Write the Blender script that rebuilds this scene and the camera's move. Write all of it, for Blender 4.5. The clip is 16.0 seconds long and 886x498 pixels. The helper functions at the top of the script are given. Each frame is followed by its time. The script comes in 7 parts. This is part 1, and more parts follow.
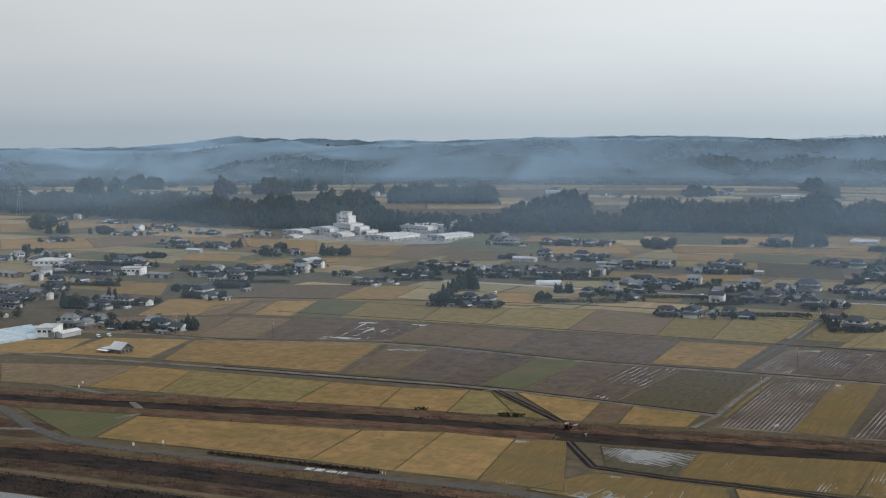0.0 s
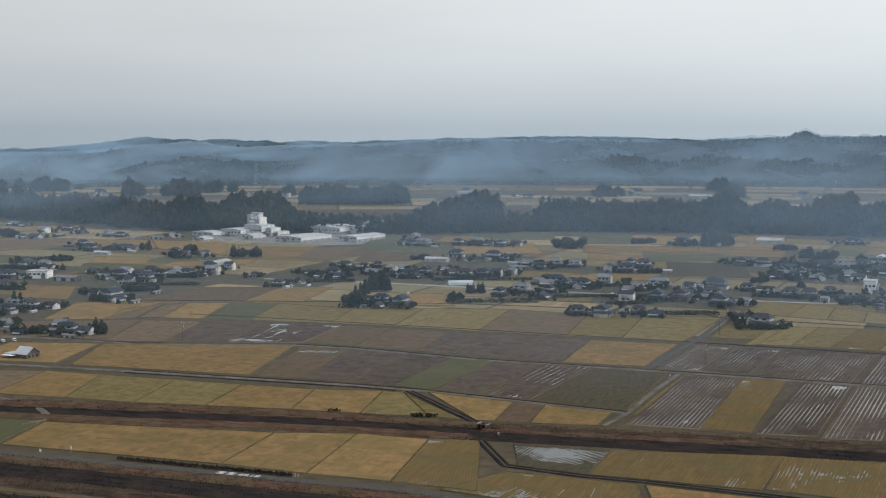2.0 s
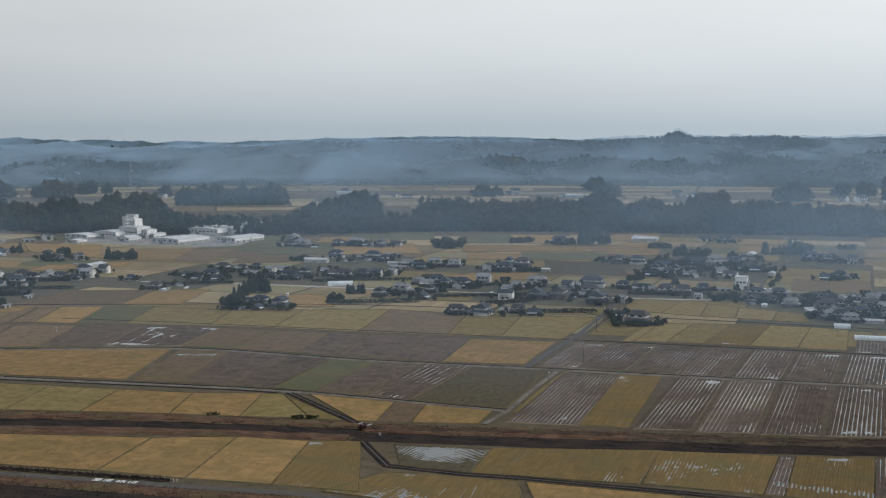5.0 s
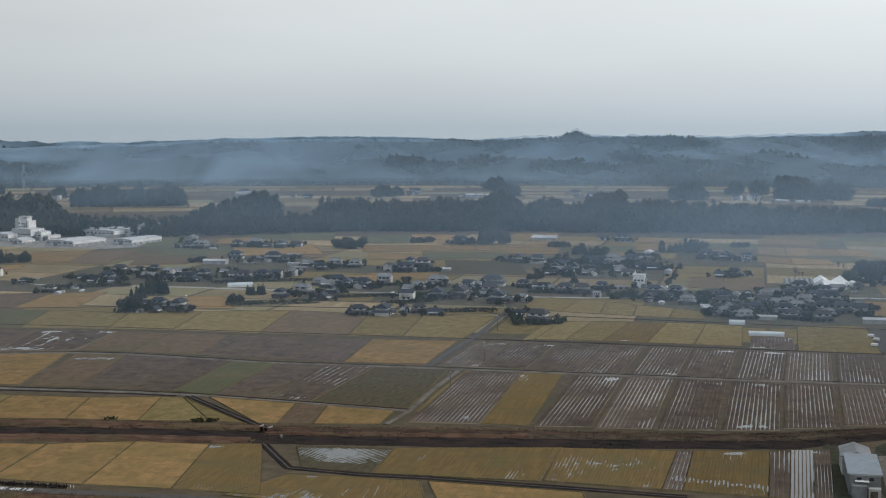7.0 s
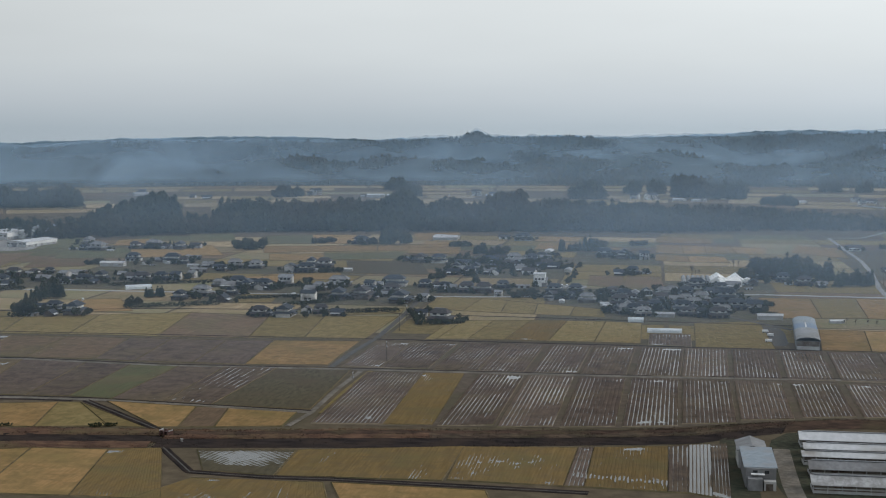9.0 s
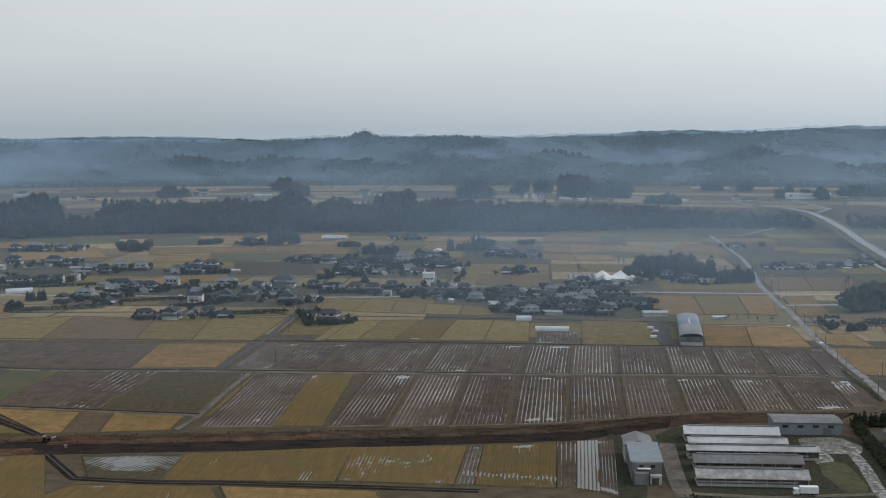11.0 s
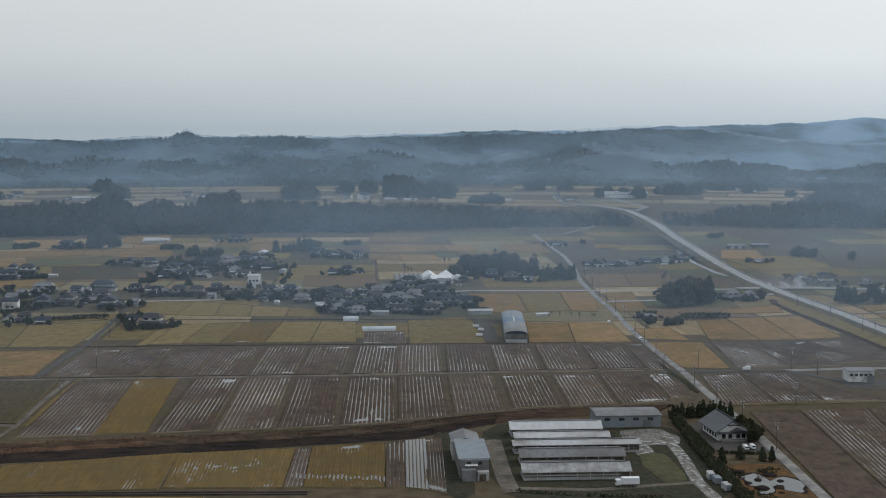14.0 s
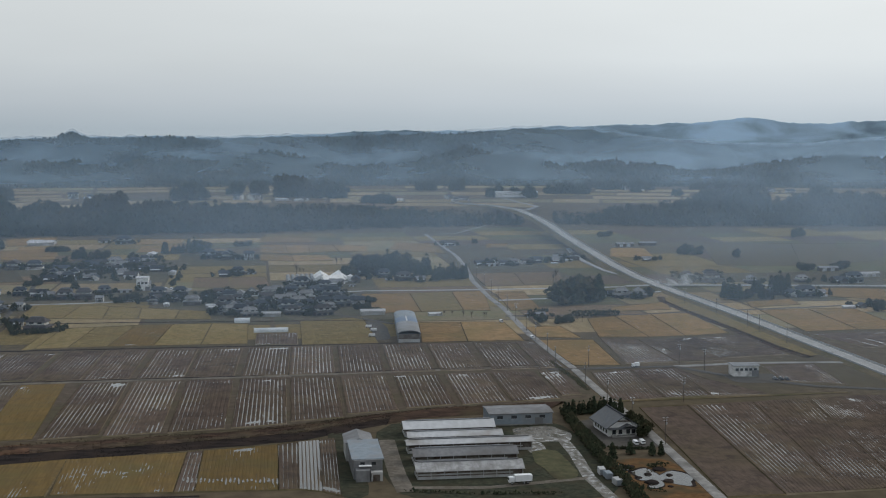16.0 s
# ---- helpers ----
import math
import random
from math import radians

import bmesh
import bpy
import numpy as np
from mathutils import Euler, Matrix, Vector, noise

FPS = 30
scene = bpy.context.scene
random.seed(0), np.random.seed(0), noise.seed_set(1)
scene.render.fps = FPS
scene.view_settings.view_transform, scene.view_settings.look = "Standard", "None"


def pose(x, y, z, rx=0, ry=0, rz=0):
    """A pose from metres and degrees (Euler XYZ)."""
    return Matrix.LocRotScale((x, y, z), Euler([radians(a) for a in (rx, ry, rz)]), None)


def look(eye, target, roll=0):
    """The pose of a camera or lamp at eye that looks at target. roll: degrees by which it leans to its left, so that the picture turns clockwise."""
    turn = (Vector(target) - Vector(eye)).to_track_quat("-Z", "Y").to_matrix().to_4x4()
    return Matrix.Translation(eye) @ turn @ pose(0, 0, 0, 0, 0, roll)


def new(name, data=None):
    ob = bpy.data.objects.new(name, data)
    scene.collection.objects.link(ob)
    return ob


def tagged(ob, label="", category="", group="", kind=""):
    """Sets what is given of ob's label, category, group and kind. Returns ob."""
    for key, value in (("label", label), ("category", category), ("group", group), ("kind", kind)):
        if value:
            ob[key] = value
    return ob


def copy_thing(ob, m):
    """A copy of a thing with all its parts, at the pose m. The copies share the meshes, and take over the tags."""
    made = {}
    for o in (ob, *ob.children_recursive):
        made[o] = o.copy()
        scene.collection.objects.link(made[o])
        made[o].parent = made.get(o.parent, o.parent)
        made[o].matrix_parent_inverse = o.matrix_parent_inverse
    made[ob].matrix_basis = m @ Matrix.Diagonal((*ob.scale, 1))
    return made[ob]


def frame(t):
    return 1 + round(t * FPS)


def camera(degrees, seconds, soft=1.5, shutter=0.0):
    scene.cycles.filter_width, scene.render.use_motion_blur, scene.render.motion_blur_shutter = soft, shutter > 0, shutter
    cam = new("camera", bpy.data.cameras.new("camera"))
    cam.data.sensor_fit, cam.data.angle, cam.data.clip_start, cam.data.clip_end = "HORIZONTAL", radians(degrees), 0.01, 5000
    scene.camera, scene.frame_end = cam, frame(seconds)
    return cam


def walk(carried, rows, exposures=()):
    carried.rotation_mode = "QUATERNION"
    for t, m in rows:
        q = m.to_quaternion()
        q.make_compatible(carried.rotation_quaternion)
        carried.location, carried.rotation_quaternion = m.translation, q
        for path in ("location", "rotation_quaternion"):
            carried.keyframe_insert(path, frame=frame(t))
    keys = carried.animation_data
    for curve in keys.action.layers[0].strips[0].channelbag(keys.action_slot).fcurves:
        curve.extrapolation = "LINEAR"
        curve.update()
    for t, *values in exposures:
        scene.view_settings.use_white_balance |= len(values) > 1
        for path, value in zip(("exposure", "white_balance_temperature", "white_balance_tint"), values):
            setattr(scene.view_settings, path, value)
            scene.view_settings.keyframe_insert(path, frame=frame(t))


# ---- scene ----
EYE = 125.0
cam = camera(36.9, 16.0, 1.12)
# seconds, heading (degrees, counter-clockwise from +y), pitch: a hovering drone that turns on the spot
TURNS = [
    (0.0, 26.50, -5.24),
    (0.5, 25.25, -5.24),
    (1.0, 24.17, -5.23),
    (1.5, 23.41, -5.22),
    (2.0, 22.69, -5.21),
    (2.5, 21.98, -5.20),
    (3.0, 21.22, -5.20),
    (5.5, 16.44, -5.20),
    (6.0, 15.38, -5.20),
    (6.5, 14.31, -5.20),
    (7.0, 13.19, -5.20),
    (7.5, 12.10, -5.20),
    (8.0, 11.03, -5.20),
    (8.5, 10.01, -5.19),
    (9.0, 8.93, -5.20),
    (11.5, 2.84, -5.19),
    (12.0, 1.56, -5.18),
    (12.5, 0.29, -5.18),
    (13.0, -0.97, -5.18),
    (13.5, -2.23, -5.18),
    (14.0, -3.41, -5.18),
    (14.5, -4.57, -5.18),
    (15.0, -5.73, -5.19),
    (15.5, -6.91, -5.18),
    (16.0, -8.08, -5.18),
]
walk(cam, [(t, pose(0, 0, EYE, 90 + pitch, 0, heading)) for t, heading, pitch in TURNS], [(0, 0.20), (3, 0.15), (9, 0.03), (16, -0.11)])

# ---------------------------------------------------------------- light
SUN_AZ, SUN_EL = 72.0, 30.0          # degrees clockwise from +y, and above the horizon
world = bpy.data.worlds.new("world")
scene.world = world
world.use_nodes = True
wn, wl = world.node_tree.nodes, world.node_tree.links
wn.clear()
sky = wn.new("ShaderNodeTexSky")
sky.sky_type, sky.sun_disc = "NISHITA", False
sky.sun_elevation, sky.sun_rotation = radians(SUN_EL), radians(SUN_AZ)
sky.air_density, sky.dust_density, sky.ozone_density = 1.6, 4.0, 2.0
dim = wn.new("ShaderNodeMix")
dim.data_type, dim.blend_type = "RGBA", "MULTIPLY"
dim.inputs[0].default_value, dim.inputs[7].default_value = 1.0, (0.075, 0.075, 0.075, 1)
coord = wn.new("ShaderNodeTexCoord")
split = wn.new("ShaderNodeSeparateXYZ")
ramp = wn.new("ShaderNodeValToRGB")
e = ramp.color_ramp.elements
e[0].position, e[0].color = 0.0, (0.47, 0.55, 0.615, 1)
e[1].position, e[1].color = 1.0, (0.80, 0.865, 0.96, 1)
for p, c in ((0.02, (0.58, 0.645, 0.70, 1)), (0.05, (0.68, 0.735, 0.77, 1)), (0.1, (0.75, 0.795, 0.82, 1))):
    ramp.color_ramp.elements.new(p).color = c
toward = wn.new("ShaderNodeVectorMath")
toward.operation = "DOT_PRODUCT"
toward.inputs[1].default_value = (math.sin(radians(SUN_AZ)), math.cos(radians(SUN_AZ)), 0)
glow = wn.new("ShaderNodeMapRange")
glow.inputs["From Min"].default_value, glow.inputs["From Max"].default_value = -0.5, 1.0
glow.inputs["To Min"].default_value, glow.inputs["To Max"].default_value = 0.77, 1.38
shine = wn.new("ShaderNodeMath")
shine.operation = "MULTIPLY"
clouds = wn.new("ShaderNodeTexNoise")
clouds.inputs["Scale"].default_value, clouds.inputs["Detail"].default_value = 2.2, 5.0
stretch = wn.new("ShaderNodeMapping")
stretch.inputs["Scale"].default_value = (1, 1, 5)
cl = wn.new("ShaderNodeMapRange")
cl.inputs["From Min"].default_value, cl.inputs["From Max"].default_value = 0.3, 0.7
cl.inputs["To Min"].default_value, cl.inputs["To Max"].default_value = 0.945, 1.05
mul = wn.new("ShaderNodeMix")
mul.data_type, mul.blend_type = "RGBA", "MULTIPLY"
mul.inputs[0].default_value = 1.0
mixs = wn.new("ShaderNodeMix")
mixs.data_type = "RGBA"
mixs.inputs[0].default_value = 0.86
bg = wn.new("ShaderNodeBackground")
wo = wn.new("ShaderNodeOutputWorld")
for a, b in ((sky.outputs[0], dim.inputs[6]), (coord.outputs["Generated"], split.inputs[0]), (split.outputs[2], ramp.inputs[0]),
             (coord.outputs["Generated"], stretch.inputs[0]), (stretch.outputs[0], clouds.inputs["Vector"]), (clouds.outputs[0], cl.inputs[0]),
             (ramp.outputs[0], mul.inputs[6]), (cl.outputs[0], shine.inputs[0]), (coord.outputs["Generated"], toward.inputs[0]), (toward.outputs["Value"], glow.inputs[0]), (glow.outputs[0], shine.inputs[1]), (shine.outputs[0], mul.inputs[7]), (dim.outputs[2], mixs.inputs[6]), (mul.outputs[2], mixs.inputs[7]),
             (mixs.outputs[2], bg.inputs[0]), (bg.outputs[0], wo.inputs[0])):
    wl.new(a, b)
sun = new("sun", bpy.data.lights.new("sun", "SUN"))
sun.data.energy, sun.data.angle, sun.data.color = 1.1, radians(12), (1.0, 0.93, 0.84)
sun.matrix_world = look((0, 0, 300), (-300 * math.sin(radians(SUN_AZ)) * math.cos(radians(SUN_EL)), -300 * math.cos(radians(SUN_AZ)) * math.cos(radians(SUN_EL)), 300 - 300 * math.sin(radians(SUN_EL))))

# ---------------------------------------------------------------- materials


def material(name, a, b, scale=1.0, rough=0.8, c=None, big=0.0, bump=0.0, metal=0.0, spec=0.3, vary=0.0, stretch_by=(1, 1, 1), detail=6.0, local=False, d=None, fine=0.12, share=0.7):
    """Two colours mixed by a grain of that scale, a third in wide stains, and each object a little lighter or darker."""
    m = bpy.data.materials.new(name)
    m.use_nodes = True
    n, l = m.node_tree.nodes, m.node_tree.links
    s = n["Principled BSDF"]
    s.inputs["Roughness"].default_value, s.inputs["Metallic"].default_value, s.inputs["Specular IOR Level"].default_value = rough, metal, spec
    if local:
        where = n.new("ShaderNodeTexCoord").outputs["Object"]
    else:
        where = n.new("ShaderNodeNewGeometry").outputs["Position"]
    mp = n.new("ShaderNodeMapping")
    mp.inputs["Scale"].default_value = stretch_by
    l.new(where, mp.inputs[0])
    t = n.new("ShaderNodeTexNoise")
    t.inputs["Scale"].default_value, t.inputs["Detail"].default_value, t.inputs["Roughness"].default_value = scale, detail, 0.6
    l.new(mp.outputs[0], t.inputs["Vector"])
    r = n.new("ShaderNodeValToRGB")
    r.color_ramp.elements[0].position, r.color_ramp.elements[0].color = 0.34, (*a, 1)
    r.color_ramp.elements[1].position, r.color_ramp.elements[1].color = 0.66, (*b, 1)
    l.new(t.outputs[0], r.inputs[0])
    out = r.outputs[0]
    if c:
        t2 = n.new("ShaderNodeTexNoise")
        t2.inputs["Scale"].default_value, t2.inputs["Detail"].default_value = big, 4.0
        l.new(where, t2.inputs["Vector"])
        r2 = n.new("ShaderNodeMapRange")
        r2.inputs["From Min"].default_value, r2.inputs["From Max"].default_value = 0.45, 0.68
        l.new(t2.outputs[0], r2.inputs[0])
        mx = n.new("ShaderNodeMix")
        mx.data_type = "RGBA"
        mx.inputs[7].default_value = (*c, 1)
        l.new(r2.outputs[0], mx.inputs[0])
        l.new(out, mx.inputs[6])
        out = mx.outputs[2]
    if d:
        t3 = n.new("ShaderNodeTexNoise")
        t3.inputs["Scale"].default_value, t3.inputs["Detail"].default_value, t3.inputs["Roughness"].default_value = fine, 7.0, 0.68
        t3.inputs["Distortion"].default_value = 0.6
        l.new(where, t3.inputs["Vector"])
        r3 = n.new("ShaderNodeMapRange")
        r3.inputs["From Min"].default_value, r3.inputs["From Max"].default_value, r3.inputs["To Max"].default_value = 0.42, 0.66, share
        l.new(t3.outputs[0], r3.inputs[0])
        mx = n.new("ShaderNodeMix")
        mx.data_type = "RGBA"
        mx.inputs[7].default_value = (*d, 1)
        l.new(r3.outputs[0], mx.inputs[0])
        l.new(out, mx.inputs[6])
        out = mx.outputs[2]
    if vary:
        info = n.new("ShaderNodeObjectInfo")
        rr = n.new("ShaderNodeMapRange")
        rr.inputs["To Min"].default_value, rr.inputs["To Max"].default_value = 1 - vary, 1 + vary
        l.new(info.outputs["Random"], rr.inputs[0])
        hv = n.new("ShaderNodeHueSaturation")
        l.new(rr.outputs[0], hv.inputs["Value"])
        l.new(out, hv.inputs["Color"])
        out = hv.outputs[0]
    l.new(out, s.inputs["Base Color"])
    if bump:
        bp = n.new("ShaderNodeBump")
        bp.inputs["Distance"].default_value = bump
        l.new(t.outputs[0], bp.inputs["Height"])
        l.new(bp.outputs[0], s.inputs["Normal"])
    return m


ALONG = (1, 0.08, 1)      # stubble and furrows run along y
M = {
    "ground": material("ground", (0.070, 0.055, 0.039), (0.118, 0.095, 0.064), 0.15, 0.95, (0.076, 0.066, 0.043), 0.012, 0.2, spec=0.02),
    "gold": material("gold_stubble", (0.214, 0.132, 0.057), (0.280, 0.177, 0.082), 0.9, 0.9, (0.180, 0.130, 0.055), 0.035, 0.08, vary=0.16, spec=0.02, stretch_by=ALONG, d=(0.138, 0.100, 0.046), fine=0.17, share=0.9),
    "goldrut": material("rutted_stubble", (0.118, 0.081, 0.034), (0.168, 0.116, 0.050), 0.7, 0.9, (0.120, 0.096, 0.044), 0.05, 0.1, vary=0.1, spec=0.02, stretch_by=ALONG, d=(0.105, 0.078, 0.044), fine=0.13),
    "olive": material("olive_stubble", (0.156, 0.121, 0.053), (0.214, 0.163, 0.076), 0.8, 0.9, (0.176, 0.128, 0.058), 0.04, 0.08, vary=0.14, spec=0.02, stretch_by=ALONG, d=(0.112, 0.092, 0.040), fine=0.17, share=0.9),
    "green": material("green_field", (0.072, 0.078, 0.042), (0.105, 0.108, 0.056), 0.6, 0.9, (0.115, 0.100, 0.055), 0.03, 0.06, vary=0.12, spec=0.02, stretch_by=ALONG, d=(0.095, 0.080, 0.050), fine=0.09),
    "brown": material("brown_stubble", (0.124, 0.085, 0.056), (0.172, 0.120, 0.078), 0.8, 0.9, (0.127, 0.103, 0.057), 0.03, 0.08, vary=0.18, spec=0.02, stretch_by=ALONG, d=(0.092, 0.070, 0.048), fine=0.17, share=0.9),
    "soil": material("dark_soil", (0.082, 0.062, 0.050), (0.124, 0.094, 0.075), 0.9, 0.9, (0.112, 0.088, 0.060), 0.03, 0.12, vary=0.16, spec=0.02, stretch_by=(1, 0.15, 1), d=(0.054, 0.043, 0.037), fine=0.12, share=0.8),
    "yard_earth": material("garden_earth", (0.068, 0.062, 0.046), (0.127, 0.110, 0.079), 0.2, 0.95, (0.072, 0.073, 0.046), 0.05, 0.1, spec=0.02),
    "pale_gold": material("pale_far_stubble", (0.200, 0.150, 0.086), (0.300, 0.228, 0.134), 0.3, 0.9, (0.180, 0.150, 0.079), 0.02, 0.08, vary=0.2, spec=0.02, stretch_by=ALONG),
    "mudflat": material("pale_dry_field", (0.155, 0.128, 0.074), (0.230, 0.189, 0.115), 0.3, 0.85, (0.162, 0.155, 0.081), 0.03, 0.08, vary=0.15, spec=0.02),
    "margin": material("trodden_margin", (0.078, 0.062, 0.048), (0.124, 0.100, 0.076), 0.25, 0.95, (0.088, 0.080, 0.052), 0.06, 0.1, spec=0.02, d=(0.064, 0.052, 0.042), fine=0.2),
    "clay_bund": material("clay_bund", (0.125, 0.100, 0.072), (0.190, 0.155, 0.115), 0.35, 0.95, (0.095, 0.084, 0.050), 0.05, 0.1, spec=0.02),
    "bund": material("bund_grass", (0.088, 0.070, 0.042), (0.150, 0.118, 0.070), 0.35, 0.95, (0.075, 0.070, 0.036), 0.05, 0.1, spec=0.02),
    "reed": material("dry_reeds", (0.072, 0.042, 0.030), (0.145, 0.088, 0.058), 0.5, 0.95, (0.100, 0.078, 0.044), 0.05, 0.2, spec=0.02, stretch_by=(0.25, 1, 1), d=(0.050, 0.033, 0.027), fine=0.09),
    "mudsoil": material("olive_grey_mud", (0.062, 0.054, 0.036), (0.098, 0.086, 0.056), 0.5, 0.9, (0.085, 0.068, 0.046), 0.04, 0.1, vary=0.12, spec=0.03, stretch_by=(1, 0.3, 1)),
    "reed_dark": material("dark_bank", (0.018, 0.016, 0.016), (0.040, 0.033, 0.031), 0.3, 0.95, (0.044, 0.034, 0.029), 0.07, 0.2, spec=0.0, stretch_by=(0.3, 1, 1)),
    "road": material("asphalt", (0.060, 0.057, 0.053), (0.098, 0.092, 0.084), 0.4, 0.8, (0.082, 0.074, 0.062), 0.05, 0.02, spec=0.03),
    "gravel": material("gravel_track", (0.112, 0.098, 0.082), (0.182, 0.164, 0.140), 0.5, 0.9, (0.090, 0.080, 0.063), 0.1, 0.05, spec=0.02),
    "concrete": material("concrete", (0.19, 0.185, 0.175), (0.29, 0.28, 0.265), 0.5, 0.85, (0.14, 0.135, 0.125), 0.09, 0.02, spec=0.05),
    "deck": material("pale_road_deck", (0.26, 0.26, 0.255), (0.34, 0.34, 0.33), 0.4, 0.8, (0.27, 0.265, 0.255), 0.02, 0.02, spec=0.05),
    "pale_roof": material("bright_metal_roof", (0.39, 0.40, 0.41), (0.50, 0.51, 0.52), 0.4, 0.5, (0.40, 0.40, 0.40), 0.06, 0.02, spec=0.4, vary=0.08, local=True),
    "barn_roof": material("weathered_barn_roof", (0.25, 0.252, 0.253), (0.36, 0.362, 0.36), 0.9, 0.6, (0.17, 0.166, 0.158), 0.22, 0.02, spec=0.2, vary=0.16, local=True, stretch_by=(1, 0.2, 1), d=(0.15, 0.146, 0.14), fine=0.5, share=0.6),
    "slate": material("slate_grey_roof", (0.055, 0.060, 0.068), (0.090, 0.096, 0.105), 0.8, 0.45, (0.075, 0.075, 0.075), 0.3, 0.03, spec=0.3, local=True),
    "dull_roof": material("dull_metal_roof", (0.14, 0.143, 0.148), (0.215, 0.218, 0.222), 0.5, 0.5, (0.12, 0.115, 0.11), 0.12, 0.02, spec=0.12, local=True),
    "tile": material("roof_tile", (0.018, 0.024, 0.032), (0.040, 0.047, 0.058), 1.2, 0.5, (0.040, 0.040, 0.042), 0.25, 0.05, spec=0.06, vary=0.5, local=True),
    "tile_brown": material("brown_roof", (0.036, 0.032, 0.032), (0.062, 0.054, 0.052), 1.2, 0.6, (0.05, 0.05, 0.05), 0.25, 0.05, spec=0.08, vary=0.3, local=True),
    "metal_roof": material("pale_metal_roof", (0.36, 0.37, 0.38), (0.48, 0.49, 0.50), 0.5, 0.5, (0.25, 0.235, 0.215), 0.12, 0.02, spec=0.5, vary=0.3, local=True),
    "grey_roof": material("grey_metal_roof", (0.150, 0.160, 0.170), (0.205, 0.215, 0.226), 0.5, 0.5, (0.140, 0.134, 0.128), 0.1, 0.02, spec=0.22, vary=0.12, local=True),
    "blue_roof": material("blue_metal_roof", (0.07, 0.12, 0.20), (0.10, 0.16, 0.25), 0.5, 0.5, (0.12, 0.16, 0.21), 0.1, 0.02, spec=0.22, local=True),
    "plaster": material("pale_plaster", (0.48, 0.475, 0.46), (0.64, 0.63, 0.61), 0.8, 0.85, (0.18, 0.17, 0.155), 0.2, 0.01, vary=0.3, local=True, spec=0.02),
    "white": material("white_paint", (0.70, 0.71, 0.71), (0.80, 0.80, 0.79), 0.6, 0.7, (0.60, 0.60, 0.58), 0.15, 0.01, vary=0.08, local=True),
    "timber": material("dark_timber", (0.06, 0.048, 0.04), (0.115, 0.092, 0.076), 1.5, 0.8, (0.15, 0.14, 0.125), 0.3, 0.02, vary=0.3, local=True, spec=0.02),
    "bluewall": material("blue_grey_cladding", (0.17, 0.205, 0.235), (0.23, 0.27, 0.30), 0.6, 0.7, (0.20, 0.21, 0.22), 0.15, 0.02, local=True),
    "cladding": material("grey_cladding", (0.34, 0.35, 0.35), (0.44, 0.45, 0.45), 0.6, 0.7, (0.30, 0.29, 0.27), 0.15, 0.02, vary=0.1, local=True),
    "glass": material("window_glass", (0.02, 0.025, 0.03), (0.04, 0.045, 0.05), 0.6, 0.08, spec=0.7, local=True),
    "film": material("greenhouse_film", (0.46, 0.50, 0.53), (0.60, 0.64, 0.66), 0.7, 0.35, (0.40, 0.44, 0.48), 0.2, 0.02, spec=0.5, local=True),
    "bluefilm": material("pale_blue_film", (0.22, 0.30, 0.36), (0.34, 0.42, 0.47), 0.7, 0.45, (0.38, 0.43, 0.46), 0.2, 0.02, spec=0.3, local=True),
    "conifer": material("cedar_foliage", (0.018, 0.026, 0.018), (0.045, 0.055, 0.034), 0.6, 0.9, (0.05, 0.047, 0.03), 0.3, vary=0.3, local=True, spec=0.02),
    "leaf": material("broadleaf_foliage", (0.020, 0.026, 0.017), (0.050, 0.054, 0.031), 0.6, 0.9, (0.058, 0.048, 0.030), 0.25, vary=0.35, local=True, spec=0.0),
    "hedge": material("hedge_foliage", (0.018, 0.025, 0.017), (0.046, 0.052, 0.031), 0.6, 0.9, (0.045, 0.042, 0.027), 0.2, vary=0.2, spec=0.0),
    "bark": material("bark", (0.07, 0.055, 0.042), (0.13, 0.105, 0.08), 2.0, 0.9, local=True, spec=0.02),
    "woods": material("far_woods", (0.016, 0.023, 0.017), (0.040, 0.047, 0.032), 0.06, 0.95, (0.045, 0.041, 0.028), 0.008, spec=0.0),
    "hill": material("wooded_hillside", (0.008, 0.018, 0.020), (0.042, 0.060, 0.058), 0.016, 0.95, (0.050, 0.056, 0.050), 0.004, 3.0, detail=10.0, spec=0.0),
    "metal": material("galvanised_steel", (0.38, 0.39, 0.40), (0.48, 0.49, 0.50), 1.0, 0.45, metal=0.6, local=True),
    "rust": material("red_painted_steel", (0.055, 0.030, 0.027), (0.09, 0.05, 0.042), 1.0, 0.6, local=True),
    "vehicle": material("white_car_paint", (0.70, 0.71, 0.72), (0.76, 0.77, 0.78), 0.5, 0.3, spec=0.6, vary=0.1, local=True),
    "darkcar": material("dark_car_paint", (0.03, 0.032, 0.04), (0.05, 0.052, 0.06), 0.5, 0.25, spec=0.6, vary=0.4, local=True),
    "rubber": material("tyre_rubber", (0.018, 0.018, 0.018), (0.03, 0.03, 0.03), 2.0, 0.9, local=True),
    "paint": material("road_paint", (0.62, 0.62, 0.60), (0.74, 0.74, 0.72), 0.8, 0.8),
    "autumn": material("russet_garden", (0.085, 0.048, 0.025), (0.165, 0.095, 0.045), 0.3, 0.95, (0.070, 0.058, 0.035), 0.1, 0.1, spec=0.02),
    "bank": material("brown_bank_weeds", (0.040, 0.030, 0.025), (0.104, 0.068, 0.050), 0.5, 0.95, (0.072, 0.058, 0.038), 0.05, 0.2, spec=0.0, stretch_by=(0.25, 1, 1), d=(0.030, 0.023, 0.021), fine=0.09),
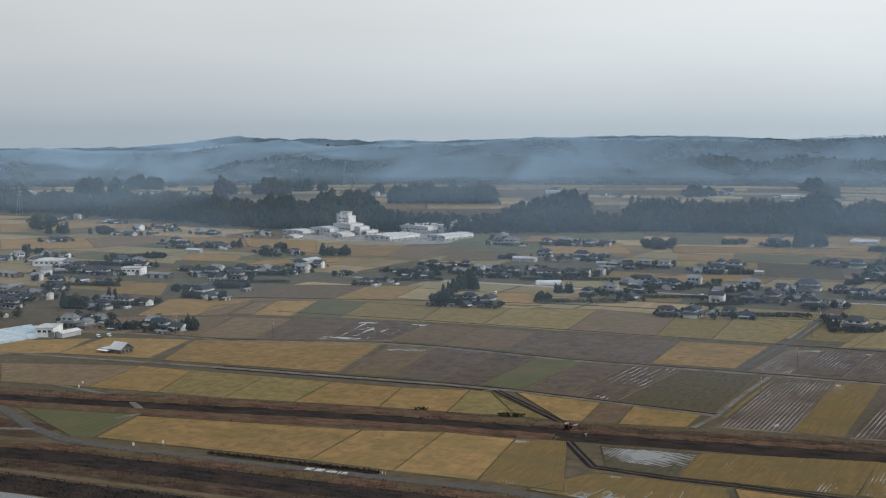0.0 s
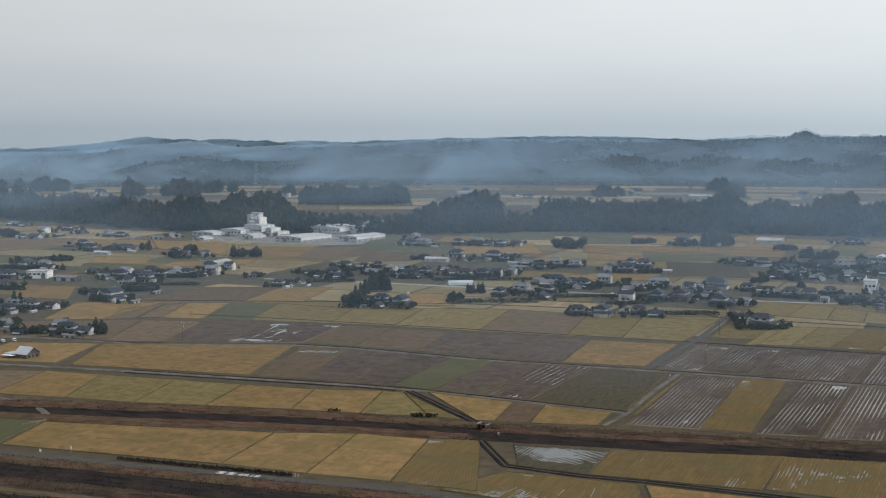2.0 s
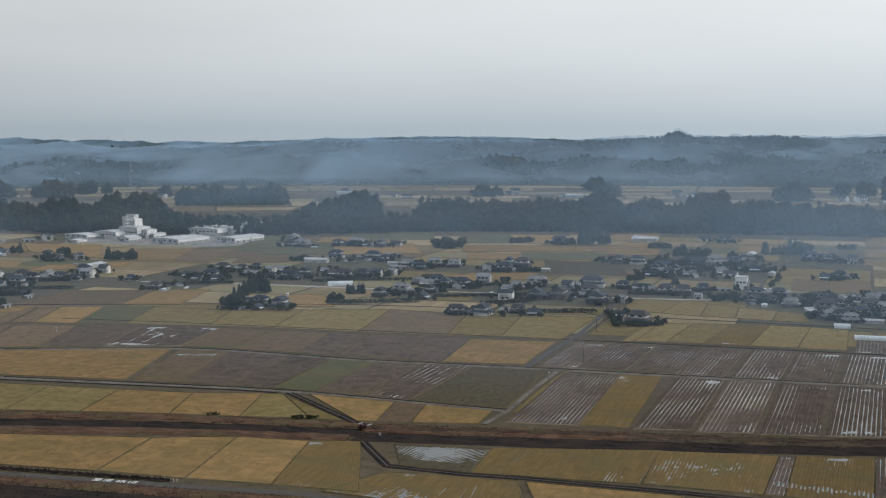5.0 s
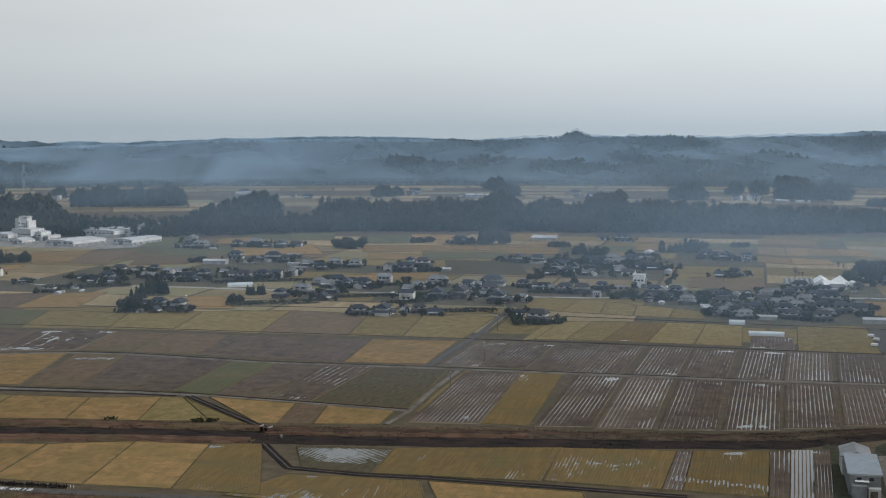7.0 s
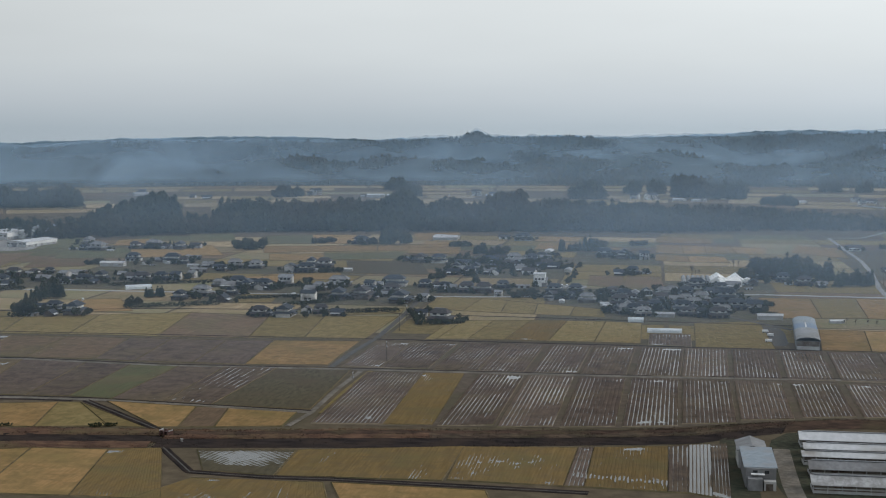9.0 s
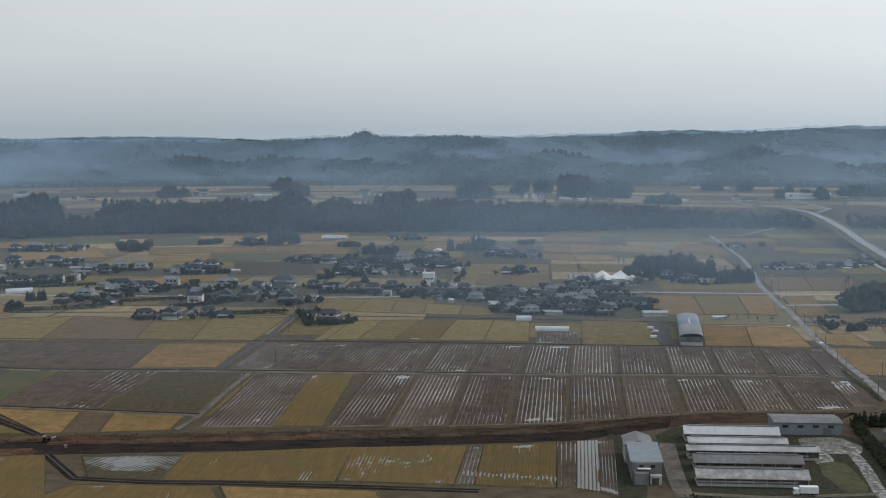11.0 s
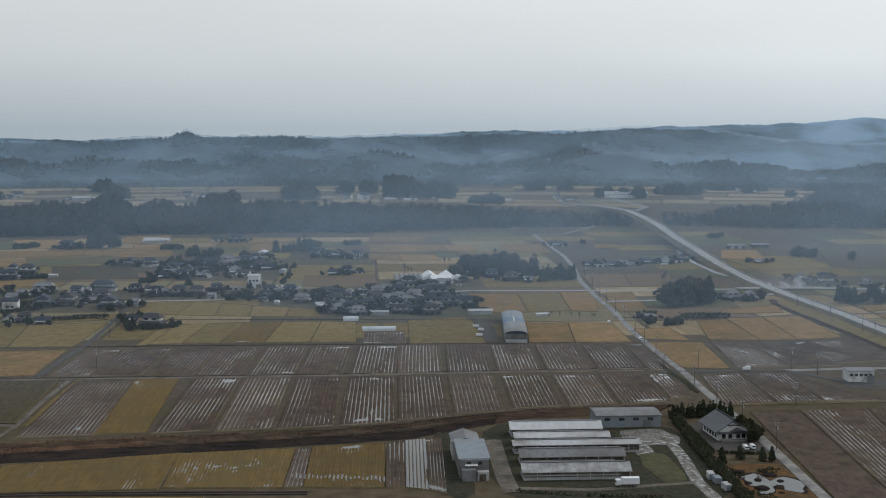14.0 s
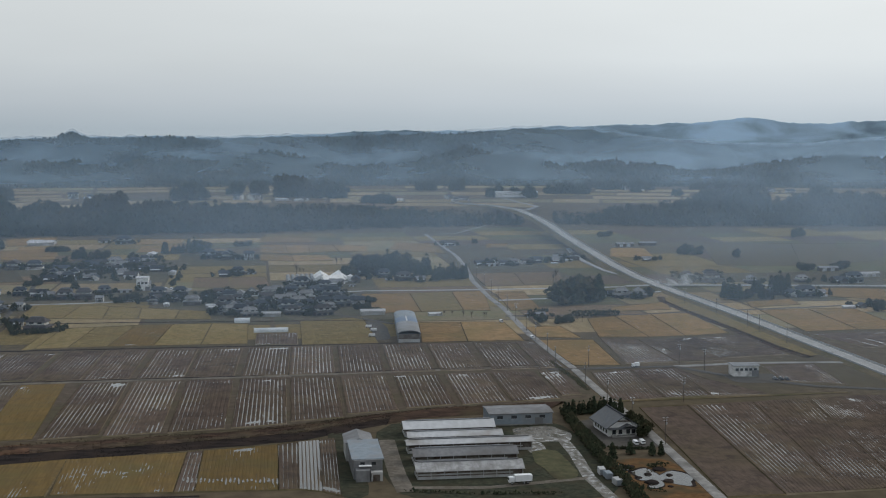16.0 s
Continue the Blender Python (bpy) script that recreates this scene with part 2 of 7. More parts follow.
    "dry_bank": material("dull_brown_grass", (0.050, 0.038, 0.030), (0.112, 0.082, 0.060), 0.5, 0.95, (0.078, 0.068, 0.046), 0.06, 0.2, spec=0.0, stretch_by=(0.3, 1, 1), d=(0.034, 0.028, 0.025), fine=0.12),
    "weeds": material("dark_weeds", (0.024, 0.029, 0.022), (0.062, 0.063, 0.043), 0.4, 0.95, (0.052, 0.046, 0.032), 0.09, 0.15, spec=0.02),
    "lawn": material("worn_grass", (0.062, 0.064, 0.038), (0.108, 0.102, 0.060), 0.25, 0.95, (0.062, 0.056, 0.036), 0.06, 0.1, spec=0.02),
}


def water_material():
    m = bpy.data.materials.new("standing_water")
    m.use_nodes = True
    n, l = m.node_tree.nodes, m.node_tree.links
    s = n["Principled BSDF"]
    s.inputs["Base Color"].default_value, s.inputs["Roughness"].default_value, s.inputs["IOR"].default_value = (0.06, 0.055, 0.045, 1), 0.07, 1.33
    s.inputs["Specular IOR Level"].default_value = 0.9
    t = n.new("ShaderNodeTexNoise")
    t.inputs["Scale"].default_value = 1.5
    g = n.new("ShaderNodeNewGeometry")
    b = n.new("ShaderNodeBump")
    b.inputs["Distance"].default_value = 0.01
    l.new(g.outputs["Position"], t.inputs["Vector"])
    l.new(t.outputs[0], b.inputs["Height"])
    l.new(b.outputs[0], s.inputs["Normal"])
    return m


M["water"] = water_material()


def puddled(m, scale, low, high, wet=0.10):
    """Makes a ground material shine where shallow puddles lie."""
    n, l = m.node_tree.nodes, m.node_tree.links
    s = n["Principled BSDF"]
    g = n.new("ShaderNodeNewGeometry")
    t = n.new("ShaderNodeTexNoise")
    t.inputs["Scale"].default_value, t.inputs["Detail"].default_value = scale, 5.0
    l.new(g.outputs["Position"], t.inputs["Vector"])
    for name, dry, pool in (("Roughness", 0.9, wet), ("Specular IOR Level", 0.02, 0.9)):
        r = n.new("ShaderNodeMapRange")
        r.inputs["From Min"].default_value, r.inputs["From Max"].default_value = low, high
        r.inputs["To Min"].default_value, r.inputs["To Max"].default_value = dry, pool
        l.new(t.outputs[0], r.inputs[0])
        l.new(r.outputs[0], s.inputs[name])
    return m


M["wet_yard"] = puddled(material("wet_concrete", (0.140, 0.132, 0.118), (0.250, 0.238, 0.216), 0.5, 0.85, (0.095, 0.090, 0.072), 0.16, 0.02, spec=0.05, d=(0.105, 0.100, 0.085), fine=0.5, share=0.6), 0.42, 0.50, 0.60)


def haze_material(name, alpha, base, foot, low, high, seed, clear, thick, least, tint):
    """Stand-in for haze in the air: a tinted sheet lets light through, scatters the rest; thins out upwards and in
    patches.
    """
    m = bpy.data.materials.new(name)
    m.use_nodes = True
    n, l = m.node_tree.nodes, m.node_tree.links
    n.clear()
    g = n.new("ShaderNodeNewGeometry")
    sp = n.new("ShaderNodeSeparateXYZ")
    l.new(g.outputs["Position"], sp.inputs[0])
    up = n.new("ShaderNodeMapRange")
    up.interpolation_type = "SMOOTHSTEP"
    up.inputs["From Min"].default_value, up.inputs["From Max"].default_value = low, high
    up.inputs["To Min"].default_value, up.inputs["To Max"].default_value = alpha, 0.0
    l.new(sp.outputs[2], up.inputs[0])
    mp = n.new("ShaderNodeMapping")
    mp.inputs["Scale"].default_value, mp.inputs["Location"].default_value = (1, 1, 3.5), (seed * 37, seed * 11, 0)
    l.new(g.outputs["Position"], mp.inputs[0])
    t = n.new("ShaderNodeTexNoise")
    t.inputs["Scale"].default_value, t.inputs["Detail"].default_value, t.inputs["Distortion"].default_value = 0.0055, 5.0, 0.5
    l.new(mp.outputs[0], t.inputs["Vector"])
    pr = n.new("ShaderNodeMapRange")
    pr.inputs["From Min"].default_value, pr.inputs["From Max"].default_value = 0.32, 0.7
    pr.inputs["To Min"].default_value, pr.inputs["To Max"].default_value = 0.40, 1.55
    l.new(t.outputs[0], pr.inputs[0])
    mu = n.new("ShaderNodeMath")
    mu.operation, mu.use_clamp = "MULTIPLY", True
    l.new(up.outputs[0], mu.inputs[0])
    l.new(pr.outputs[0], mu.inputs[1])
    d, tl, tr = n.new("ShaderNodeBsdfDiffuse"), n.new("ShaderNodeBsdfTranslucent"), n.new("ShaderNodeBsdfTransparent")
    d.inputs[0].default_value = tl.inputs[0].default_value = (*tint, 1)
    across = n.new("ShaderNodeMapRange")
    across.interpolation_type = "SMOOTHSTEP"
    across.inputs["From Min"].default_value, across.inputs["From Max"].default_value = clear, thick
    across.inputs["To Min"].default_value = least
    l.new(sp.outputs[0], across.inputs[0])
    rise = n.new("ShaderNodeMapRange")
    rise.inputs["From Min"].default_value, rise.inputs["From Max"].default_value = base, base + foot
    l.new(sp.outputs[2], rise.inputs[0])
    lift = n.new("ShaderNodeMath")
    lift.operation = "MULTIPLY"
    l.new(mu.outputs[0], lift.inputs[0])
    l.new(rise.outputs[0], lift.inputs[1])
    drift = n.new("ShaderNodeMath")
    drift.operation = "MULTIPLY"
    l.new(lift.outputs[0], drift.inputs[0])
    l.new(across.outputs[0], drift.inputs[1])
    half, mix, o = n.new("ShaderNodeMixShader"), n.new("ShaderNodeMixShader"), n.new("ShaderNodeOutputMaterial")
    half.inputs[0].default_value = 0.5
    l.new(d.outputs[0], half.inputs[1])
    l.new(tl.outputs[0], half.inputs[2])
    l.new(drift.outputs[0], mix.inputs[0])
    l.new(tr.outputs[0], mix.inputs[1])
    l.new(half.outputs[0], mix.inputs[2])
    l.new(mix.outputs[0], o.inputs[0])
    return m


# ---------------------------------------------------------------- mesh helpers


def mesh_object(name, verts, faces, mat, parent=None, smooth=False):
    me = bpy.data.meshes.new(name)
    me.from_pydata(verts, [], faces)
    me.update()
    if mat:
        me.materials.append(mat)
    if smooth:
        me.polygons.foreach_set("use_smooth", [True] * len(me.polygons))
    ob = new(name, me)
    ob.parent = parent
    return ob


def part(name, bm, mat, parent, label=""):
    me = bpy.data.meshes.new(name)
    bm.to_mesh(me)
    bm.free()
    me.materials.append(mat)
    ob = new(name, me)
    ob.parent = parent
    if label:
        ob["label"] = label
    return ob


def thing(name, label, category, group="", kind=""):
    return tagged(new(name), label, category, group, kind)


def box(x0, x1, y0, y1, z0, z1, bm=None, bevel=0.0):
    bm = bm or bmesh.new()
    v = [bm.verts.new(p) for p in ((x0, y0, z0), (x1, y0, z0), (x1, y1, z0), (x0, y1, z0), (x0, y0, z1), (x1, y0, z1), (x1, y1, z1), (x0, y1, z1))]
    f = [bm.faces.new([v[i] for i in q]) for q in ((3, 2, 1, 0), (4, 5, 6, 7), (0, 1, 5, 4), (1, 2, 6, 5), (2, 3, 7, 6), (3, 0, 4, 7))]
    if bevel:
        bmesh.ops.bevel(bm, geom=list({e for q in f for e in q.edges}), offset=bevel, segments=1, affect="EDGES")
    return bm


def solid(tops, thick, bm=None):
    """Each polygon of tops becomes a slab of that thickness, hanging below it."""
    bm = bm or bmesh.new()
    for poly in tops:
        up = [bm.verts.new(p) for p in poly]
        dn = [bm.verts.new((p[0], p[1], p[2] - thick)) for p in poly]
        bm.faces.new(up)
        bm.faces.new(dn[::-1])
        for i in range(len(up)):
            j = (i + 1) % len(up)
            bm.faces.new((up[j], up[i], dn[i], dn[j]))
    return bm


def gable_roof(w, d, z, rise, over=0.6, thick=0.22):
    """Ridge along x."""
    x, y = w / 2 + over, d / 2 + over
    lo = z - rise * over / (d / 2)
    return solid([((-x, -y, lo), (x, -y, lo), (x, 0, z + rise), (-x, 0, z + rise)), ((x, y, lo), (-x, y, lo), (-x, 0, z + rise), (x, 0, z + rise))], thick)


def hip_roof(w, d, z, rise, over=0.8, thick=0.22, top=0.0):
    """Hips down to all four sides; top: half-width at which the slopes end (0: a ridge)."""
    x, y = w / 2 + over, d / 2 + over
    lo = z - rise * over / (d / 2)
    if top:
        a, b = w / 2 - top, d / 2 - top
        zt = z + rise
        return solid([((-x, -y, lo), (x, -y, lo), (a, -b, zt), (-a, -b, zt)), ((x, y, lo), (-x, y, lo), (-a, b, zt), (a, b, zt)),
                      ((x, -y, lo), (x, y, lo), (a, b, zt), (a, -b, zt)), ((-x, y, lo), (-x, -y, lo), (-a, -b, zt), (-a, b, zt))], thick)
    r = max(w / 2 - d / 2 * 0.5, 0.4)
    zt = z + rise
    return solid([((-x, -y, lo), (x, -y, lo), (r, 0, zt), (-r, 0, zt)), ((x, y, lo), (-x, y, lo), (-r, 0, zt), (r, 0, zt)),
                  ((x, -y, lo), (x, y, lo), (r, 0, zt)), ((-x, y, lo), (-x, -y, lo), (-r, 0, zt))], thick)


def gabled_walls(w, d, z0, z, rise):
    bm = box(-w / 2, w / 2, -d / 2, d / 2, z0, z)
    for x in (-w / 2, w / 2 - 0.2):
        a = [bm.verts.new((x, -d / 2, z)), bm.verts.new((x, d / 2, z)), bm.verts.new((x, 0, z + rise))]
        b = [bm.verts.new((x + 0.2, -d / 2, z)), bm.verts.new((x + 0.2, d / 2, z)), bm.verts.new((x + 0.2, 0, z + rise))]
        bm.faces.new(a[::-1])
        bm.faces.new(b)
        for i in range(3):
            j = (i + 1) % 3
            bm.faces.new((a[i], a[j], b[j], b[i]))
    return bm


def prism(n, r0, r1, z0, z1, x=0.0, y=0.0, bm=None):
    bm = bm or bmesh.new()
    lo = [bm.verts.new((x + r0 * math.cos(6.2832 * i / n), y + r0 * math.sin(6.2832 * i / n), z0)) for i in range(n)]
    hi = [bm.verts.new((x + r1 * math.cos(6.2832 * i / n), y + r1 * math.sin(6.2832 * i / n), z1)) for i in range(n)]
    for i in range(n):
        j = (i + 1) % n
        bm.faces.new((lo[i], lo[j], hi[j], hi[i]))
    bm.faces.new(lo[::-1])
    bm.faces.new(hi)
    return bm


def windows(parent, w, d, z0, z1, count, side=-1, mat="glass", wide=1.6, framed=False):
    for i in range(count):
        x = -w / 2 + w * (i + 0.5) / count
        y = side * d / 2
        win = part("window", box(x - wide / 2, x + wide / 2, y - 0.06, y + 0.06, z0, z1), M[mat], parent)
        if not framed:
            continue
        part("window_frame", box(x - wide / 2 - 0.08, x + wide / 2 + 0.08, y - 0.09, y + 0.09, z0 - 0.12, z0), M["metal"], win)


def clumps(centres, size, rng, flat=1.0):
    """Small uneven tetrahedra round the centres: the clumps of a crown. Returns verts and faces."""
    n = len(centres)
    base = np.array(((0.9, 0.1, -0.3), (-0.5, 0.8, -0.3), (-0.5, -0.8, -0.25), (0.05, 0.0, 0.85)))
    ang = rng.uniform(0, 6.283, n)
    ca, sa = np.cos(ang), np.sin(ang)
    s = np.asarray(size) * rng.uniform(0.65, 1.35, n)
    v = base[None] * rng.uniform(0.6, 1.4, (n, 4, 3))
    x = v[:, :, 0] * ca[:, None] - v[:, :, 1] * sa[:, None]
    y = v[:, :, 0] * sa[:, None] + v[:, :, 1] * ca[:, None]
    out = np.stack([x, y, v[:, :, 2] * flat], 2) * s[:, None, None] + np.asarray(centres)[:, None]
    f = np.array(((0, 1, 3), (1, 2, 3), (2, 0, 3), (0, 2, 1)))
    faces = (f[None] + 4 * np.arange(n)[:, None, None]).reshape(-1, 3)
    return out.reshape(-1, 3), faces


def conifer_centres(h, r, n, rng):
    z = h * (1 - rng.power(2.0, n) * 0.9)
    rad = r * (1 - z / h) ** 0.75 * rng.uniform(0.55, 1.05, n) + 0.1
    a = rng.uniform(0, 6.283, n)
    return np.stack([rad * np.cos(a), rad * np.sin(a), z], 1)


def round_centres(h, r, n, rng, lobes=6):
    pts = []
    for i in range(lobes):
        a = 6.283 * i / lobes + rng.uniform(-0.4, 0.4)
        q = rng.uniform(0.2, 0.6) * r
        c = np.array((q * math.cos(a), q * math.sin(a), h * rng.uniform(0.30, 0.74)))
        d = rng.normal(size=(n // lobes, 3))
        d /= np.linalg.norm(d, axis=1)[:, None]
        pts.append(c + d * np.array((0.55 * r, 0.55 * r, 0.26 * h)) * rng.uniform(0.7, 1.05, (len(d), 1)))
    return np.concatenate(pts)


def make_tree(kind, h, r, label, seed):
    rng = np.random.default_rng(seed)
    tree = thing("conifer_tree" if kind == "conifer" else "tree", label, "tree", "trees")
    bm = prism(7, 0.035 * h * 0.7 + 0.08, 0.04, -0.3, h * (0.8 if kind == "conifer" else 0.55))
    if kind == "round":
        for i in range(4):
            a = 1.57 * i + rng.uniform(-0.4, 0.4)
            prism(5, 0.10, 0.04, h * 0.3, h * 0.62, 0.35 * math.cos(a), 0.35 * math.sin(a), bm)
    part("trunk", bm, M["bark"], tree)
    if kind == "conifer":
        v, f = clumps(conifer_centres(h, r, 230, rng), 0.10 * h * 0.9, rng, 0.9)
        crown = mesh_object("crown", v.tolist(), f.tolist(), M["conifer"], tree)
    elif kind == "round":
        v, f = clumps(round_centres(h, r, 260, rng), 0.12 * h, rng, 0.8)
        crown = mesh_object("crown", v.tolist(), f.tolist(), M["leaf"], tree)
    else:
        bm = bmesh.new()
        for i in range(46):
            a, z0, lean = rng.uniform(0, 6.283), rng.uniform(0.25, 0.6) * h, rng.uniform(0.3, 1.0)
            p = Vector((0, 0, z0))
            q = p + Vector((math.cos(a) * r * lean, math.sin(a) * r * lean, (h - z0) * rng.uniform(0.5, 1.0)))
            side = Vector((-math.sin(a), math.cos(a), 0)) * 0.09
            t = [bm.verts.new(c) for c in (p + side, p - side, q + side * 0.2, p + Vector((0, 0, 0.2)))]
            for tri in ((0, 1, 2), (1, 3, 2), (3, 0, 2)):
                bm.faces.new([t[k] for k in tri])
        crown = part("crown", bm, M["bark"], tree, "bare twigs")
    return tree


# ---------------------------------------------------------------- ground, terrace and hills
EDGE_AZ = [-180, -60, -45, -36, -33, -25, -17, -8, 0, 5, 14, 18, 27, 60, 180]
EDGE_R = [2100, 2100, 2060, 1700, 1610, 1560, 1610, 1600, 1595, 1660, 1740, 1720, 1785, 1800, 2100]
TERRACE = 18.0


def smooth(t):
    t = np.clip(t, 0, 1)
    return t * t * (3 - 2 * t)


def ground_z(az, r):
    return TERRACE * smooth((r - np.interp(az, EDGE_AZ, EDGE_R) - 5) / 130)


def place(az, r):
    a = np.radians(az)
    return r * np.sin(a), r * np.cos(a)


def polar_sheet(name, azs, rs, height, mat):
    A, R = np.meshgrid(azs, rs, indexing="ij")
    X, Y = place(A, R)
    Z = height(A, R)
    v = np.stack([X, Y, Z], 2).reshape(-1, 3)
    n, k = len(azs), len(rs)
    i = (np.arange(n - 1)[:, None] * k + np.arange(k - 1)[None]).ravel()
    f = np.stack([i, i + 1, i + k + 1, i + k], 1)
    return mesh_object(name, v.tolist(), f.tolist(), mat, smooth=True)


near_r = [0.1, 120, 260, 330, 400, 600, 900, 1200, 1450]
ground = polar_sheet("ground", np.arange(-180, 180.1, 2.0), np.array(near_r + list(range(1500, 2500, 30)) + [2700, 3200, 4000, 4900]), ground_z, M["ground"])
cap = mesh_object("ground_cap", [(0.12 * math.cos(0.35 * k), 0.12 * math.sin(0.35 * k), 0.004) for k in range(18)], [tuple(range(18))], M["ground"], ground)
tagged(ground, "flat farmland of dry grass and bare earth", "ground", kind="structure")

FAR_AZ = [-60, -45, -40, -37.4, -35.3, -33.4, -31, -27, -23.7, -19.4, -15.6, -12, -10, -3.5, 0, 4, 6.5, 9, 13, 17, 19, 21.1, 22.7, 26.4, 45]
FAR_EL = [-0.8, -0.86, -0.86, -0.63, -0.37, -0.49, -0.55, -0.6, -0.47, -0.37, -0.37, -0.45, -0.42, -0.33, -0.36, -0.16, -0.02, -0.14, 0.1, 0.17, 0.29, 0.5, 0.26, 0.3, 0.2]
FRONT_AZ = [-60, -45, -43.6, -40, -37.4, -35.8, -33.4, -32, -28.5, -26, -23.7, -20, -16.5, -12, -9, -8.1, -7.5, -6.9, -5.8, -1, 3.6, 8.5, 12, 13.8, 15.7, 18, 20.4, 22.7, 26.5, 45]
FRONT_EL = [-1, -1.02, -0.96, -1.08, -1.0, -0.88, -0.68, -0.88, -0.84, -0.79, -0.65, -0.6, -0.58, -0.6, -0.47, -0.44, -0.13, -0.40, -0.42, -0.36, -0.3, -0.2, 0.05, -0.02, -0.28, -0.55, -0.7, -0.63, -0.5, -0.5]


def fbm(A, R, scale, octaves=4):
    X, Y = place(A, R)
    out = np.zeros(A.size)
    for i, (x, y) in enumerate(zip(X.ravel(), Y.ravel())):
        out[i] = noise.fractal((x * scale, y * scale, 1.7), 0.9, 2.0, octaves)
    return out.reshape(A.shape)


def hill_height(A, R):
    front, far = 3250.0, 4600.0
    zf = EYE - 2 + front * np.tan(np.radians(np.interp(A, FRONT_AZ, FRONT_EL)))
    zr = EYE + far * np.tan(np.radians(np.interp(A, FAR_AZ, FAR_EL) - 0.04))
    n = 0.7 - 2.2 * np.abs(fbm(A, R, 1 / 640))
    mid = fbm(A, R, 1 / 150, 3)
    fine = fbm(A, R, 1 / 26, 2)
    up = smooth((R - 2450) / (front - 2450))
    down = smooth((R - front) / 500)
    back = smooth((R - 3900) / (far - 3900))
    low = zf * 0.55
    z = TERRACE - 6 + (zf - TERRACE + 6) * up
    z = np.where(R > front, zf + (low - zf) * down, z)
    z = np.where(R > 3750, low + (zr - low) * back, z)
    z = np.where(R > far, zr - (R - far) * 0.2, z)
    crest = np.exp(-((R - front) / 170) ** 2) + np.exp(-((R - far) / 170) ** 2)
    z = z + (n * 46 * up + mid * 13 * np.clip(up * 4, 0, 1)) * (1 - np.clip(crest, 0, 1)) * np.where(R < 3250, 1, 0.4)
    sight = EYE + R * np.tan(np.radians(np.interp(A, FRONT_AZ, FRONT_EL)))       # no spur rises over the ridge behind it
    z = np.where(R < front, np.minimum(z, sight - 5), z)
    side = np.exp(-((R - 2720) / 130) ** 2) * np.interp(A, [16.5, 18, 21.6, 24.5, 27, 45], [0, 12, 40, 56, 52, 40])
    z = np.maximum(z, TERRACE - 6 + side)
    return z + mid * np.where(R > 3900, 7, 6) * np.clip(crest, 0, 1) + fine * 4.5 * np.clip((R - 2450) / 150, 0, 1)


hills = polar_sheet("hills", np.arange(-62, 44, 0.16), np.arange(2400, 4901, 17), hill_height, M["hill"])
tagged(hills, "low wooded hills in blue smoky haze", "hills", kind="structure")


def woods(name, trees, per, size, label, mat="woods", seed=1):
    """Many far trees in one mesh. trees: rows of x, y, z, height, radius, pointed."""
    rng = np.random.default_rng(seed)
    pts, sz = [], []
    for x, y, z, h, r, pointed in trees:
        c = conifer_centres(h, r, per, rng) if pointed else round_centres(h, r, per, rng, 4)
        pts.append(c + np.array((x, y, z)))
        sz.append(np.full(len(c), size * h))
    v, f = clumps(np.concatenate(pts), np.concatenate(sz), rng, 0.95)
    ob = mesh_object(name, v.tolist(), f.tolist(), M[mat])
    return tagged(ob, label, "woods", kind="stuff")


rng = np.random.default_rng(11)
# crest line of the belt: degrees clockwise from +y, and elevation from the eye
BELT_AZ = [-60, -44.9, -44.0, -43.7, -42.7, -42.4, -41.6, -40.8, -40.2, -39.7, -39.1, -38.1, -37.3, -37.0, -36.4, -35.9, -35.4, -34.4, -33.9, -33.2, -32.3, -31.7, -31.0, -29.8, -29.5, -28.8, -28.1, -24.4, -22.6, -22.1, -21.2, -20.4, -20.2, -18.7, -18.4, -16.5, -14.1, -13.2, -11.8, -10.9, -10.3, -9.8, -9.1, -8.8, -8.2, -8.0, -7.1, -6.8, -6.4, -6.0, -5.5, -5.2, -4.3, -2.0, 1.2, 4.0, 6.9, 7.3, 10.5, 12.9, 14.3, 15.6, 17.2, 18.8, 19.2, 20.4, 21.7, 21.9, 23.2, 23.6, 25.4, 36]
BELT_EL = [-2.5, -2.45, -2.33, -2.7, -2.46, -2.63, -2.82, -2.53, -2.35, -2.73, -2.78, -2.65, -2.73, -2.9, -2.64, -2.74, -2.99, -3.09, -2.71, -2.83, -3.15, -2.72, -2.55, -2.56, -3.07, -3.51, -3.61, -3.6, -3.02, -2.94, -2.65, -2.62, -3.54, -3.53, -2.97, -2.98, -3.09, -2.94, -3.06, -2.65, -2.6, -3.21, -3.03, -2.92, -2.95, -3.24, -3.04, -2.76, -2.69, -2.56, -2.54, -3.09, -3.0, -3.07, -3.14, -3.25, -3.35, -3.4, -3.52, -3.48, -3.52, -3.19, -3.11, -2.9, -2.37, -2.24, -2.39, -2.79, -2.84, -2.6, -2.6, -2.6]
belt = []
for az in np.arange(-58, 36, 0.2):
    if 11.6 < az < 12.9:
        continue
    edge = np.interp(az, EDGE_AZ, EDGE_R)
    for k in range(7):
        a = az + rng.uniform(-0.1, 0.1)
        r = edge + 6 + k * 20 + rng.uniform(-9, 9)
        z = float(ground_z(a, r)) - 0.5
        crest = EYE + r * math.tan(radians(np.interp(a, BELT_AZ, BELT_EL) + 0.03 - 0.34 * rng.random() ** 1.6))
        tall = min(crest - z, 31.0)
        if k < 4:
            tall = min(tall * (0.62 + 0.11 * k), 23.0) * rng.uniform(0.8, 1.1)
        if tall < 2.5:
            continue
        x, y = place(a, r)
        belt.append((x, y, z, tall, 2.4 + tall * rng.uniform(0.15, 0.22), rng.random() < 0.45))
woods("tree_belt", belt, 40, 0.16, "dense dark belt of cedars and bare broadleaf trees", seed=3)

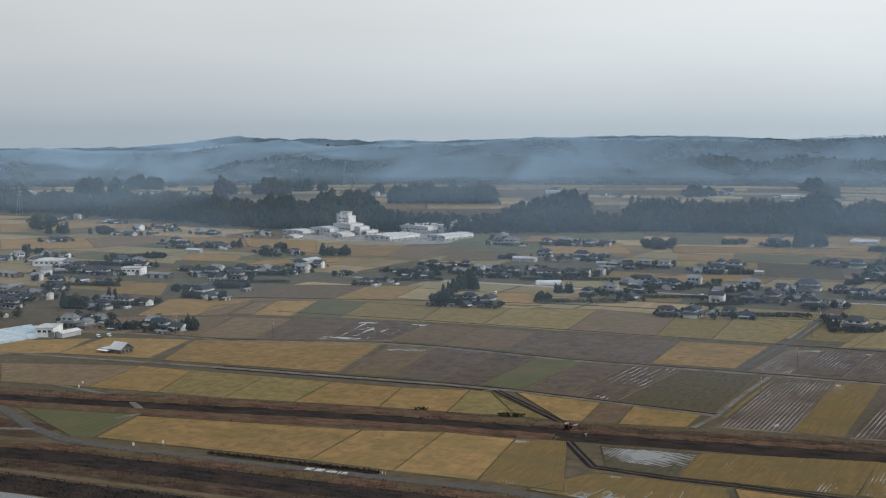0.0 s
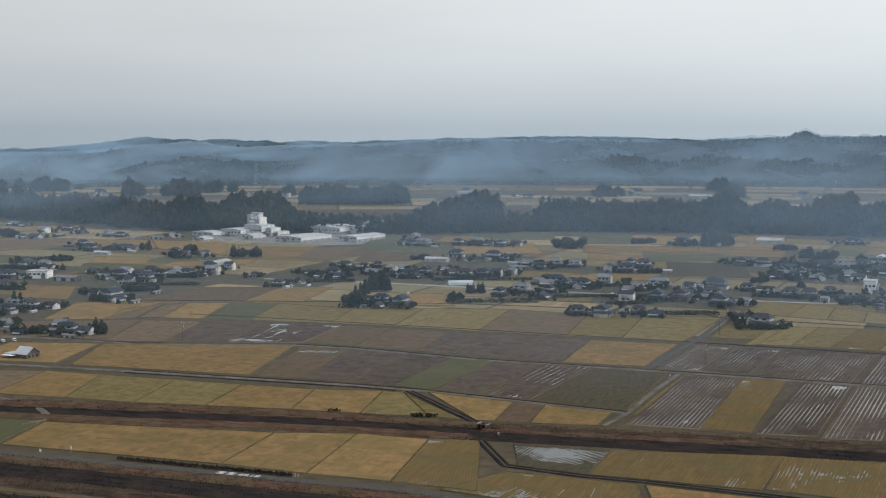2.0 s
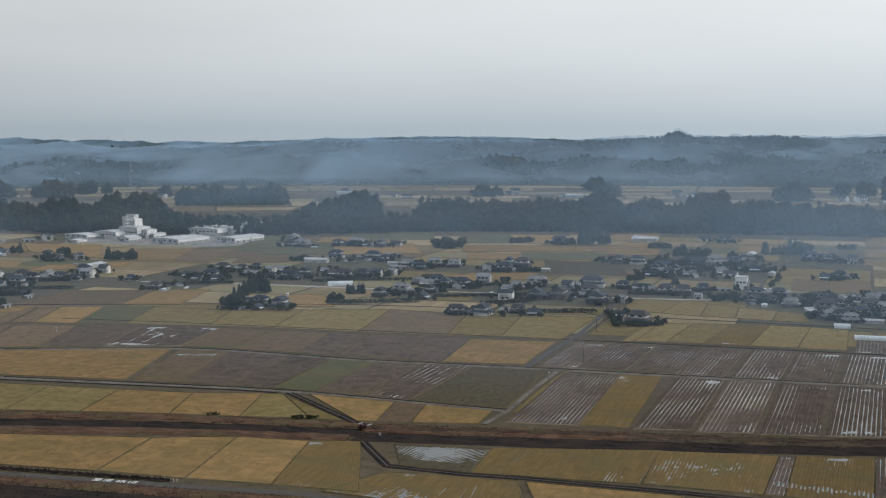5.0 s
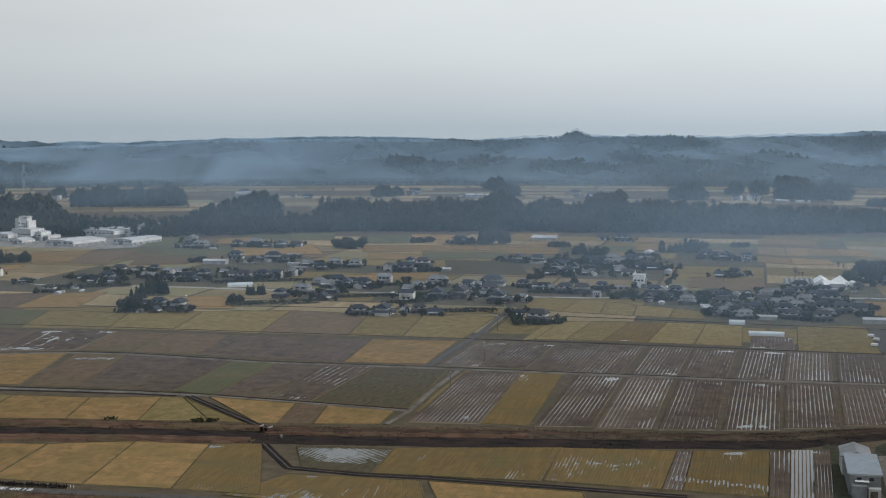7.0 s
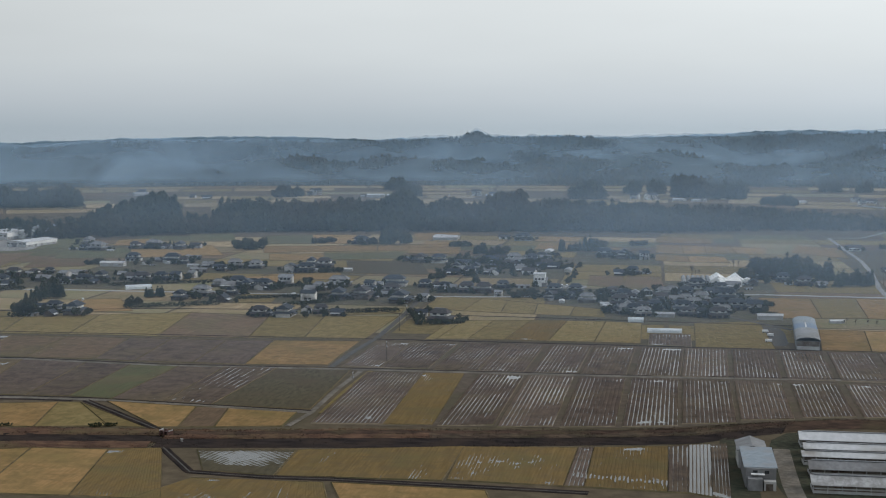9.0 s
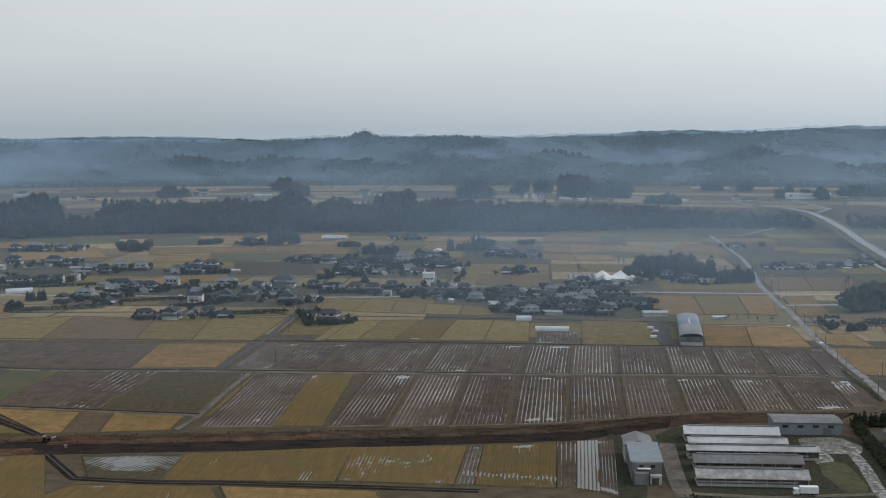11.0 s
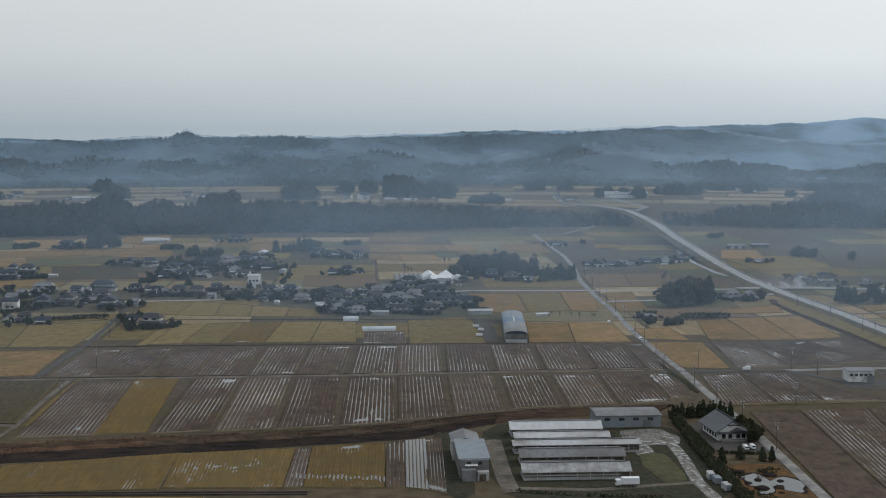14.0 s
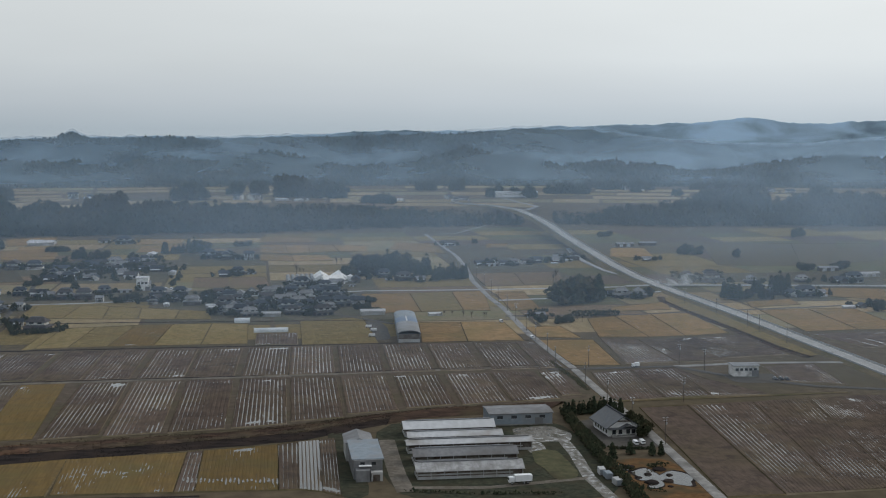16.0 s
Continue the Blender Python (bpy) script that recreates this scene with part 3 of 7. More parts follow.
# groves on the terrace: degrees, distance, width in degrees, height
GROVES = [(-44.5, 2500, 0.4, 20), (-42.9, 2480, 0.7, 19), (-41.4, 2185, 1.2, 28), (-40.4, 2176, 0.3, 26), (-39.2, 2321, 1.7, 24), (-38.0, 2396, 0.3, 13), (-35.8, 2140, 0.8, 29), (-33.8, 2129, 1.7, 28),
          (-32.4, 2216, 0.8, 23), (-31.7, 2253, 0.3, 19), (-29.3, 2114, 0.5, 21), (-27.6, 1860, 2.4, 29), (-25.4, 1860, 2.4, 30), (-15.6, 2064, 1.4, 19), (-10.9, 2269, 1.0, 24), (-10.4, 2075, 1.0, 21),
          (-2.7, 1998, 1.5, 29), (-0.8, 2176, 0.6, 21), (0.2, 2171, 0.8, 21), (1.7, 2043, 1.5, 34), (3.2, 2038, 1.4, 27), (5.3, 1882, 1.5, 16), (7.3, 2294, 1.0, 18), (8.7, 2295, 0.6, 18), (10.3, 2071, 0.7, 19),
          (11.2, 2073, 0.4, 20), (11.8, 2042, 0.5, 22), (13.4, 2170, 2.1, 18), (16.4, 2244, 0.5, 21), (18.1, 2143, 0.5, 13), (15.6, 2330, 3.4, 17), (20, 2360, 3, 15), (24.2, 1960, 2.8, 22), (27.5, 1960, 2, 24)]
for i, (az, r, wide, h) in enumerate(GROVES):
    rows = []
    for k in range(int(7 + wide * 17)):
        u = rng.uniform(-1, 1)
        a, q = az + wide * 0.46 * u, r + rng.uniform(0, 45)
        x, y = place(a, q)
        rows.append((x, y, float(ground_z(a, q)) - 0.5, h * (0.66 + 0.32 * math.sqrt(1 - u * u)) * (1 + 0.35 * noise.noise((a * 2.6, r * 0.01, 5.0))) * rng.uniform(0.78, 1.06), h * 0.27, rng.random() < 0.3))
    woods("grove", rows, 44, 0.165, "dark grove on the terrace beyond the belt", seed=20 + i)

# far fields of the terrace
kind = 0
for r in (1745, 1835, 1930, 2035, 2150, 2280, 2390):
    az = -47 + rng.uniform(0, 2)
    while az < 30:
        wide = rng.uniform(1.6, 4.6)
        kind += 1
        if r > np.interp(az, EDGE_AZ, EDGE_R) + 110 and r > np.interp(az + wide, EDGE_AZ, EDGE_R) + 110 and rng.random() < 0.86:
            lift = 0.3 + 0.004 * (kind % 40)
            ob = polar_sheet("far_field", np.linspace(az, az + wide - 0.12, 5), np.linspace(r, r + rng.uniform(72, 100), 4), lambda A, R: ground_z(A, R) + lift, M[("pale_gold", "pale_gold", "mudflat", "pale_gold", "olive", "pale_gold", "brown")[kind % 7]])
            tagged(ob, "distant straw-coloured stubble field on the terrace", "field", "far fields", kind="structure")
        az += wide

# skyline of the front hills and of all hills, from the eye
SKY_A = np.arange(-62, 44, 0.16)
sheet = np.array([v.co[:] for v in hills.data.vertices]).reshape(len(SKY_A), -1, 3)
reach = np.hypot(sheet[:, :, 0], sheet[:, :, 1])
slope = (sheet[:, :, 2] - EYE) / reach
# single crowns over the hillsides that face the valley
ai, ri = rng.uniform(100, 578, 23000), rng.uniform(5, 41, 23000)
crowns = sheet[ai.astype(int), ri.astype(int)] + np.stack([rng.uniform(-7, 7, 23000), rng.uniform(-8, 8, 23000), rng.uniform(0.5, 3.5, 23000)], 1)
v, f = clumps(np.concatenate([crowns, crowns + np.stack([rng.uniform(-3, 3, 23000), rng.uniform(-3, 3, 23000), rng.uniform(-1, 2, 23000)], 1)]), rng.uniform(3.5, 7.0, 46000), rng, 0.9)
tagged(mesh_object("hill_woods", v.tolist(), f.tolist(), M["woods"]), "dense dark woods on the hillsides", "woods", kind="stuff")
SKY_FRONT, SKY_ALL = np.where(reach < 3420, slope, -1).max(1), slope.max(1)

# distance haze is imitated by upright translucent sheets with a blue tint
NEAR_HAZE, FAR_HAZE = (0.51, 0.70, 0.92), (0.49, 0.69, 0.91)
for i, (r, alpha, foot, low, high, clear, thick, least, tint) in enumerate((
        (610, 0.18, 50, 75, 130, -430, -120, 0.30, NEAR_HAZE), (830, 0.13, 55, 70, 128, -500, 480, 0.6, NEAR_HAZE), (1200, 0.25, 45, 60, 125, 150, 700, 0.5, NEAR_HAZE), (1790, 0.15, 12, 60, 200, 300, -700, 0.7, FAR_HAZE),
        (2400, 0.48, 20, 38, 190, 200, -1100, 0.72, FAR_HAZE), (2850, 0.66, 20, 45, 190, 400, 1200, 0.60, FAR_HAZE), (3500, 0.68, 25, 180, 700, 300, 1300, 0.8, FAR_HAZE))):
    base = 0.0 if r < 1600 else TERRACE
    crest = SKY_FRONT if r < 3300 else SKY_ALL      # the haze sheets end at the ridge, clear of the sky

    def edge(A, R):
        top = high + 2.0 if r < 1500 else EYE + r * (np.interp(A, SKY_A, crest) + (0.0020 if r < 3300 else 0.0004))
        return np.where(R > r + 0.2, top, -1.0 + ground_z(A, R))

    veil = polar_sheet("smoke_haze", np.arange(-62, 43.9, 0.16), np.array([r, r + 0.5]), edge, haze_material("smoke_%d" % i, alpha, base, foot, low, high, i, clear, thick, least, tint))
    tagged(veil, "thin blue sheet standing in for haze and smoke over the valley", "haze", kind="stuff")



def plume(x, y, wide, high, lean, alpha, seed, label):
    """A thin sheet of drifting field smoke that faces the valley, dense in its middle and fading to all sides."""
    m = bpy.data.materials.new("plume_%d" % seed)
    m.use_nodes = True
    n, l = m.node_tree.nodes, m.node_tree.links
    n.clear()
    tc = n.new("ShaderNodeTexCoord")
    fade = n.new("ShaderNodeTexGradient")
    fade.gradient_type = "QUADRATIC_SPHERE"
    l.new(tc.outputs["Object"], fade.inputs[0])
    puff = n.new("ShaderNodeTexNoise")
    puff.inputs["Scale"].default_value, puff.inputs["Detail"].default_value, puff.inputs["Distortion"].default_value = 2.2 + 0.1 * seed, 5.0, 0.8
    l.new(tc.outputs["Object"], puff.inputs["Vector"])
    amount = n.new("ShaderNodeMapRange")
    amount.inputs["From Min"].default_value, amount.inputs["From Max"].default_value, amount.inputs["To Max"].default_value = 0.3, 0.7, alpha
    l.new(puff.outputs[0], amount.inputs[0])
    mul = n.new("ShaderNodeMath")
    mul.operation, mul.use_clamp = "MULTIPLY", True
    l.new(fade.outputs["Fac"], mul.inputs[0])
    l.new(amount.outputs[0], mul.inputs[1])
    d, tl, tr = n.new("ShaderNodeBsdfDiffuse"), n.new("ShaderNodeBsdfTranslucent"), n.new("ShaderNodeBsdfTransparent")
    d.inputs[0].default_value = tl.inputs[0].default_value = (0.72, 0.76, 0.80, 1)
    half, mix, o = n.new("ShaderNodeMixShader"), n.new("ShaderNodeMixShader"), n.new("ShaderNodeOutputMaterial")
    half.inputs[0].default_value = 0.5
    l.new(d.outputs[0], half.inputs[1])
    l.new(tl.outputs[0], half.inputs[2])
    l.new(mul.outputs[0], mix.inputs[0])
    l.new(tr.outputs[0], mix.inputs[1])
    l.new(half.outputs[0], mix.inputs[2])
    l.new(mix.outputs[0], o.inputs[0])
    rows = [(-1 + 2 * i / 12, 0.12 * math.sin(i * 0.9), z) for z in (-0.16, 0.4, 1.0) for i in range(13)]
    faces = [(k * 13 + i, k * 13 + i + 1, k * 13 + i + 14, k * 13 + i + 13) for k in range(2) for i in range(12)]
    ob = mesh_object("smoke_plume", [(px + lean * z, py, z) for px, py, z in rows], faces, m, smooth=True)
    ob.matrix_basis = pose(x, y, 0, 0, 0, -math.degrees(math.atan2(x, y))) @ Matrix.Diagonal((wide, 10, high, 1))
    return tagged(ob, label, "smoke", kind="stuff")


plume(336, 1016, 46, 26, 0.2, 1.5, 1, "pale smoke drifting from a garden fire")
plume(-897, 1241, 12, 22, 0.5, 0.9, 2, "thin pale smoke of a field fire")

# ---------------------------------------------------------------- rice fields
SOIL = {"gold": ("gold", "golden rice stubble field"), "goldrut": ("goldrut", "golden stubble field with wheel ruts and a little water"),
        "olive": ("olive", "yellow-green rice stubble field"), "oliverut": ("goldrut", "yellow-green stubble field with puddles"), "green": ("green", "field of short green growth"),
        "brown": ("brown", "brown stubble field"), "brownwet": ("soil", "dark ploughed field with small puddles"), "dark": ("soil", "dark ploughed rice field"),
        "mud": ("mudsoil", "bare muddy rice field"), "mudrow": ("soil", "muddy field with wet furrows"), "row": ("soil", "dark ploughed field with water standing in straight furrows"),
        "rowwide": ("soil", "wide ploughed field with long wet furrows"), "wet": ("soil", "wet dark strip of field"), "flood": ("soil", "flooded field with soil ridges above the water"),
        "vflood": ("mudsoil", "flooded field with furrows meeting in a wedge of water"),
        "puddle": ("soil", "brown field with wide shallow puddles")}
# furrow spacing, furrow depth, water level, unevenness
WET = {"vflood": (1.9, 0.11, -0.06, 0.12), "row": (1.95, 0.16, -0.104, 0.15), "rowwide": (1.5, 0.15, -0.112, 0.24), "mudrow": (1.9, 0.14, -0.094, 0.19), "flood": (1.5, 0.13, 0.0, 0.06), "wet": (1.6, 0.12, -0.075, 0.18),
       "brownwet": (3.0, 0.08, -0.11, 0.16), "puddle": (9.0, 0.05, -0.075, 0.16), "goldrut": (1.3, 0.06, -0.14, 0.24), "oliverut": (1.3, 0.06, -0.125, 0.22)}


def paddy(kind, a, b, c, d):
    """A field with corners a to d, counter-clockwise from the near one, with a low grass bund round it."""
    mat, label = SOIL[kind]
    mid = (Vector(a) + Vector(b) + Vector(c) + Vector(d)) / 4
    clay = kind in ("row", "rowwide", "mudrow", "brownwet", "puddle")      # ploughed fields have bare clay bunds
    inset = 1.0 if clay else 0.55
    a, b, c, d = [p + (mid - p).normalized() * inset for p in (Vector(a), Vector(b), Vector(c), Vector(d))]
    wide, deep = (b - a).length, (d - a).length
    wet = WET.get(kind)
    far = mid.length > 900
    nx = int(min(max(wide / (wet[0] / 8 if wet else 5), 2), 190))
    ny = int(min(max(deep / (0.5 if kind == "vflood" else (2.5 if far else 1.5) if wet else 8), 2), 90))
    level = 0.035 * math.sin(mid.x * 12.9 + mid.y * 7.3)       # some fields lie wetter than others
    seed = mid.x * 0.37 + mid.y
    verts = []
    for j in range(ny + 1):
        for i in range(nx + 1):
            s, t = i / nx, j / ny
            p = (a * (1 - s) + b * s) * (1 - t) + (d * (1 - s) + c * s) * t
            z = 0.22 + 0.05 * noise.noise((p.x * 0.2, p.y * 0.2, seed))
            if wet:
                rim = min(1.0, 6 * min(s, 1 - s, t, 1 - t) * 2)
                z = 0.30 + wet[1] * (0.5 - 2.0 * max(0.0, math.cos(6.2832 * s * wide / wet[0])) ** 7) + wet[3] * noise.noise((p.x * 0.045 + seed, p.y * 0.03, 0)) + 0.07 * noise.noise((p.x * 0.3, p.y * 0.12, seed)) + 0.11 * noise.noise((p.x * 0.55, p.y * 0.34, seed + 3)) + 0.06 * (1 - rim) - level
                z -= 0.42 * (math.exp(-((t - 0.95) / 0.03) ** 2) * max(0.0, noise.noise((p.x * 0.10, seed, 5)) + 0.05) + math.exp(-((t - 0.06) / 0.03) ** 2) * max(0.0, noise.noise((p.x * 0.10, seed, 9)) - 0.05))
            if kind == "flood":
                z = 0.25 + 0.13 * max(0.0, math.cos(6.2832 * s * wide / wet[0])) ** 3 + 0.03 * noise.noise((p.x * 0.3, p.y * 0.09, seed)) + 0.05 * noise.noise((p.x * 0.05, p.y * 0.04, seed)) + 0.10 * max(0.0, s - 0.75)
            if kind == "vflood":
                off = s - 0.5
                lane = (off * wide * (1 if off < 0 else -1) + 0.75 * t * deep) / wet[0]
                pool = math.exp(-((off * 2.6) ** 2) - ((t - 0.72) * 2.4) ** 2)
                z = 0.33 + wet[1] * 0.8 * math.cos(6.2832 * lane) * (0.3 + t) - 0.20 * pool + 0.10 * (t < 0.3) + 0.12 * (t > 0.93) + 0.07 * noise.noise((p.x * 0.3, p.y * 0.2, 2))
            verts.append((p.x, p.y, z))
    k = nx + 1
    faces = [(j * k + i, j * k + i + 1, (j + 1) * k + i + 1, (j + 1) * k + i) for j in range(ny) for i in range(nx)]
    field = mesh_object("rice_field", verts, faces, M[mat], smooth=True)
    tagged(field, label, "field", "rice fields", kind="structure")
    bm = bmesh.new()
    ring = [a, b, c, d]
    out = [p + (p - mid).normalized() * (inset + 0.05) for p in ring]
    inn = [p - (p - mid).normalized() * 0.35 for p in ring]
    for i in range(4):
        j = (i + 1) % 4
        lo = [bm.verts.new((q.x, q.y, z)) for q, z in ((inn[i], 0.1), (inn[j], 0.1), (ring[j], 0.45), (ring[i], 0.45), (out[j], 0.02), (out[i], 0.02))]
        bm.faces.new((lo[0], lo[1], lo[2], lo[3]))
        bm.faces.new((lo[3], lo[2], lo[4], lo[5]))
    part("bund", bm, M["clay_bund" if clay else "bund"], field)
    if wet:
        bm = bmesh.new()
        bm.faces.new([bm.verts.new((p.x, p.y, 0.30 + wet[2])) for p in ring])
        part("water", bm, M["water"], field, "standing rain water")
    return field


paddy("gold", (-361, 409), (-264, 416), (-271, 469), (-372, 449))
paddy("gold", (-264, 416), (-228, 416), (-239, 481), (-271, 469))
paddy("gold", (-228, 416), (-195, 418), (-208, 483), (-239, 481))
paddy("goldrut", (-195, 418), (-162, 418), (-188, 488), (-208, 483))
paddy("goldrut", (-175, 415), (-100, 407), (-113, 448), (-162, 447))
paddy("gold", (-96, 410), (-47, 415), (-55, 447), (-111, 449))
paddy("green", (-371, 406), (-363, 409), (-374, 451), (-431, 439))
paddy("vflood", (-161, 457), (-133, 454), (-135, 493), (-174, 488))
paddy("oliverut", (-133, 454), (-72, 457), (-71, 509), (-135, 493))
paddy("goldrut", (-71, 458), (-29, 456), (-27, 514), (-72, 508))
paddy("wet", (-29, 456), (-22, 456), (-21, 515), (-27, 514))
paddy("goldrut", (-22, 456), (7, 454), (8, 522), (-21, 515))
paddy("wet", (7, 454), (14, 454), (16, 526), (8, 522))
paddy("flood", (14, 454), (22, 450), (24.5, 528), (16, 526))
paddy("wet", (22, 450), (28, 444), (31, 529), (24.5, 528))
paddy("brown", (-483, 480), (-435, 488), (-450, 546), (-523, 520))
paddy("gold", (-435, 488), (-397, 493), (-417, 548), (-450, 546))
paddy("olive", (-397, 493), (-361, 496), (-374, 551), (-417, 548))
paddy("olive", (-361, 496), (-327, 503), (-337, 553), (-374, 551))
paddy("gold", (-327, 503), (-287, 511), (-299, 556), (-337, 553))
paddy("gold", (-287, 511), (-255, 515), (-267, 565), (-299, 556))
paddy("olive", (-255, 515), (-224, 521), (-257, 566), (-267, 565))
paddy("olive", (-224, 521), (-208, 521), (-256, 565), (-257, 566))
paddy("gold", (-203, 522), (-195, 524), (-201, 565), (-246, 570))
paddy("brown", (-195, 524), (-180, 526), (-186, 565), (-201, 565))
paddy("gold", (-180, 526), (-152, 532), (-153, 561), (-186, 565))
paddy("gold", (-516, 555), (-460, 565), (-479, 628), (-530, 612))
paddy("gold", (-450, 564), (-347, 575), (-372, 670), (-477, 629))
paddy("brown", (-343, 575), (-317, 577), (-336, 668), (-365, 664))
paddy("dark", (-317, 577), (-289, 576), (-298, 666), (-336, 668))
paddy("dark", (-289, 576), (-268, 578), (-272, 664), (-298, 666))
paddy("green", (-268, 578), (-246, 574), (-245, 664), (-272, 664))
paddy("dark", (-246, 574), (-220, 572), (-220, 663), (-245, 664))
paddy("brownwet", (-220, 572), (-196, 569), (-192, 666), (-220, 663))
paddy("mud", (-196, 569), (-149, 567), (-153, 670), (-192, 666))
paddy("brown", (-481, 634), (-448, 648), (-472, 727), (-511, 717))
paddy("dark", (-448, 648), (-413, 661), (-432, 736), (-472, 727))
paddy("puddle", (-413, 661), (-371, 675), (-381, 745), (-432, 736))
paddy("brown", (-371, 675), (-338, 675), (-346, 746), (-381, 745))
paddy("brown", (-338, 675), (-298, 674), (-307, 748), (-346, 746))
paddy("dark", (-298, 674), (-274, 672), (-281, 748), (-307, 748))
paddy("dark", (-274, 672), (-241, 672), (-247, 748), (-281, 748))
paddy("dark", (-241, 672), (-212, 671), (-219, 751), (-247, 748))
paddy("gold", (-212, 671), (-168, 676), (-168, 756), (-219, 751))
paddy("brown", (-581, 606), (-529, 627), (-549, 697), (-606, 669))
paddy("brown", (-529, 627), (-482, 636), (-514, 718), (-549, 697))
paddy("brown", (-521, 724), (-507, 730), (-532, 799), (-542, 787))
paddy("gold", (-507, 730), (-479, 735), (-505, 812), (-532, 799))
paddy("green", (-479, 735), (-447, 743), (-471, 823), (-505, 812))
paddy("olive", (-447, 743), (-392, 750), (-410, 819), (-471, 823))
paddy("olive", (-392, 750), (-350, 755), (-365, 839), (-410, 819))
paddy("olive", (-350, 755), (-293, 755), (-308, 858), (-365, 839))
paddy("brown", (-293, 755), (-237, 758), (-251, 852), (-308, 858))
paddy("olive", (-237, 758), (-204, 763), (-214, 856), (-251, 852))
paddy("olive", (-204, 763), (-167, 763), (-165, 861), (-214, 856))
paddy("brown", (-565, 804), (-501, 825), (-518, 910), (-582, 882))
paddy("gold", (-501, 825), (-459, 835), (-480, 924), (-518, 910))
paddy("gold", (-395, 843), (-350, 859), (-384, 920), (-418, 911))
paddy("brown", (-536, 710), (-522, 723), (-547, 791), (-571, 790))
paddy("gold", (-573, 692), (-538, 709), (-551, 800), (-608, 772))
paddy("gold", (-672, 776), (-624, 782), (-670, 851), (-718, 836))
paddy("gold", (-651, 1105), (-622, 1120), (-657, 1233), (-711, 1206))
paddy("brown", (-622, 1120), (-580, 1110), (-615, 1254), (-657, 1233))
paddy("gold", (-907, 1154), (-803, 1153), (-870, 1239), (-960, 1211))
paddy("gold", (-803, 1153), (-696, 1115), (-772, 1238), (-870, 1239))
paddy("gold", (-698, 993), (-633, 1054), (-653, 1098), (-709, 1046))
paddy("gold", (-1012, 1012), (-933, 1066), (-1030, 1159), (-1099, 1099))
paddy("brown", (-933, 1066), (-913, 1151), (-964, 1227), (-1030, 1159))
paddy("gold", (-1176, 1176), (-1146, 1210), (-1228, 1317), (-1272, 1273))
paddy("gold", (-1146, 1210), (-1135, 1297), (-1203, 1376), (-1228, 1317))
paddy("gold", (-1097, 1285), (-1033, 1348), (-1070, 1396), (-1149, 1357))
paddy("gold", (-774, 1001), (-721, 1016), (-754, 1073), (-811, 1058))
paddy("green", (-728, 925), (-681, 959), (-710, 1010), (-779, 999))
paddy("green", (-566, 1194), (-496, 1215), (-540, 1322), (-599, 1292))
paddy("gold", (-496, 1215), (-416, 1255), (-463, 1360), (-540, 1322))
paddy("gold", (-567, 1340), (-523, 1346), (-556, 1431), (-591, 1413))
paddy("green", (-633, 1291), (-589, 1313), (-627, 1432), (-663, 1414))
paddy("green", (-502, 1397), (-457, 1420), (-490, 1519), (-538, 1495))
paddy("brown", (-556, 1110), (-508, 1134), (-531, 1211), (-581, 1186))
paddy("green", (-413, 1378), (-362, 1396), (-393, 1513), (-442, 1488))
paddy("gold", (-362, 1396), (-316, 1404), (-342, 1520), (-393, 1513))
paddy("gold", (-384, 1284), (-276, 1325), (-289, 1388), (-407, 1358))
paddy("gold", (-276, 1325), (-191, 1335), (-203, 1416), (-289, 1388))
paddy("gold", (-357, 1210), (-306, 1223), (-323, 1289), (-376, 1275))
paddy("green", (-306, 1223), (-234, 1248), (-246, 1314), (-323, 1289))
paddy("mud", (-257, 1112), (-186, 1115), (-214, 1224), (-285, 1223))
paddy("gold", (-333, 1006), (-298, 1011), (-301, 1089), (-346, 1076))
paddy("gold", (-314, 1051), (-253, 1068), (-265, 1117), (-323, 1098))
paddy("olive", (-297, 910), (-269, 916), (-276, 967), (-304, 960))
paddy("olive", (-207, 860), (-166, 874), (-168, 900), (-210, 888))
paddy("gold", (-261, 1454), (-211, 1471), (-227, 1578), (-279, 1552))
paddy("mudrow", (-142, 539), (-111, 542), (-114, 662), (-143, 660))
paddy("goldrut", (-111, 542), (-90, 544), (-93, 663), (-114, 662))
paddy("mudrow", (-160, 674), (-139, 673), (-137, 756), (-157, 755))
paddy("row", (-139, 673), (-114, 673), (-110, 757), (-137, 756))
paddy("olive", (-132, 766), (-125, 771), (-120, 848), (-128, 833))
paddy("olive", (-125, 771), (-107, 773), (-100, 853), (-120, 848))
paddy("olive", (-107, 773), (-85, 774), (-76, 857), (-100, 853))
paddy("oliverut", (-85, 774), (-59, 774), (-53, 858), (-76, 857))
paddy("olive", (-59, 774), (-32, 774), (-28, 860), (-53, 858))
paddy("olive", (-32, 774), (-5, 773), (-5, 854), (-28, 860))
paddy("row", (-1, 768), (24, 767), (25, 812), (0, 813))
paddy("olive", (26, 764), (71, 764), (70, 875), (28, 860))
paddy("gold", (96, 763), (123, 761), (131, 843), (104, 844))
paddy("gold", (123, 761), (157, 760), (159, 839), (131, 843))
paddy("olive", (-153, 903), (-127, 894), (-122, 962), (-152, 969))
paddy("olive", (-127, 894), (-100, 888), (-102, 953), (-122, 962))
paddy("olive", (-100, 888), (-77, 885), (-79, 941), (-102, 953))
paddy("olive", (-77, 885), (-53, 881), (-52, 928), (-79, 941))
paddy("olive", (-53, 881), (-29, 878), (-32, 917), (-52, 928))
paddy("gold", (78, 890), (112, 894), (116, 997), (79, 999))
paddy("olive", (112, 894), (142, 898), (149, 1003), (116, 997))
paddy("gold", (142, 898), (160, 893), (174, 1003), (149, 1003))
paddy("gold", (174, 891), (196, 893), (204, 999), (181, 995))
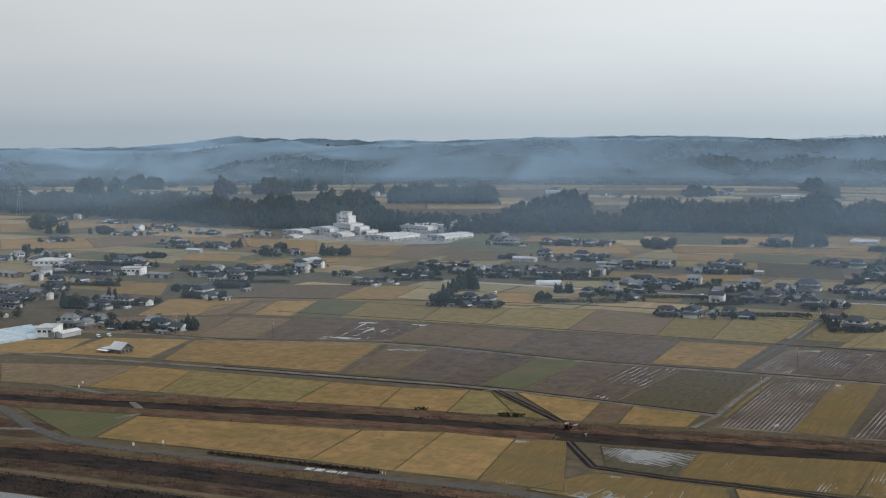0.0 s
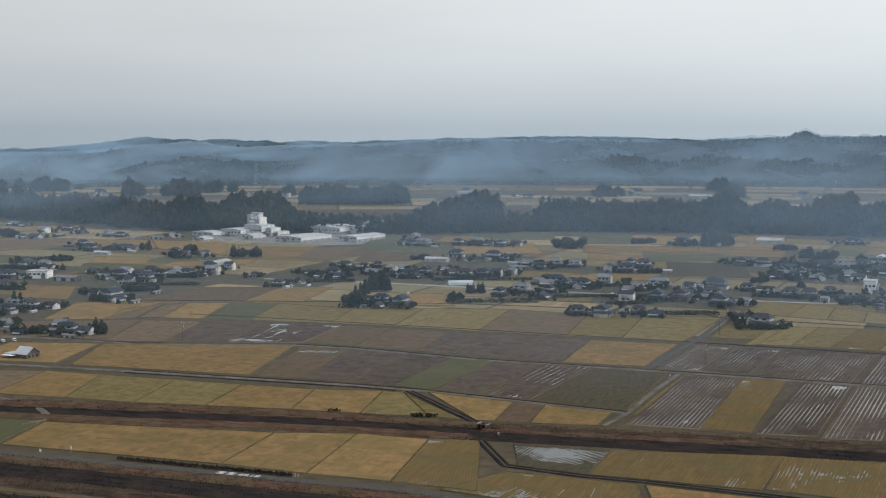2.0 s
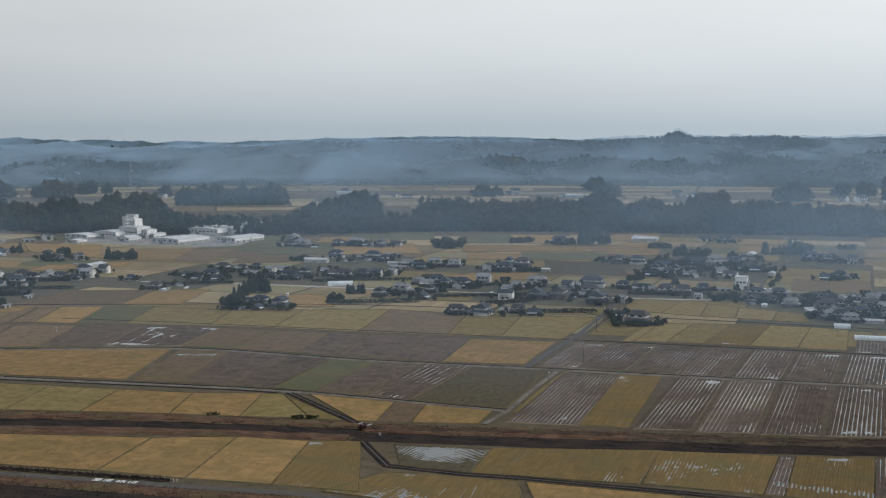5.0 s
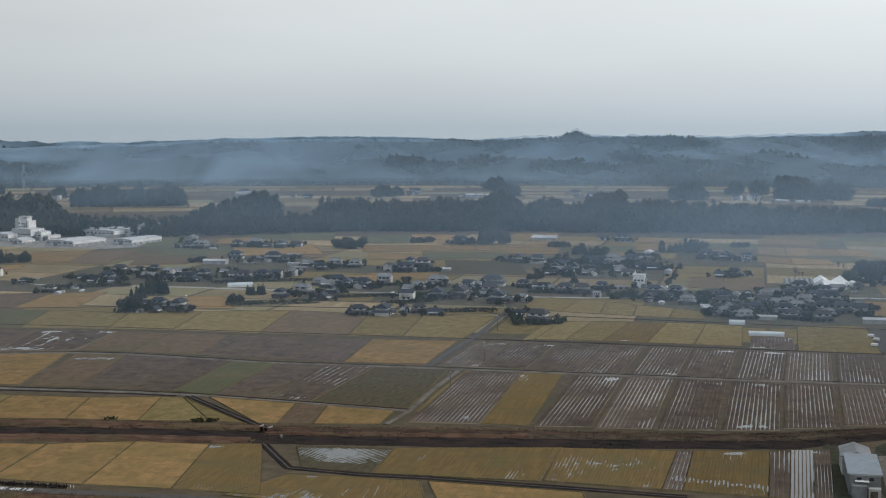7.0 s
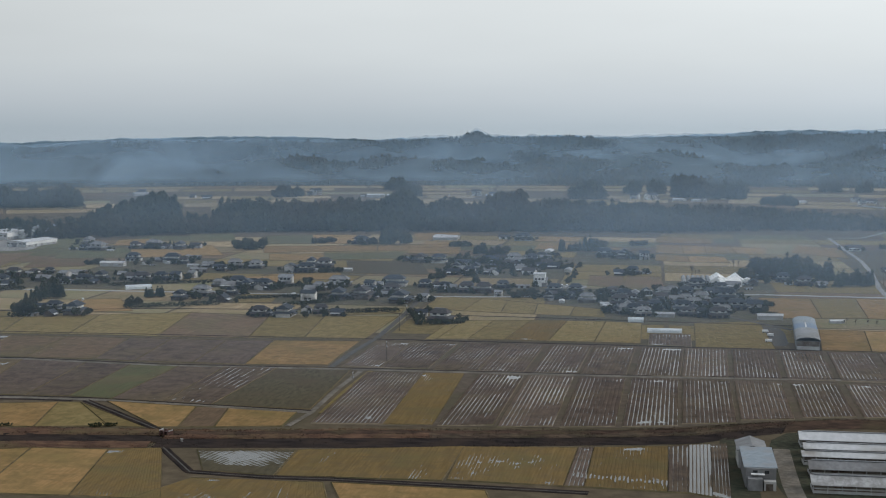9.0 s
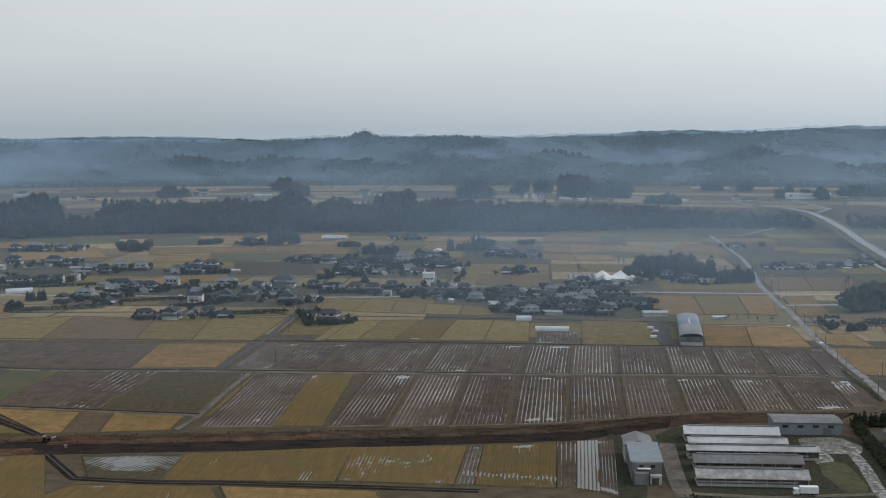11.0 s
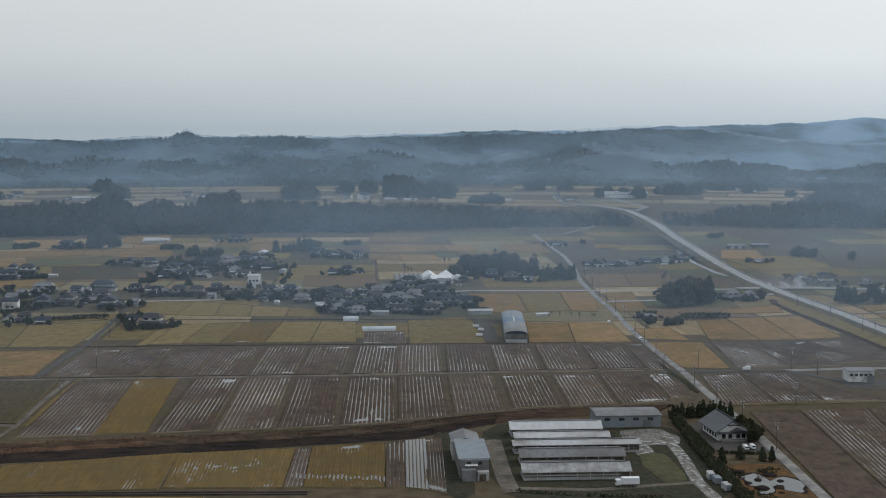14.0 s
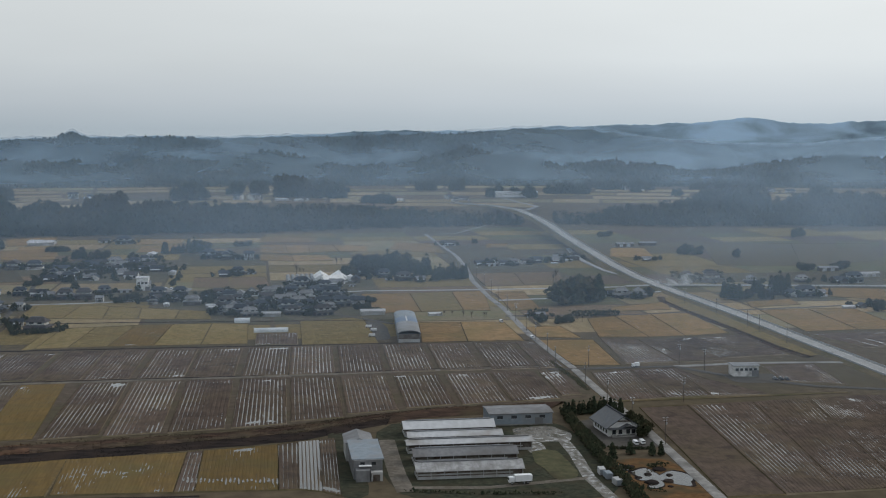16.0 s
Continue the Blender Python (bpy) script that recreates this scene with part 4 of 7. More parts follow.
paddy("brown", (-50, 1056), (-21, 1045), (-22, 1125), (-51, 1129))
paddy("brown", (-21, 1045), (12, 1040), (8, 1129), (-20, 1125))
paddy("gold", (4, 1267), (36, 1257), (35, 1319), (5, 1336))
paddy("gold", (36, 1257), (73, 1257), (71, 1314), (35, 1319))
paddy("gold", (5, 1348), (33, 1332), (32, 1437), (5, 1440))
paddy("gold", (33, 1332), (55, 1341), (56, 1433), (32, 1437))
paddy("gold", (55, 1341), (85, 1349), (83, 1429), (56, 1433))
paddy("gold", (85, 1349), (113, 1345), (119, 1411), (83, 1429))
paddy("gold", (-120, 1365), (-69, 1371), (-79, 1452), (-120, 1444))
paddy("gold", (-128, 1459), (-80, 1466), (-77, 1526), (-128, 1533))
paddy("gold", (5, 1469), (67, 1461), (70, 1529), (6, 1546))
paddy("gold", (138, 1368), (189, 1310), (194, 1428), (153, 1449))
paddy("gold", (-238, 1382), (-183, 1386), (-196, 1440), (-249, 1448))
paddy("gold", (-240, 1301), (-188, 1304), (-197, 1364), (-253, 1371))
paddy("brown", (181, 1032), (213, 1035), (223, 1131), (185, 1127))
paddy("brown", (213, 1035), (246, 1035), (263, 1130), (223, 1131))
paddy("gold", (239, 1367), (265, 1377), (273, 1417), (249, 1421))
paddy("gold", (-52, 1356), (-29, 1353), (-30, 1391), (-53, 1394))
paddy("gold", (166, 678), (191, 674), (198, 761), (165, 764))
paddy("gold", (167, 774), (193, 766), (191, 817), (168, 815))
paddy("mudrow", (195, 679), (224, 680), (224, 755), (203, 765))
paddy("mudrow", (224, 680), (252, 680), (246, 758), (224, 755))
paddy("gold", (234, 765), (257, 766), (264, 864), (237, 857))
paddy("gold", (257, 766), (287, 773), (292, 871), (264, 864))
paddy("gold", (204, 769), (234, 765), (238, 857), (216, 846))
paddy("mudrow", (230, 683), (270, 691), (261, 761), (231, 754))
paddy("mudrow", (270, 691), (292, 694), (293, 764), (261, 761))
paddy("row", (162, 584), (188, 588), (192, 662), (170, 657))
paddy("mudrow", (188, 588), (211, 590), (216, 664), (192, 662))
paddy("mudrow", (211, 590), (240, 589), (223, 631), (216, 664))
paddy("mudrow", (258, 620), (286, 607), (294, 665), (264, 661))
paddy("dark", (158, 424), (179, 424), (193, 572), (170, 570))
paddy("rowwide", (179, 424), (201, 425), (225, 575), (193, 572))
paddy("rowwide", (201, 425), (223, 426), (254, 579), (225, 575))
paddy("rowwide", (223, 426), (260, 433), (283, 582), (254, 579))
paddy("rowwide", (260, 433), (293, 436), (314, 581), (283, 582))
paddy("gold", (344, 884), (385, 894), (390, 925), (351, 914))
paddy("gold", (422, 937), (465, 898), (485, 975), (436, 989))
paddy("gold", (336, 773), (372, 775), (380, 871), (344, 870))
paddy("gold", (372, 775), (404, 773), (413, 872), (380, 871))
paddy("puddle", (345, 711), (394, 707), (396, 764), (334, 764))
paddy("gold", (241, 878), (285, 881), (295, 922), (246, 898))
paddy("gold", (344, 1259), (383, 1236), (404, 1344), (369, 1349))
paddy("mud", (420, 1167), (493, 1146), (578, 1375), (485, 1402))
paddy("mud", (493, 1146), (589, 1185), (664, 1363), (578, 1375))
paddy("green", (603, 1316), (650, 1310), (690, 1389), (640, 1396))
paddy("gold", (-544, 537), (-515, 557), (-534, 605), (-581, 574))
# the ploughed fields between the two farm roads, with trodden margins between them
margin = mesh_object("field_margin", [(-118, 538, 0.10), (4, 553, 0.10), (50, 572, 0.10), (158, 588, 0.10), (158, 764, 0.10), (-110, 764, 0.10), (-120, 668, 0.10)], [(0, 1, 2, 3, 4, 5, 6)], M["margin"])
tagged(margin, "trodden pale brown margins between wet fields", "field", kind="structure")
for u, kind in ((-111, "mudrow"), (-87, "row"), (-60, "row"), (-35, "row"), (-8, "row"), (16, "row"), (42, "row"), (68, "row"), (94, "row"), (121, "row")):
    paddy(kind, (u, 671), (u + 23.6, 671), (u + 27.4, 760), (u + 4, 760))
for u, kind in ((-88, "row"), (-63, "row"), (-37, "row"), (-11, "row"), (14, "row"), (39, "row"), (66, "row"), (92, "row"), (116, "mudrow")):
    lo = np.interp(u + 12, (-65, -31, 4, 27, 48, 81, 140), (539, 543, 550, 559, 569, 580, 587)) + 3.5
    paddy(kind, (u, lo), (u + 23.4, lo + 5), (u + 25.6, 664), (u + 2.5, 664))
paddy("row", (147, 672), (160, 673), (161, 760), (150.5, 760))
paddy("mudrow", (141.5, 600), (152, 602), (154, 664), (144, 664))


# ---------------------------------------------------------------- banks, roads, canals
def loft(name, line, profile, mat, label, category, kind="structure", step=6.0, rough=0.0, parent=None, z=0.0):
    """A cross-section (offset to the left, height) drawn along a line of (x, y) or (x, y, z)."""
    pts = []
    for p, q in zip(line, line[1:]):
        p, q = Vector((*p, 0)[:3]), Vector((*q, 0)[:3])
        n = max(1, int((q - p).length / step))
        pts += [p.lerp(q, i / n) for i in range(n)]
    pts.append(Vector((*line[-1], 0)[:3]))
    verts, k = [], len(profile)
    for i, p in enumerate(pts):
        d = pts[min(i + 1, len(pts) - 1)] - pts[max(i - 1, 0)]
        side = Vector((-d.y, d.x, 0)).normalized()
        for o, h in profile:
            w = noise.noise((p.x * 0.06, p.y * 0.06, o)) * rough
            q = p + side * (o + w * 1.6)
            verts.append((q.x, q.y, p.z + z + h + max(-h * 0.5, w * 0.7 * (h > 0.15))))
    faces = [(i * k + j, (i + 1) * k + j, (i + 1) * k + j + 1, i * k + j + 1) for i in range(len(pts) - 1) for j in range(k - 1)]
    ob = mesh_object(name, verts, [f[::-1] for f in faces], mat, parent, smooth=rough > 0)
    return ob if parent else tagged(ob, label, category, kind=kind)


def road(name, line, width, mat="road", label="narrow grey asphalt farm road", z=0.32):
    w = width * 0.42
    return loft(name, line, ((-w - 0.7, -z), (-w, 0), (0, 0.05), (w, 0), (w + 0.7, -z)), M[mat], label, "road", z=z)


def tufts(name, line, half, n, h, mat, label, seed, z=0.0):
    """Dry grass clumps scattered along a line."""
    g = np.random.default_rng(seed)
    seg = [math.dist(p[:2], q[:2]) for p, q in zip(line, line[1:])]
    cum = np.concatenate([[0], np.cumsum(seg)])
    s = g.uniform(0, cum[-1], n)
    x = np.interp(s, cum, [p[0] for p in line]) + g.normal(0, half * 0.25, n)
    y = np.interp(s, cum, [p[1] for p in line]) + g.uniform(-half, half, n)
    v, f = clumps(np.stack([x, y, np.full(n, z + h * 0.3)], 1), h * g.uniform(0.6, 1.2, n), g, 1.3)
    return tagged(mesh_object(name, v.tolist(), f.tolist(), M[mat]), label, "grass", kind="stuff")


# the canal: its far and near edge, and bands between them as shares of its width with their heights
CANAL_FAR = [(-620, 440), (-500, 462), (-412, 480), (-357, 494), (-304, 505), (-254, 513), (-205, 517), (-169, 521), (-124, 531), (-65, 539), (-31, 543), (4, 550), (27, 559), (48, 569), (81, 580), (140, 586)]
CANAL_NEAR = [(-600, 402), (-470, 430), (-385, 448), (-332, 458), (-283, 471), (-238, 480), (-200, 487), (-161, 493), (-116, 500), (-62, 510), (-45, 514), (-10, 521), (17, 527), (46, 547), (70, 562), (128, 570)]


def across_canal(x0, x1, f):
    """Points along the canal between two x of its far edge, at that share of its width."""
    far, near = np.array(CANAL_FAR, float), np.array(CANAL_NEAR, float)
    t = np.linspace(0, 1, len(far))
    lo, hi = np.interp([x0, x1], far[:, 0], t)
    u = np.linspace(lo, hi, max(3, int((x1 - x0) / 2.2)))
    p = np.stack([np.interp(u, t, far[:, k]) * (1 - f) + np.interp(u, t, near[:, k]) * f for k in (0, 1)], 1)
    return p


def canal_band(name, x0, x1, section, mat, label, category, ragged=0.035, bumpy=0.35):
    """A band of the canal: section holds (share of the width, height); its edges are ragged and its top uneven."""
    rows = []
    for f, h in section:
        p = across_canal(x0, x1, f)
        q = across_canal(x0, x1, f + 0.02)
        out = []
        for (x, y), (xx, yy) in zip(p, q):
            w = ragged / 0.02 * (noise.noise((x * 0.11, f * 9, 1.0)) + 0.6 * noise.noise((x * 0.45, f * 9, 4.0)))
            out.append((x + (xx - x) * w, y + (yy - y) * w, max(0.03, h + bumpy * h * (noise.noise((x * 0.3, f * 23, 7.0)) + noise.noise((x * 0.07, f * 11, 2.0))))))
        rows.append(out)
    k = len(rows[0])
    verts = [v for row in rows for v in row]
    faces = [(a * k + b, a * k + b + 1, (a + 1) * k + b + 1, (a + 1) * k + b) for a in range(len(rows) - 1) for b in range(k - 1)]
    return tagged(mesh_object(name, verts, [f[::-1] for f in faces], M[mat], smooth=True), label, category, kind="structure")


def canal_grass(x0, x1, f0, f1, n, h, mat, label, seed, z):
    g = np.random.default_rng(seed)
    p, q = across_canal(x0, x1, f0), across_canal(x0, x1, f1)
    k, u = g.integers(0, len(p), n), g.random(n)[:, None]
    xy = p[k] * (1 - u) + q[k] * u + g.normal(0, 0.7, (n, 2))
    keep = np.array([noise.noise((x * 0.09, y * 0.16, seed)) > -0.22 for x, y in xy])
    xy = xy[keep]
    v, f = clumps(np.column_stack([xy, np.full(len(xy), z)]), h * g.uniform(0.5, 1.3, len(xy)), g, 1.2)
    return tagged(mesh_object("bank_grass", v.tolist(), f.tolist(), M[mat]), label, "grass", kind="stuff")


for x0, x1, mat, section, label in ((-620, -196, "reed", ((-0.02, 0.02), (0.07, 0.9), (0.22, 1.0), (0.36, 0.5)), "canal bank overgrown with russet dry grass"),
                                    (-196, -90, "reed", ((-0.03, 0.02), (0.06, 0.7), (0.15, 0.9)), "canal bank edged with russet dry grass"),
                                    (-90, 140, "dry_bank", ((-0.03, 0.02), (0.06, 0.7), (0.15, 0.9)), "canal bank edged with russet dry grass"),
                                    (-196, 140, "bank", ((0.15, 0.9), (0.26, 1.2), (0.36, 0.9)), "canal bank of brown dead weeds"),
                                    (-620, -200, "reed", ((0.66, 0.2), (0.74, 0.55), (0.9, 0.5), (1.0, 0.1)), "low canal bank of russet dry grass"),
                                    (-196, -90, "reed", ((0.34, 0.95), (0.44, 0.9), (0.54, 0.5)), "low canal bank of russet dry grass"),
                                    (-90, 60, "dry_bank", ((0.34, 0.95), (0.44, 0.9), (0.54, 0.5)), "low canal bank of russet dry grass"),
                                    (60, 140, "bank", ((0.34, 0.95), (0.6, 0.9), (1.0, 0.1)), "canal bank of brown dead weeds")):
    canal_band("canal_bank", x0, x1, section, mat, label, "bank")
# the shade inside the channel is put into its near-black colour
canal_band("canal_channel", -620, -198, ((0.33, 0.5), (0.42, 0.12), (0.6, 0.10), (0.72, 0.24)), "reed_dark", "overgrown drainage channel between its banks, darkened for its shade", "channel")
canal_band("canal_channel", -198, 60, ((0.52, 0.5), (0.62, 0.12), (0.86, 0.12), (1.0, 0.08)), "reed_dark", "overgrown drainage channel below its bank, darkened for its shade", "channel")
canal_grass(-620, -196, 0.0, 0.32, 11000, 0.24, "reed", "russet dry reeds on the canal bank", 1, 0.8)
canal_grass(-620, -196, 0.02, 0.36, 1500, 0.3, "bank", "dark dead weeds on the canal bank", 2, 0.8)
canal_grass(-620, -200, 0.70, 0.98, 6500, 0.22, "reed", "russet dry reeds on the low canal bank", 3, 0.4)
canal_grass(-196, -90, 0.0, 0.18, 1800, 0.26, "reed", "russet dry reeds on the canal bank", 14, 0.7)
canal_grass(-90, 130, 0.0, 0.18, 3400, 0.26, "dry_bank", "russet dry reeds on the canal bank", 4, 0.7)
canal_grass(-196, 130, 0.14, 0.40, 5200, 0.28, "bank", "brown dead weeds on the canal bank", 5, 0.9)
canal_grass(-196, -90, 0.34, 0.54, 1900, 0.24, "reed", "russet dry reeds on the low canal bank", 16, 0.7)
canal_grass(-90, 60, 0.34, 0.54, 3300, 0.24, "dry_bank", "russet dry reeds on the low canal bank", 6, 0.7)
canal_grass(-610, 60, 0.42, 0.98, 4200, 0.28, "reed_dark", "dark dead weeds in the channel", 7, 0.12)
road("canal_track", [(-452, 486), (-435, 484), (-411, 478), (-392, 470), (-382, 462), (-374, 452), (-378, 441)], 2.4, "gravel", "pale trodden track over the canal")

LEVEE = [(-640, 330), (-420, 385), (-359, 399), (-292, 403), (-222, 407), (-180, 410), (-100, 398), (60, 385)]
NEAR = [(-620, 510), (-470, 452), (-437, 435), (-400, 413), (-371, 401), (-344, 399), (-292, 402), (-222, 407), (-180, 410), (-100, 398), (60, 385)]
road("levee_road", NEAR, 5.0, label="grey asphalt road along the river levee")
loft("river_bank", [(x, y - 8) for x, y in LEVEE], ((-6, 0.0), (-3, 0.4), (2, 0.5), (4, 0.3), (5.5, 0.05)), M["reed"], "levee slope of russet dry grass", "bank", rough=0.4, step=3)
loft("river_bank", [(x, y - 21) for x, y in LEVEE], ((-9, 0.05), (-4, 0.2), (4, 0.25), (9, 0.1)), M["reed_dark"], "dark levee slope", "bank", rough=0.3, step=4)
loft("river_bank", [(x, y - 35) for x, y in LEVEE], ((-6, 0.0), (-3, 0.4), (3, 0.5), (6, 0.1)), M["bank"], "lower levee step of brown dry grass", "bank", rough=0.5, step=3)
road("berm_track", [(x, y - 45) for x, y in LEVEE], 2.2, "brown", "trodden earth track below the levee")
loft("river_bank", [(x, y - 57) for x, y in LEVEE], ((-10, 0.02), (-4, 0.3), (4, 0.4), (9, 0.05)), M["reed_dark"], "dark weedy river edge", "bank", rough=0.5, step=4)
loft("river_water", [(x, y - 132) for x, y in LEVEE], ((-64, 0.06), (64, 0.06)), M["water"], "pale river water beside the levee", "water")
tufts("levee_grass", [(x, y - 8) for x, y in LEVEE], 5, 9000, 0.28, "reed", "russet dry grass on the levee slope", 4, 0.35)
tufts("levee_grass", [(x, y - 35) for x, y in LEVEE], 5, 9000, 0.28, "bank", "brown dry grass on the lower levee", 5, 0.35)
tufts("levee_weeds", [(x, y - 21) for x, y in LEVEE], 9, 5000, 0.35, "reed_dark", "dark weeds on the levee slope", 6, 0.1)
tufts("levee_weeds", [(x, y - 57) for x, y in LEVEE], 9, 6000, 0.4, "reed_dark", "dark weeds at the river edge", 8, 0.3)
tufts("dead_stalks", [(-304, 407.5), (-266, 409.5), (-247, 410.5), (-231, 411.5)], 0.5, 520, 0.62, "reed_dark", "row of dead flower stalks along the road", 7, 0.5)

road("levee_ramp", [(-470, 388), (-436, 398), (-409, 404), (-394, 410)], 2.6, "gravel", "pale trodden ramp up to the levee road")
road("farm_road", [(-620, 522), (-540, 545), (-410, 561), (-283, 572), (-250, 572), (-147, 561)], 4.0, "gravel", "gravel farm track between rice fields")
road("farm_road", [(-640, 590), (-530, 632), (-460, 635), (-371, 666), (-335, 669), (-255, 662), (-143, 666), (0, 668.5), (150, 678)], 3.8, "gravel", "pale gravel farm track between muddy rice fields")
for line in ([(-530, 635.5), (-460, 638.5), (-371, 669.5), (-335, 672.5), (-255, 665.5), (-143, 669.5), (0, 672), (148, 681)], [(-410, 564.5), (-283, 575.5), (-250, 575.5), (-147, 564)], [(-410, 557.5), (-283, 568.5), (-262, 568.5)]):
    loft("ditch", line, ((-1.0, 0.02), (-0.6, 0.34), (0, 0.36), (0.6, 0.34), (1.0, 0.02)), M["reed_dark"], "dark weedy ditch beside a farm road", "ditch", rough=0.1, step=5)
road("crossing_road", [(-150, 533), (-147, 559), (-148, 608), (-147, 663)], 1.7, "gravel", "grey gravel farm road between rice fields")
road("crossing_road", [(-165, 669), (-164, 720), (-161, 771), (-163, 870), (-173, 1063), (-184, 1198), (-178, 1120), (-160, 1420)], 2.8, "road", "grey farm road leading to the village")
road("verge", [(-142, 559), (-143, 608), (-142, 663)], 2.2, "olive", "pale green grass verge beside a farm road", 0.28)
# two ditch strips with their shadow put into the dark colour
road("farm_road", [(-500, 752), (-420, 758), (-300, 762), (-140, 766), (160, 764)], 1.4, "reed_dark", "weedy ditch between the fields, darkened for its shadow")
road("village_road", [(-575, 800), (-435, 848), (-340, 874), (-184, 888), (-165, 872), (-92, 871), (-20, 866), (90, 858)], 1.6, "reed_dark", "weedy ditch below the village, darkened for its shadow")
road("village_road", [(-560, 955), (-450, 965), (-329, 965), (-180, 966), (-122, 972), (84, 1017), (173, 1012), (290, 1015)], 5.0, "deck", "pale concrete village road")
road("village_road", [(84, 1017), (42, 912), (60, 880), (88, 840)], 4.0)
road("district_road", [(153, 300), (155, 417), (158, 478), (160, 520), (161, 566), (162, 612), (164, 672), (164, 726), (165, 793), (171, 900), (172, 972), (177, 1072), (189, 1188), (196, 1290), (200, 1559), (235, 1560), (300, 1700)], 3.6, "concrete", "pale grey district road between fields")
road("side_road", [(150, 668), (218, 668), (238, 636), (270, 606), (300, 594)], 4.5)
road("side_road", [(153, 585), (220, 587), (278, 590)], 2.2, "bund", "grassy canal track")
road("side_road", [(165, 866), (250, 860), (323, 872), (379, 879), (432, 888)], 4.0)
HIGHWAY = [(317, 420, 1), (319.5, 668, 1), (319.5, 756, 1), (320.5, 855, 1), (317, 963, 1), (315.5, 1066, 1.5), (319, 1150, 2.6), (326, 1250, 4.2), (335, 1403, 8), (342, 1520, 12.5), (343.5, 1605, 16), (342, 1705, 19), (328, 1790, 19), (280, 1880, 19)]
loft("embankment", HIGHWAY, ((-12, -3), (-6.4, -0.05), (0, -0.02), (6.4, -0.05), (12, -3)), M["bund"], "grassy highway embankment", "embankment", step=15)
hw = loft("highway", HIGHWAY, ((-5.6, -0.2), (-5.5, 0.06), (0, 0.14), (5.5, 0.06), (5.6, -0.2)), M["concrete"], "broad pale highway on an embankment", "road", step=15)
loft("carriageway", HIGHWAY, ((-3.6, 0.13), (0, 0.19), (3.6, 0.13)), M["deck"], "", "", parent=hw, step=15)
for off in (-3.3, 3.1):
    loft("edge_line", HIGHWAY, ((off, 0.16), (off + 0.2, 0.16)), M["paint"], "", "", parent=hw, step=15, z=0.02)
loft("guard_rail", HIGHWAY, ((-5.4, 0.05), (-5.35, 0.8), (-5.25, 0.8), (-5.2, 0.05)), M["metal"], "", "", parent=hw, step=15)
loft("guard_rail", HIGHWAY, ((5.2, 0.05), (5.25, 0.8), (5.35, 0.8), (5.4, 0.05)), M["metal"], "", "", parent=hw, step=15)
road("junction_road", [(314, 1066), (304, 1126), (306, 1210), (314, 1290), (324, 1350)], 4.6, "deck", "pale slip road of the highway", 1.0)
road("junction_road", [(316, 985), (296, 974), (253, 957), (175, 945)], 4.0, "deck", "pale slip road of the highway", 0.6)
road("junction_road", [(290, 1015), (318, 1016), (420, 1000), (560, 975), (700, 955)], 6.0, "deck", "pale crossing road at the highway", 1.2)
road("junction_road", [(318, 664), (306, 668), (262, 672), (218, 668)], 4.5, "concrete", "pale slip road of the highway")
mesh = mesh_object("verge", [(293, 930, 0.3), (307, 952, 0.5), (309, 860, 0.6), (308, 690, 0.5), (299, 686, 0.3), (298, 770, 0.3), (295, 860, 0.3)], [(0, 6, 5, 4, 3, 2, 1)], M["olive"])
tagged(mesh, "olive grass verge beside the highway", "verge", kind="structure")
loft("ditch", [(298, 948), (293, 925), (292, 879), (295, 788), (294.5, 724), (300, 684)], ((-3.2, 0.02), (-1.6, 0.6), (0.6, 0.7), (2.6, 0.3), (3.4, 0.02)), M["bank"], "brown weedy ditch beside the highway verge", "ditch", rough=0.3, step=3)
tufts("ditch_weeds", [(293, 925), (292, 879), (295, 788), (294.5, 724), (300, 684)], 2.4, 1500, 0.4, "bank", "brown dead weeds along the ditch", 14, 0.5)
tufts("verge_weeds", [(157, 690), (157, 664), (158, 640), (157, 615)], 3.5, 700, 0.42, "lawn", "green weeds on the roadside", 15, 0.15)
loft("terrace_road", [(350, 1700, 18.8), (385, 1790, 18.6), (380, 1900, 18.6), (378, 2000, 18.6)], ((-4, 0), (4, 0)), M["concrete"], "pale road on the terrace", "road")
for line in ([(-188, 489), (-165, 455), (-136, 452), (-112, 453), (-60, 451), (-20, 449)], [(-256, 570), (-202, 519)]):
    ditch = loft("ditch", line, ((-2.0, 0.02), (-1.4, 0.5), (-0.8, 0.12), (0.8, 0.12), (1.4, 0.5), (2.0, 0.02)), M["reed_dark"], "dark irrigation ditch with low grassy edges", "ditch", rough=0.1, step=3)
    loft("bed", line, ((-0.35, 0.2), (0.35, 0.2)), M["road"], "", "", parent=ditch, step=5)


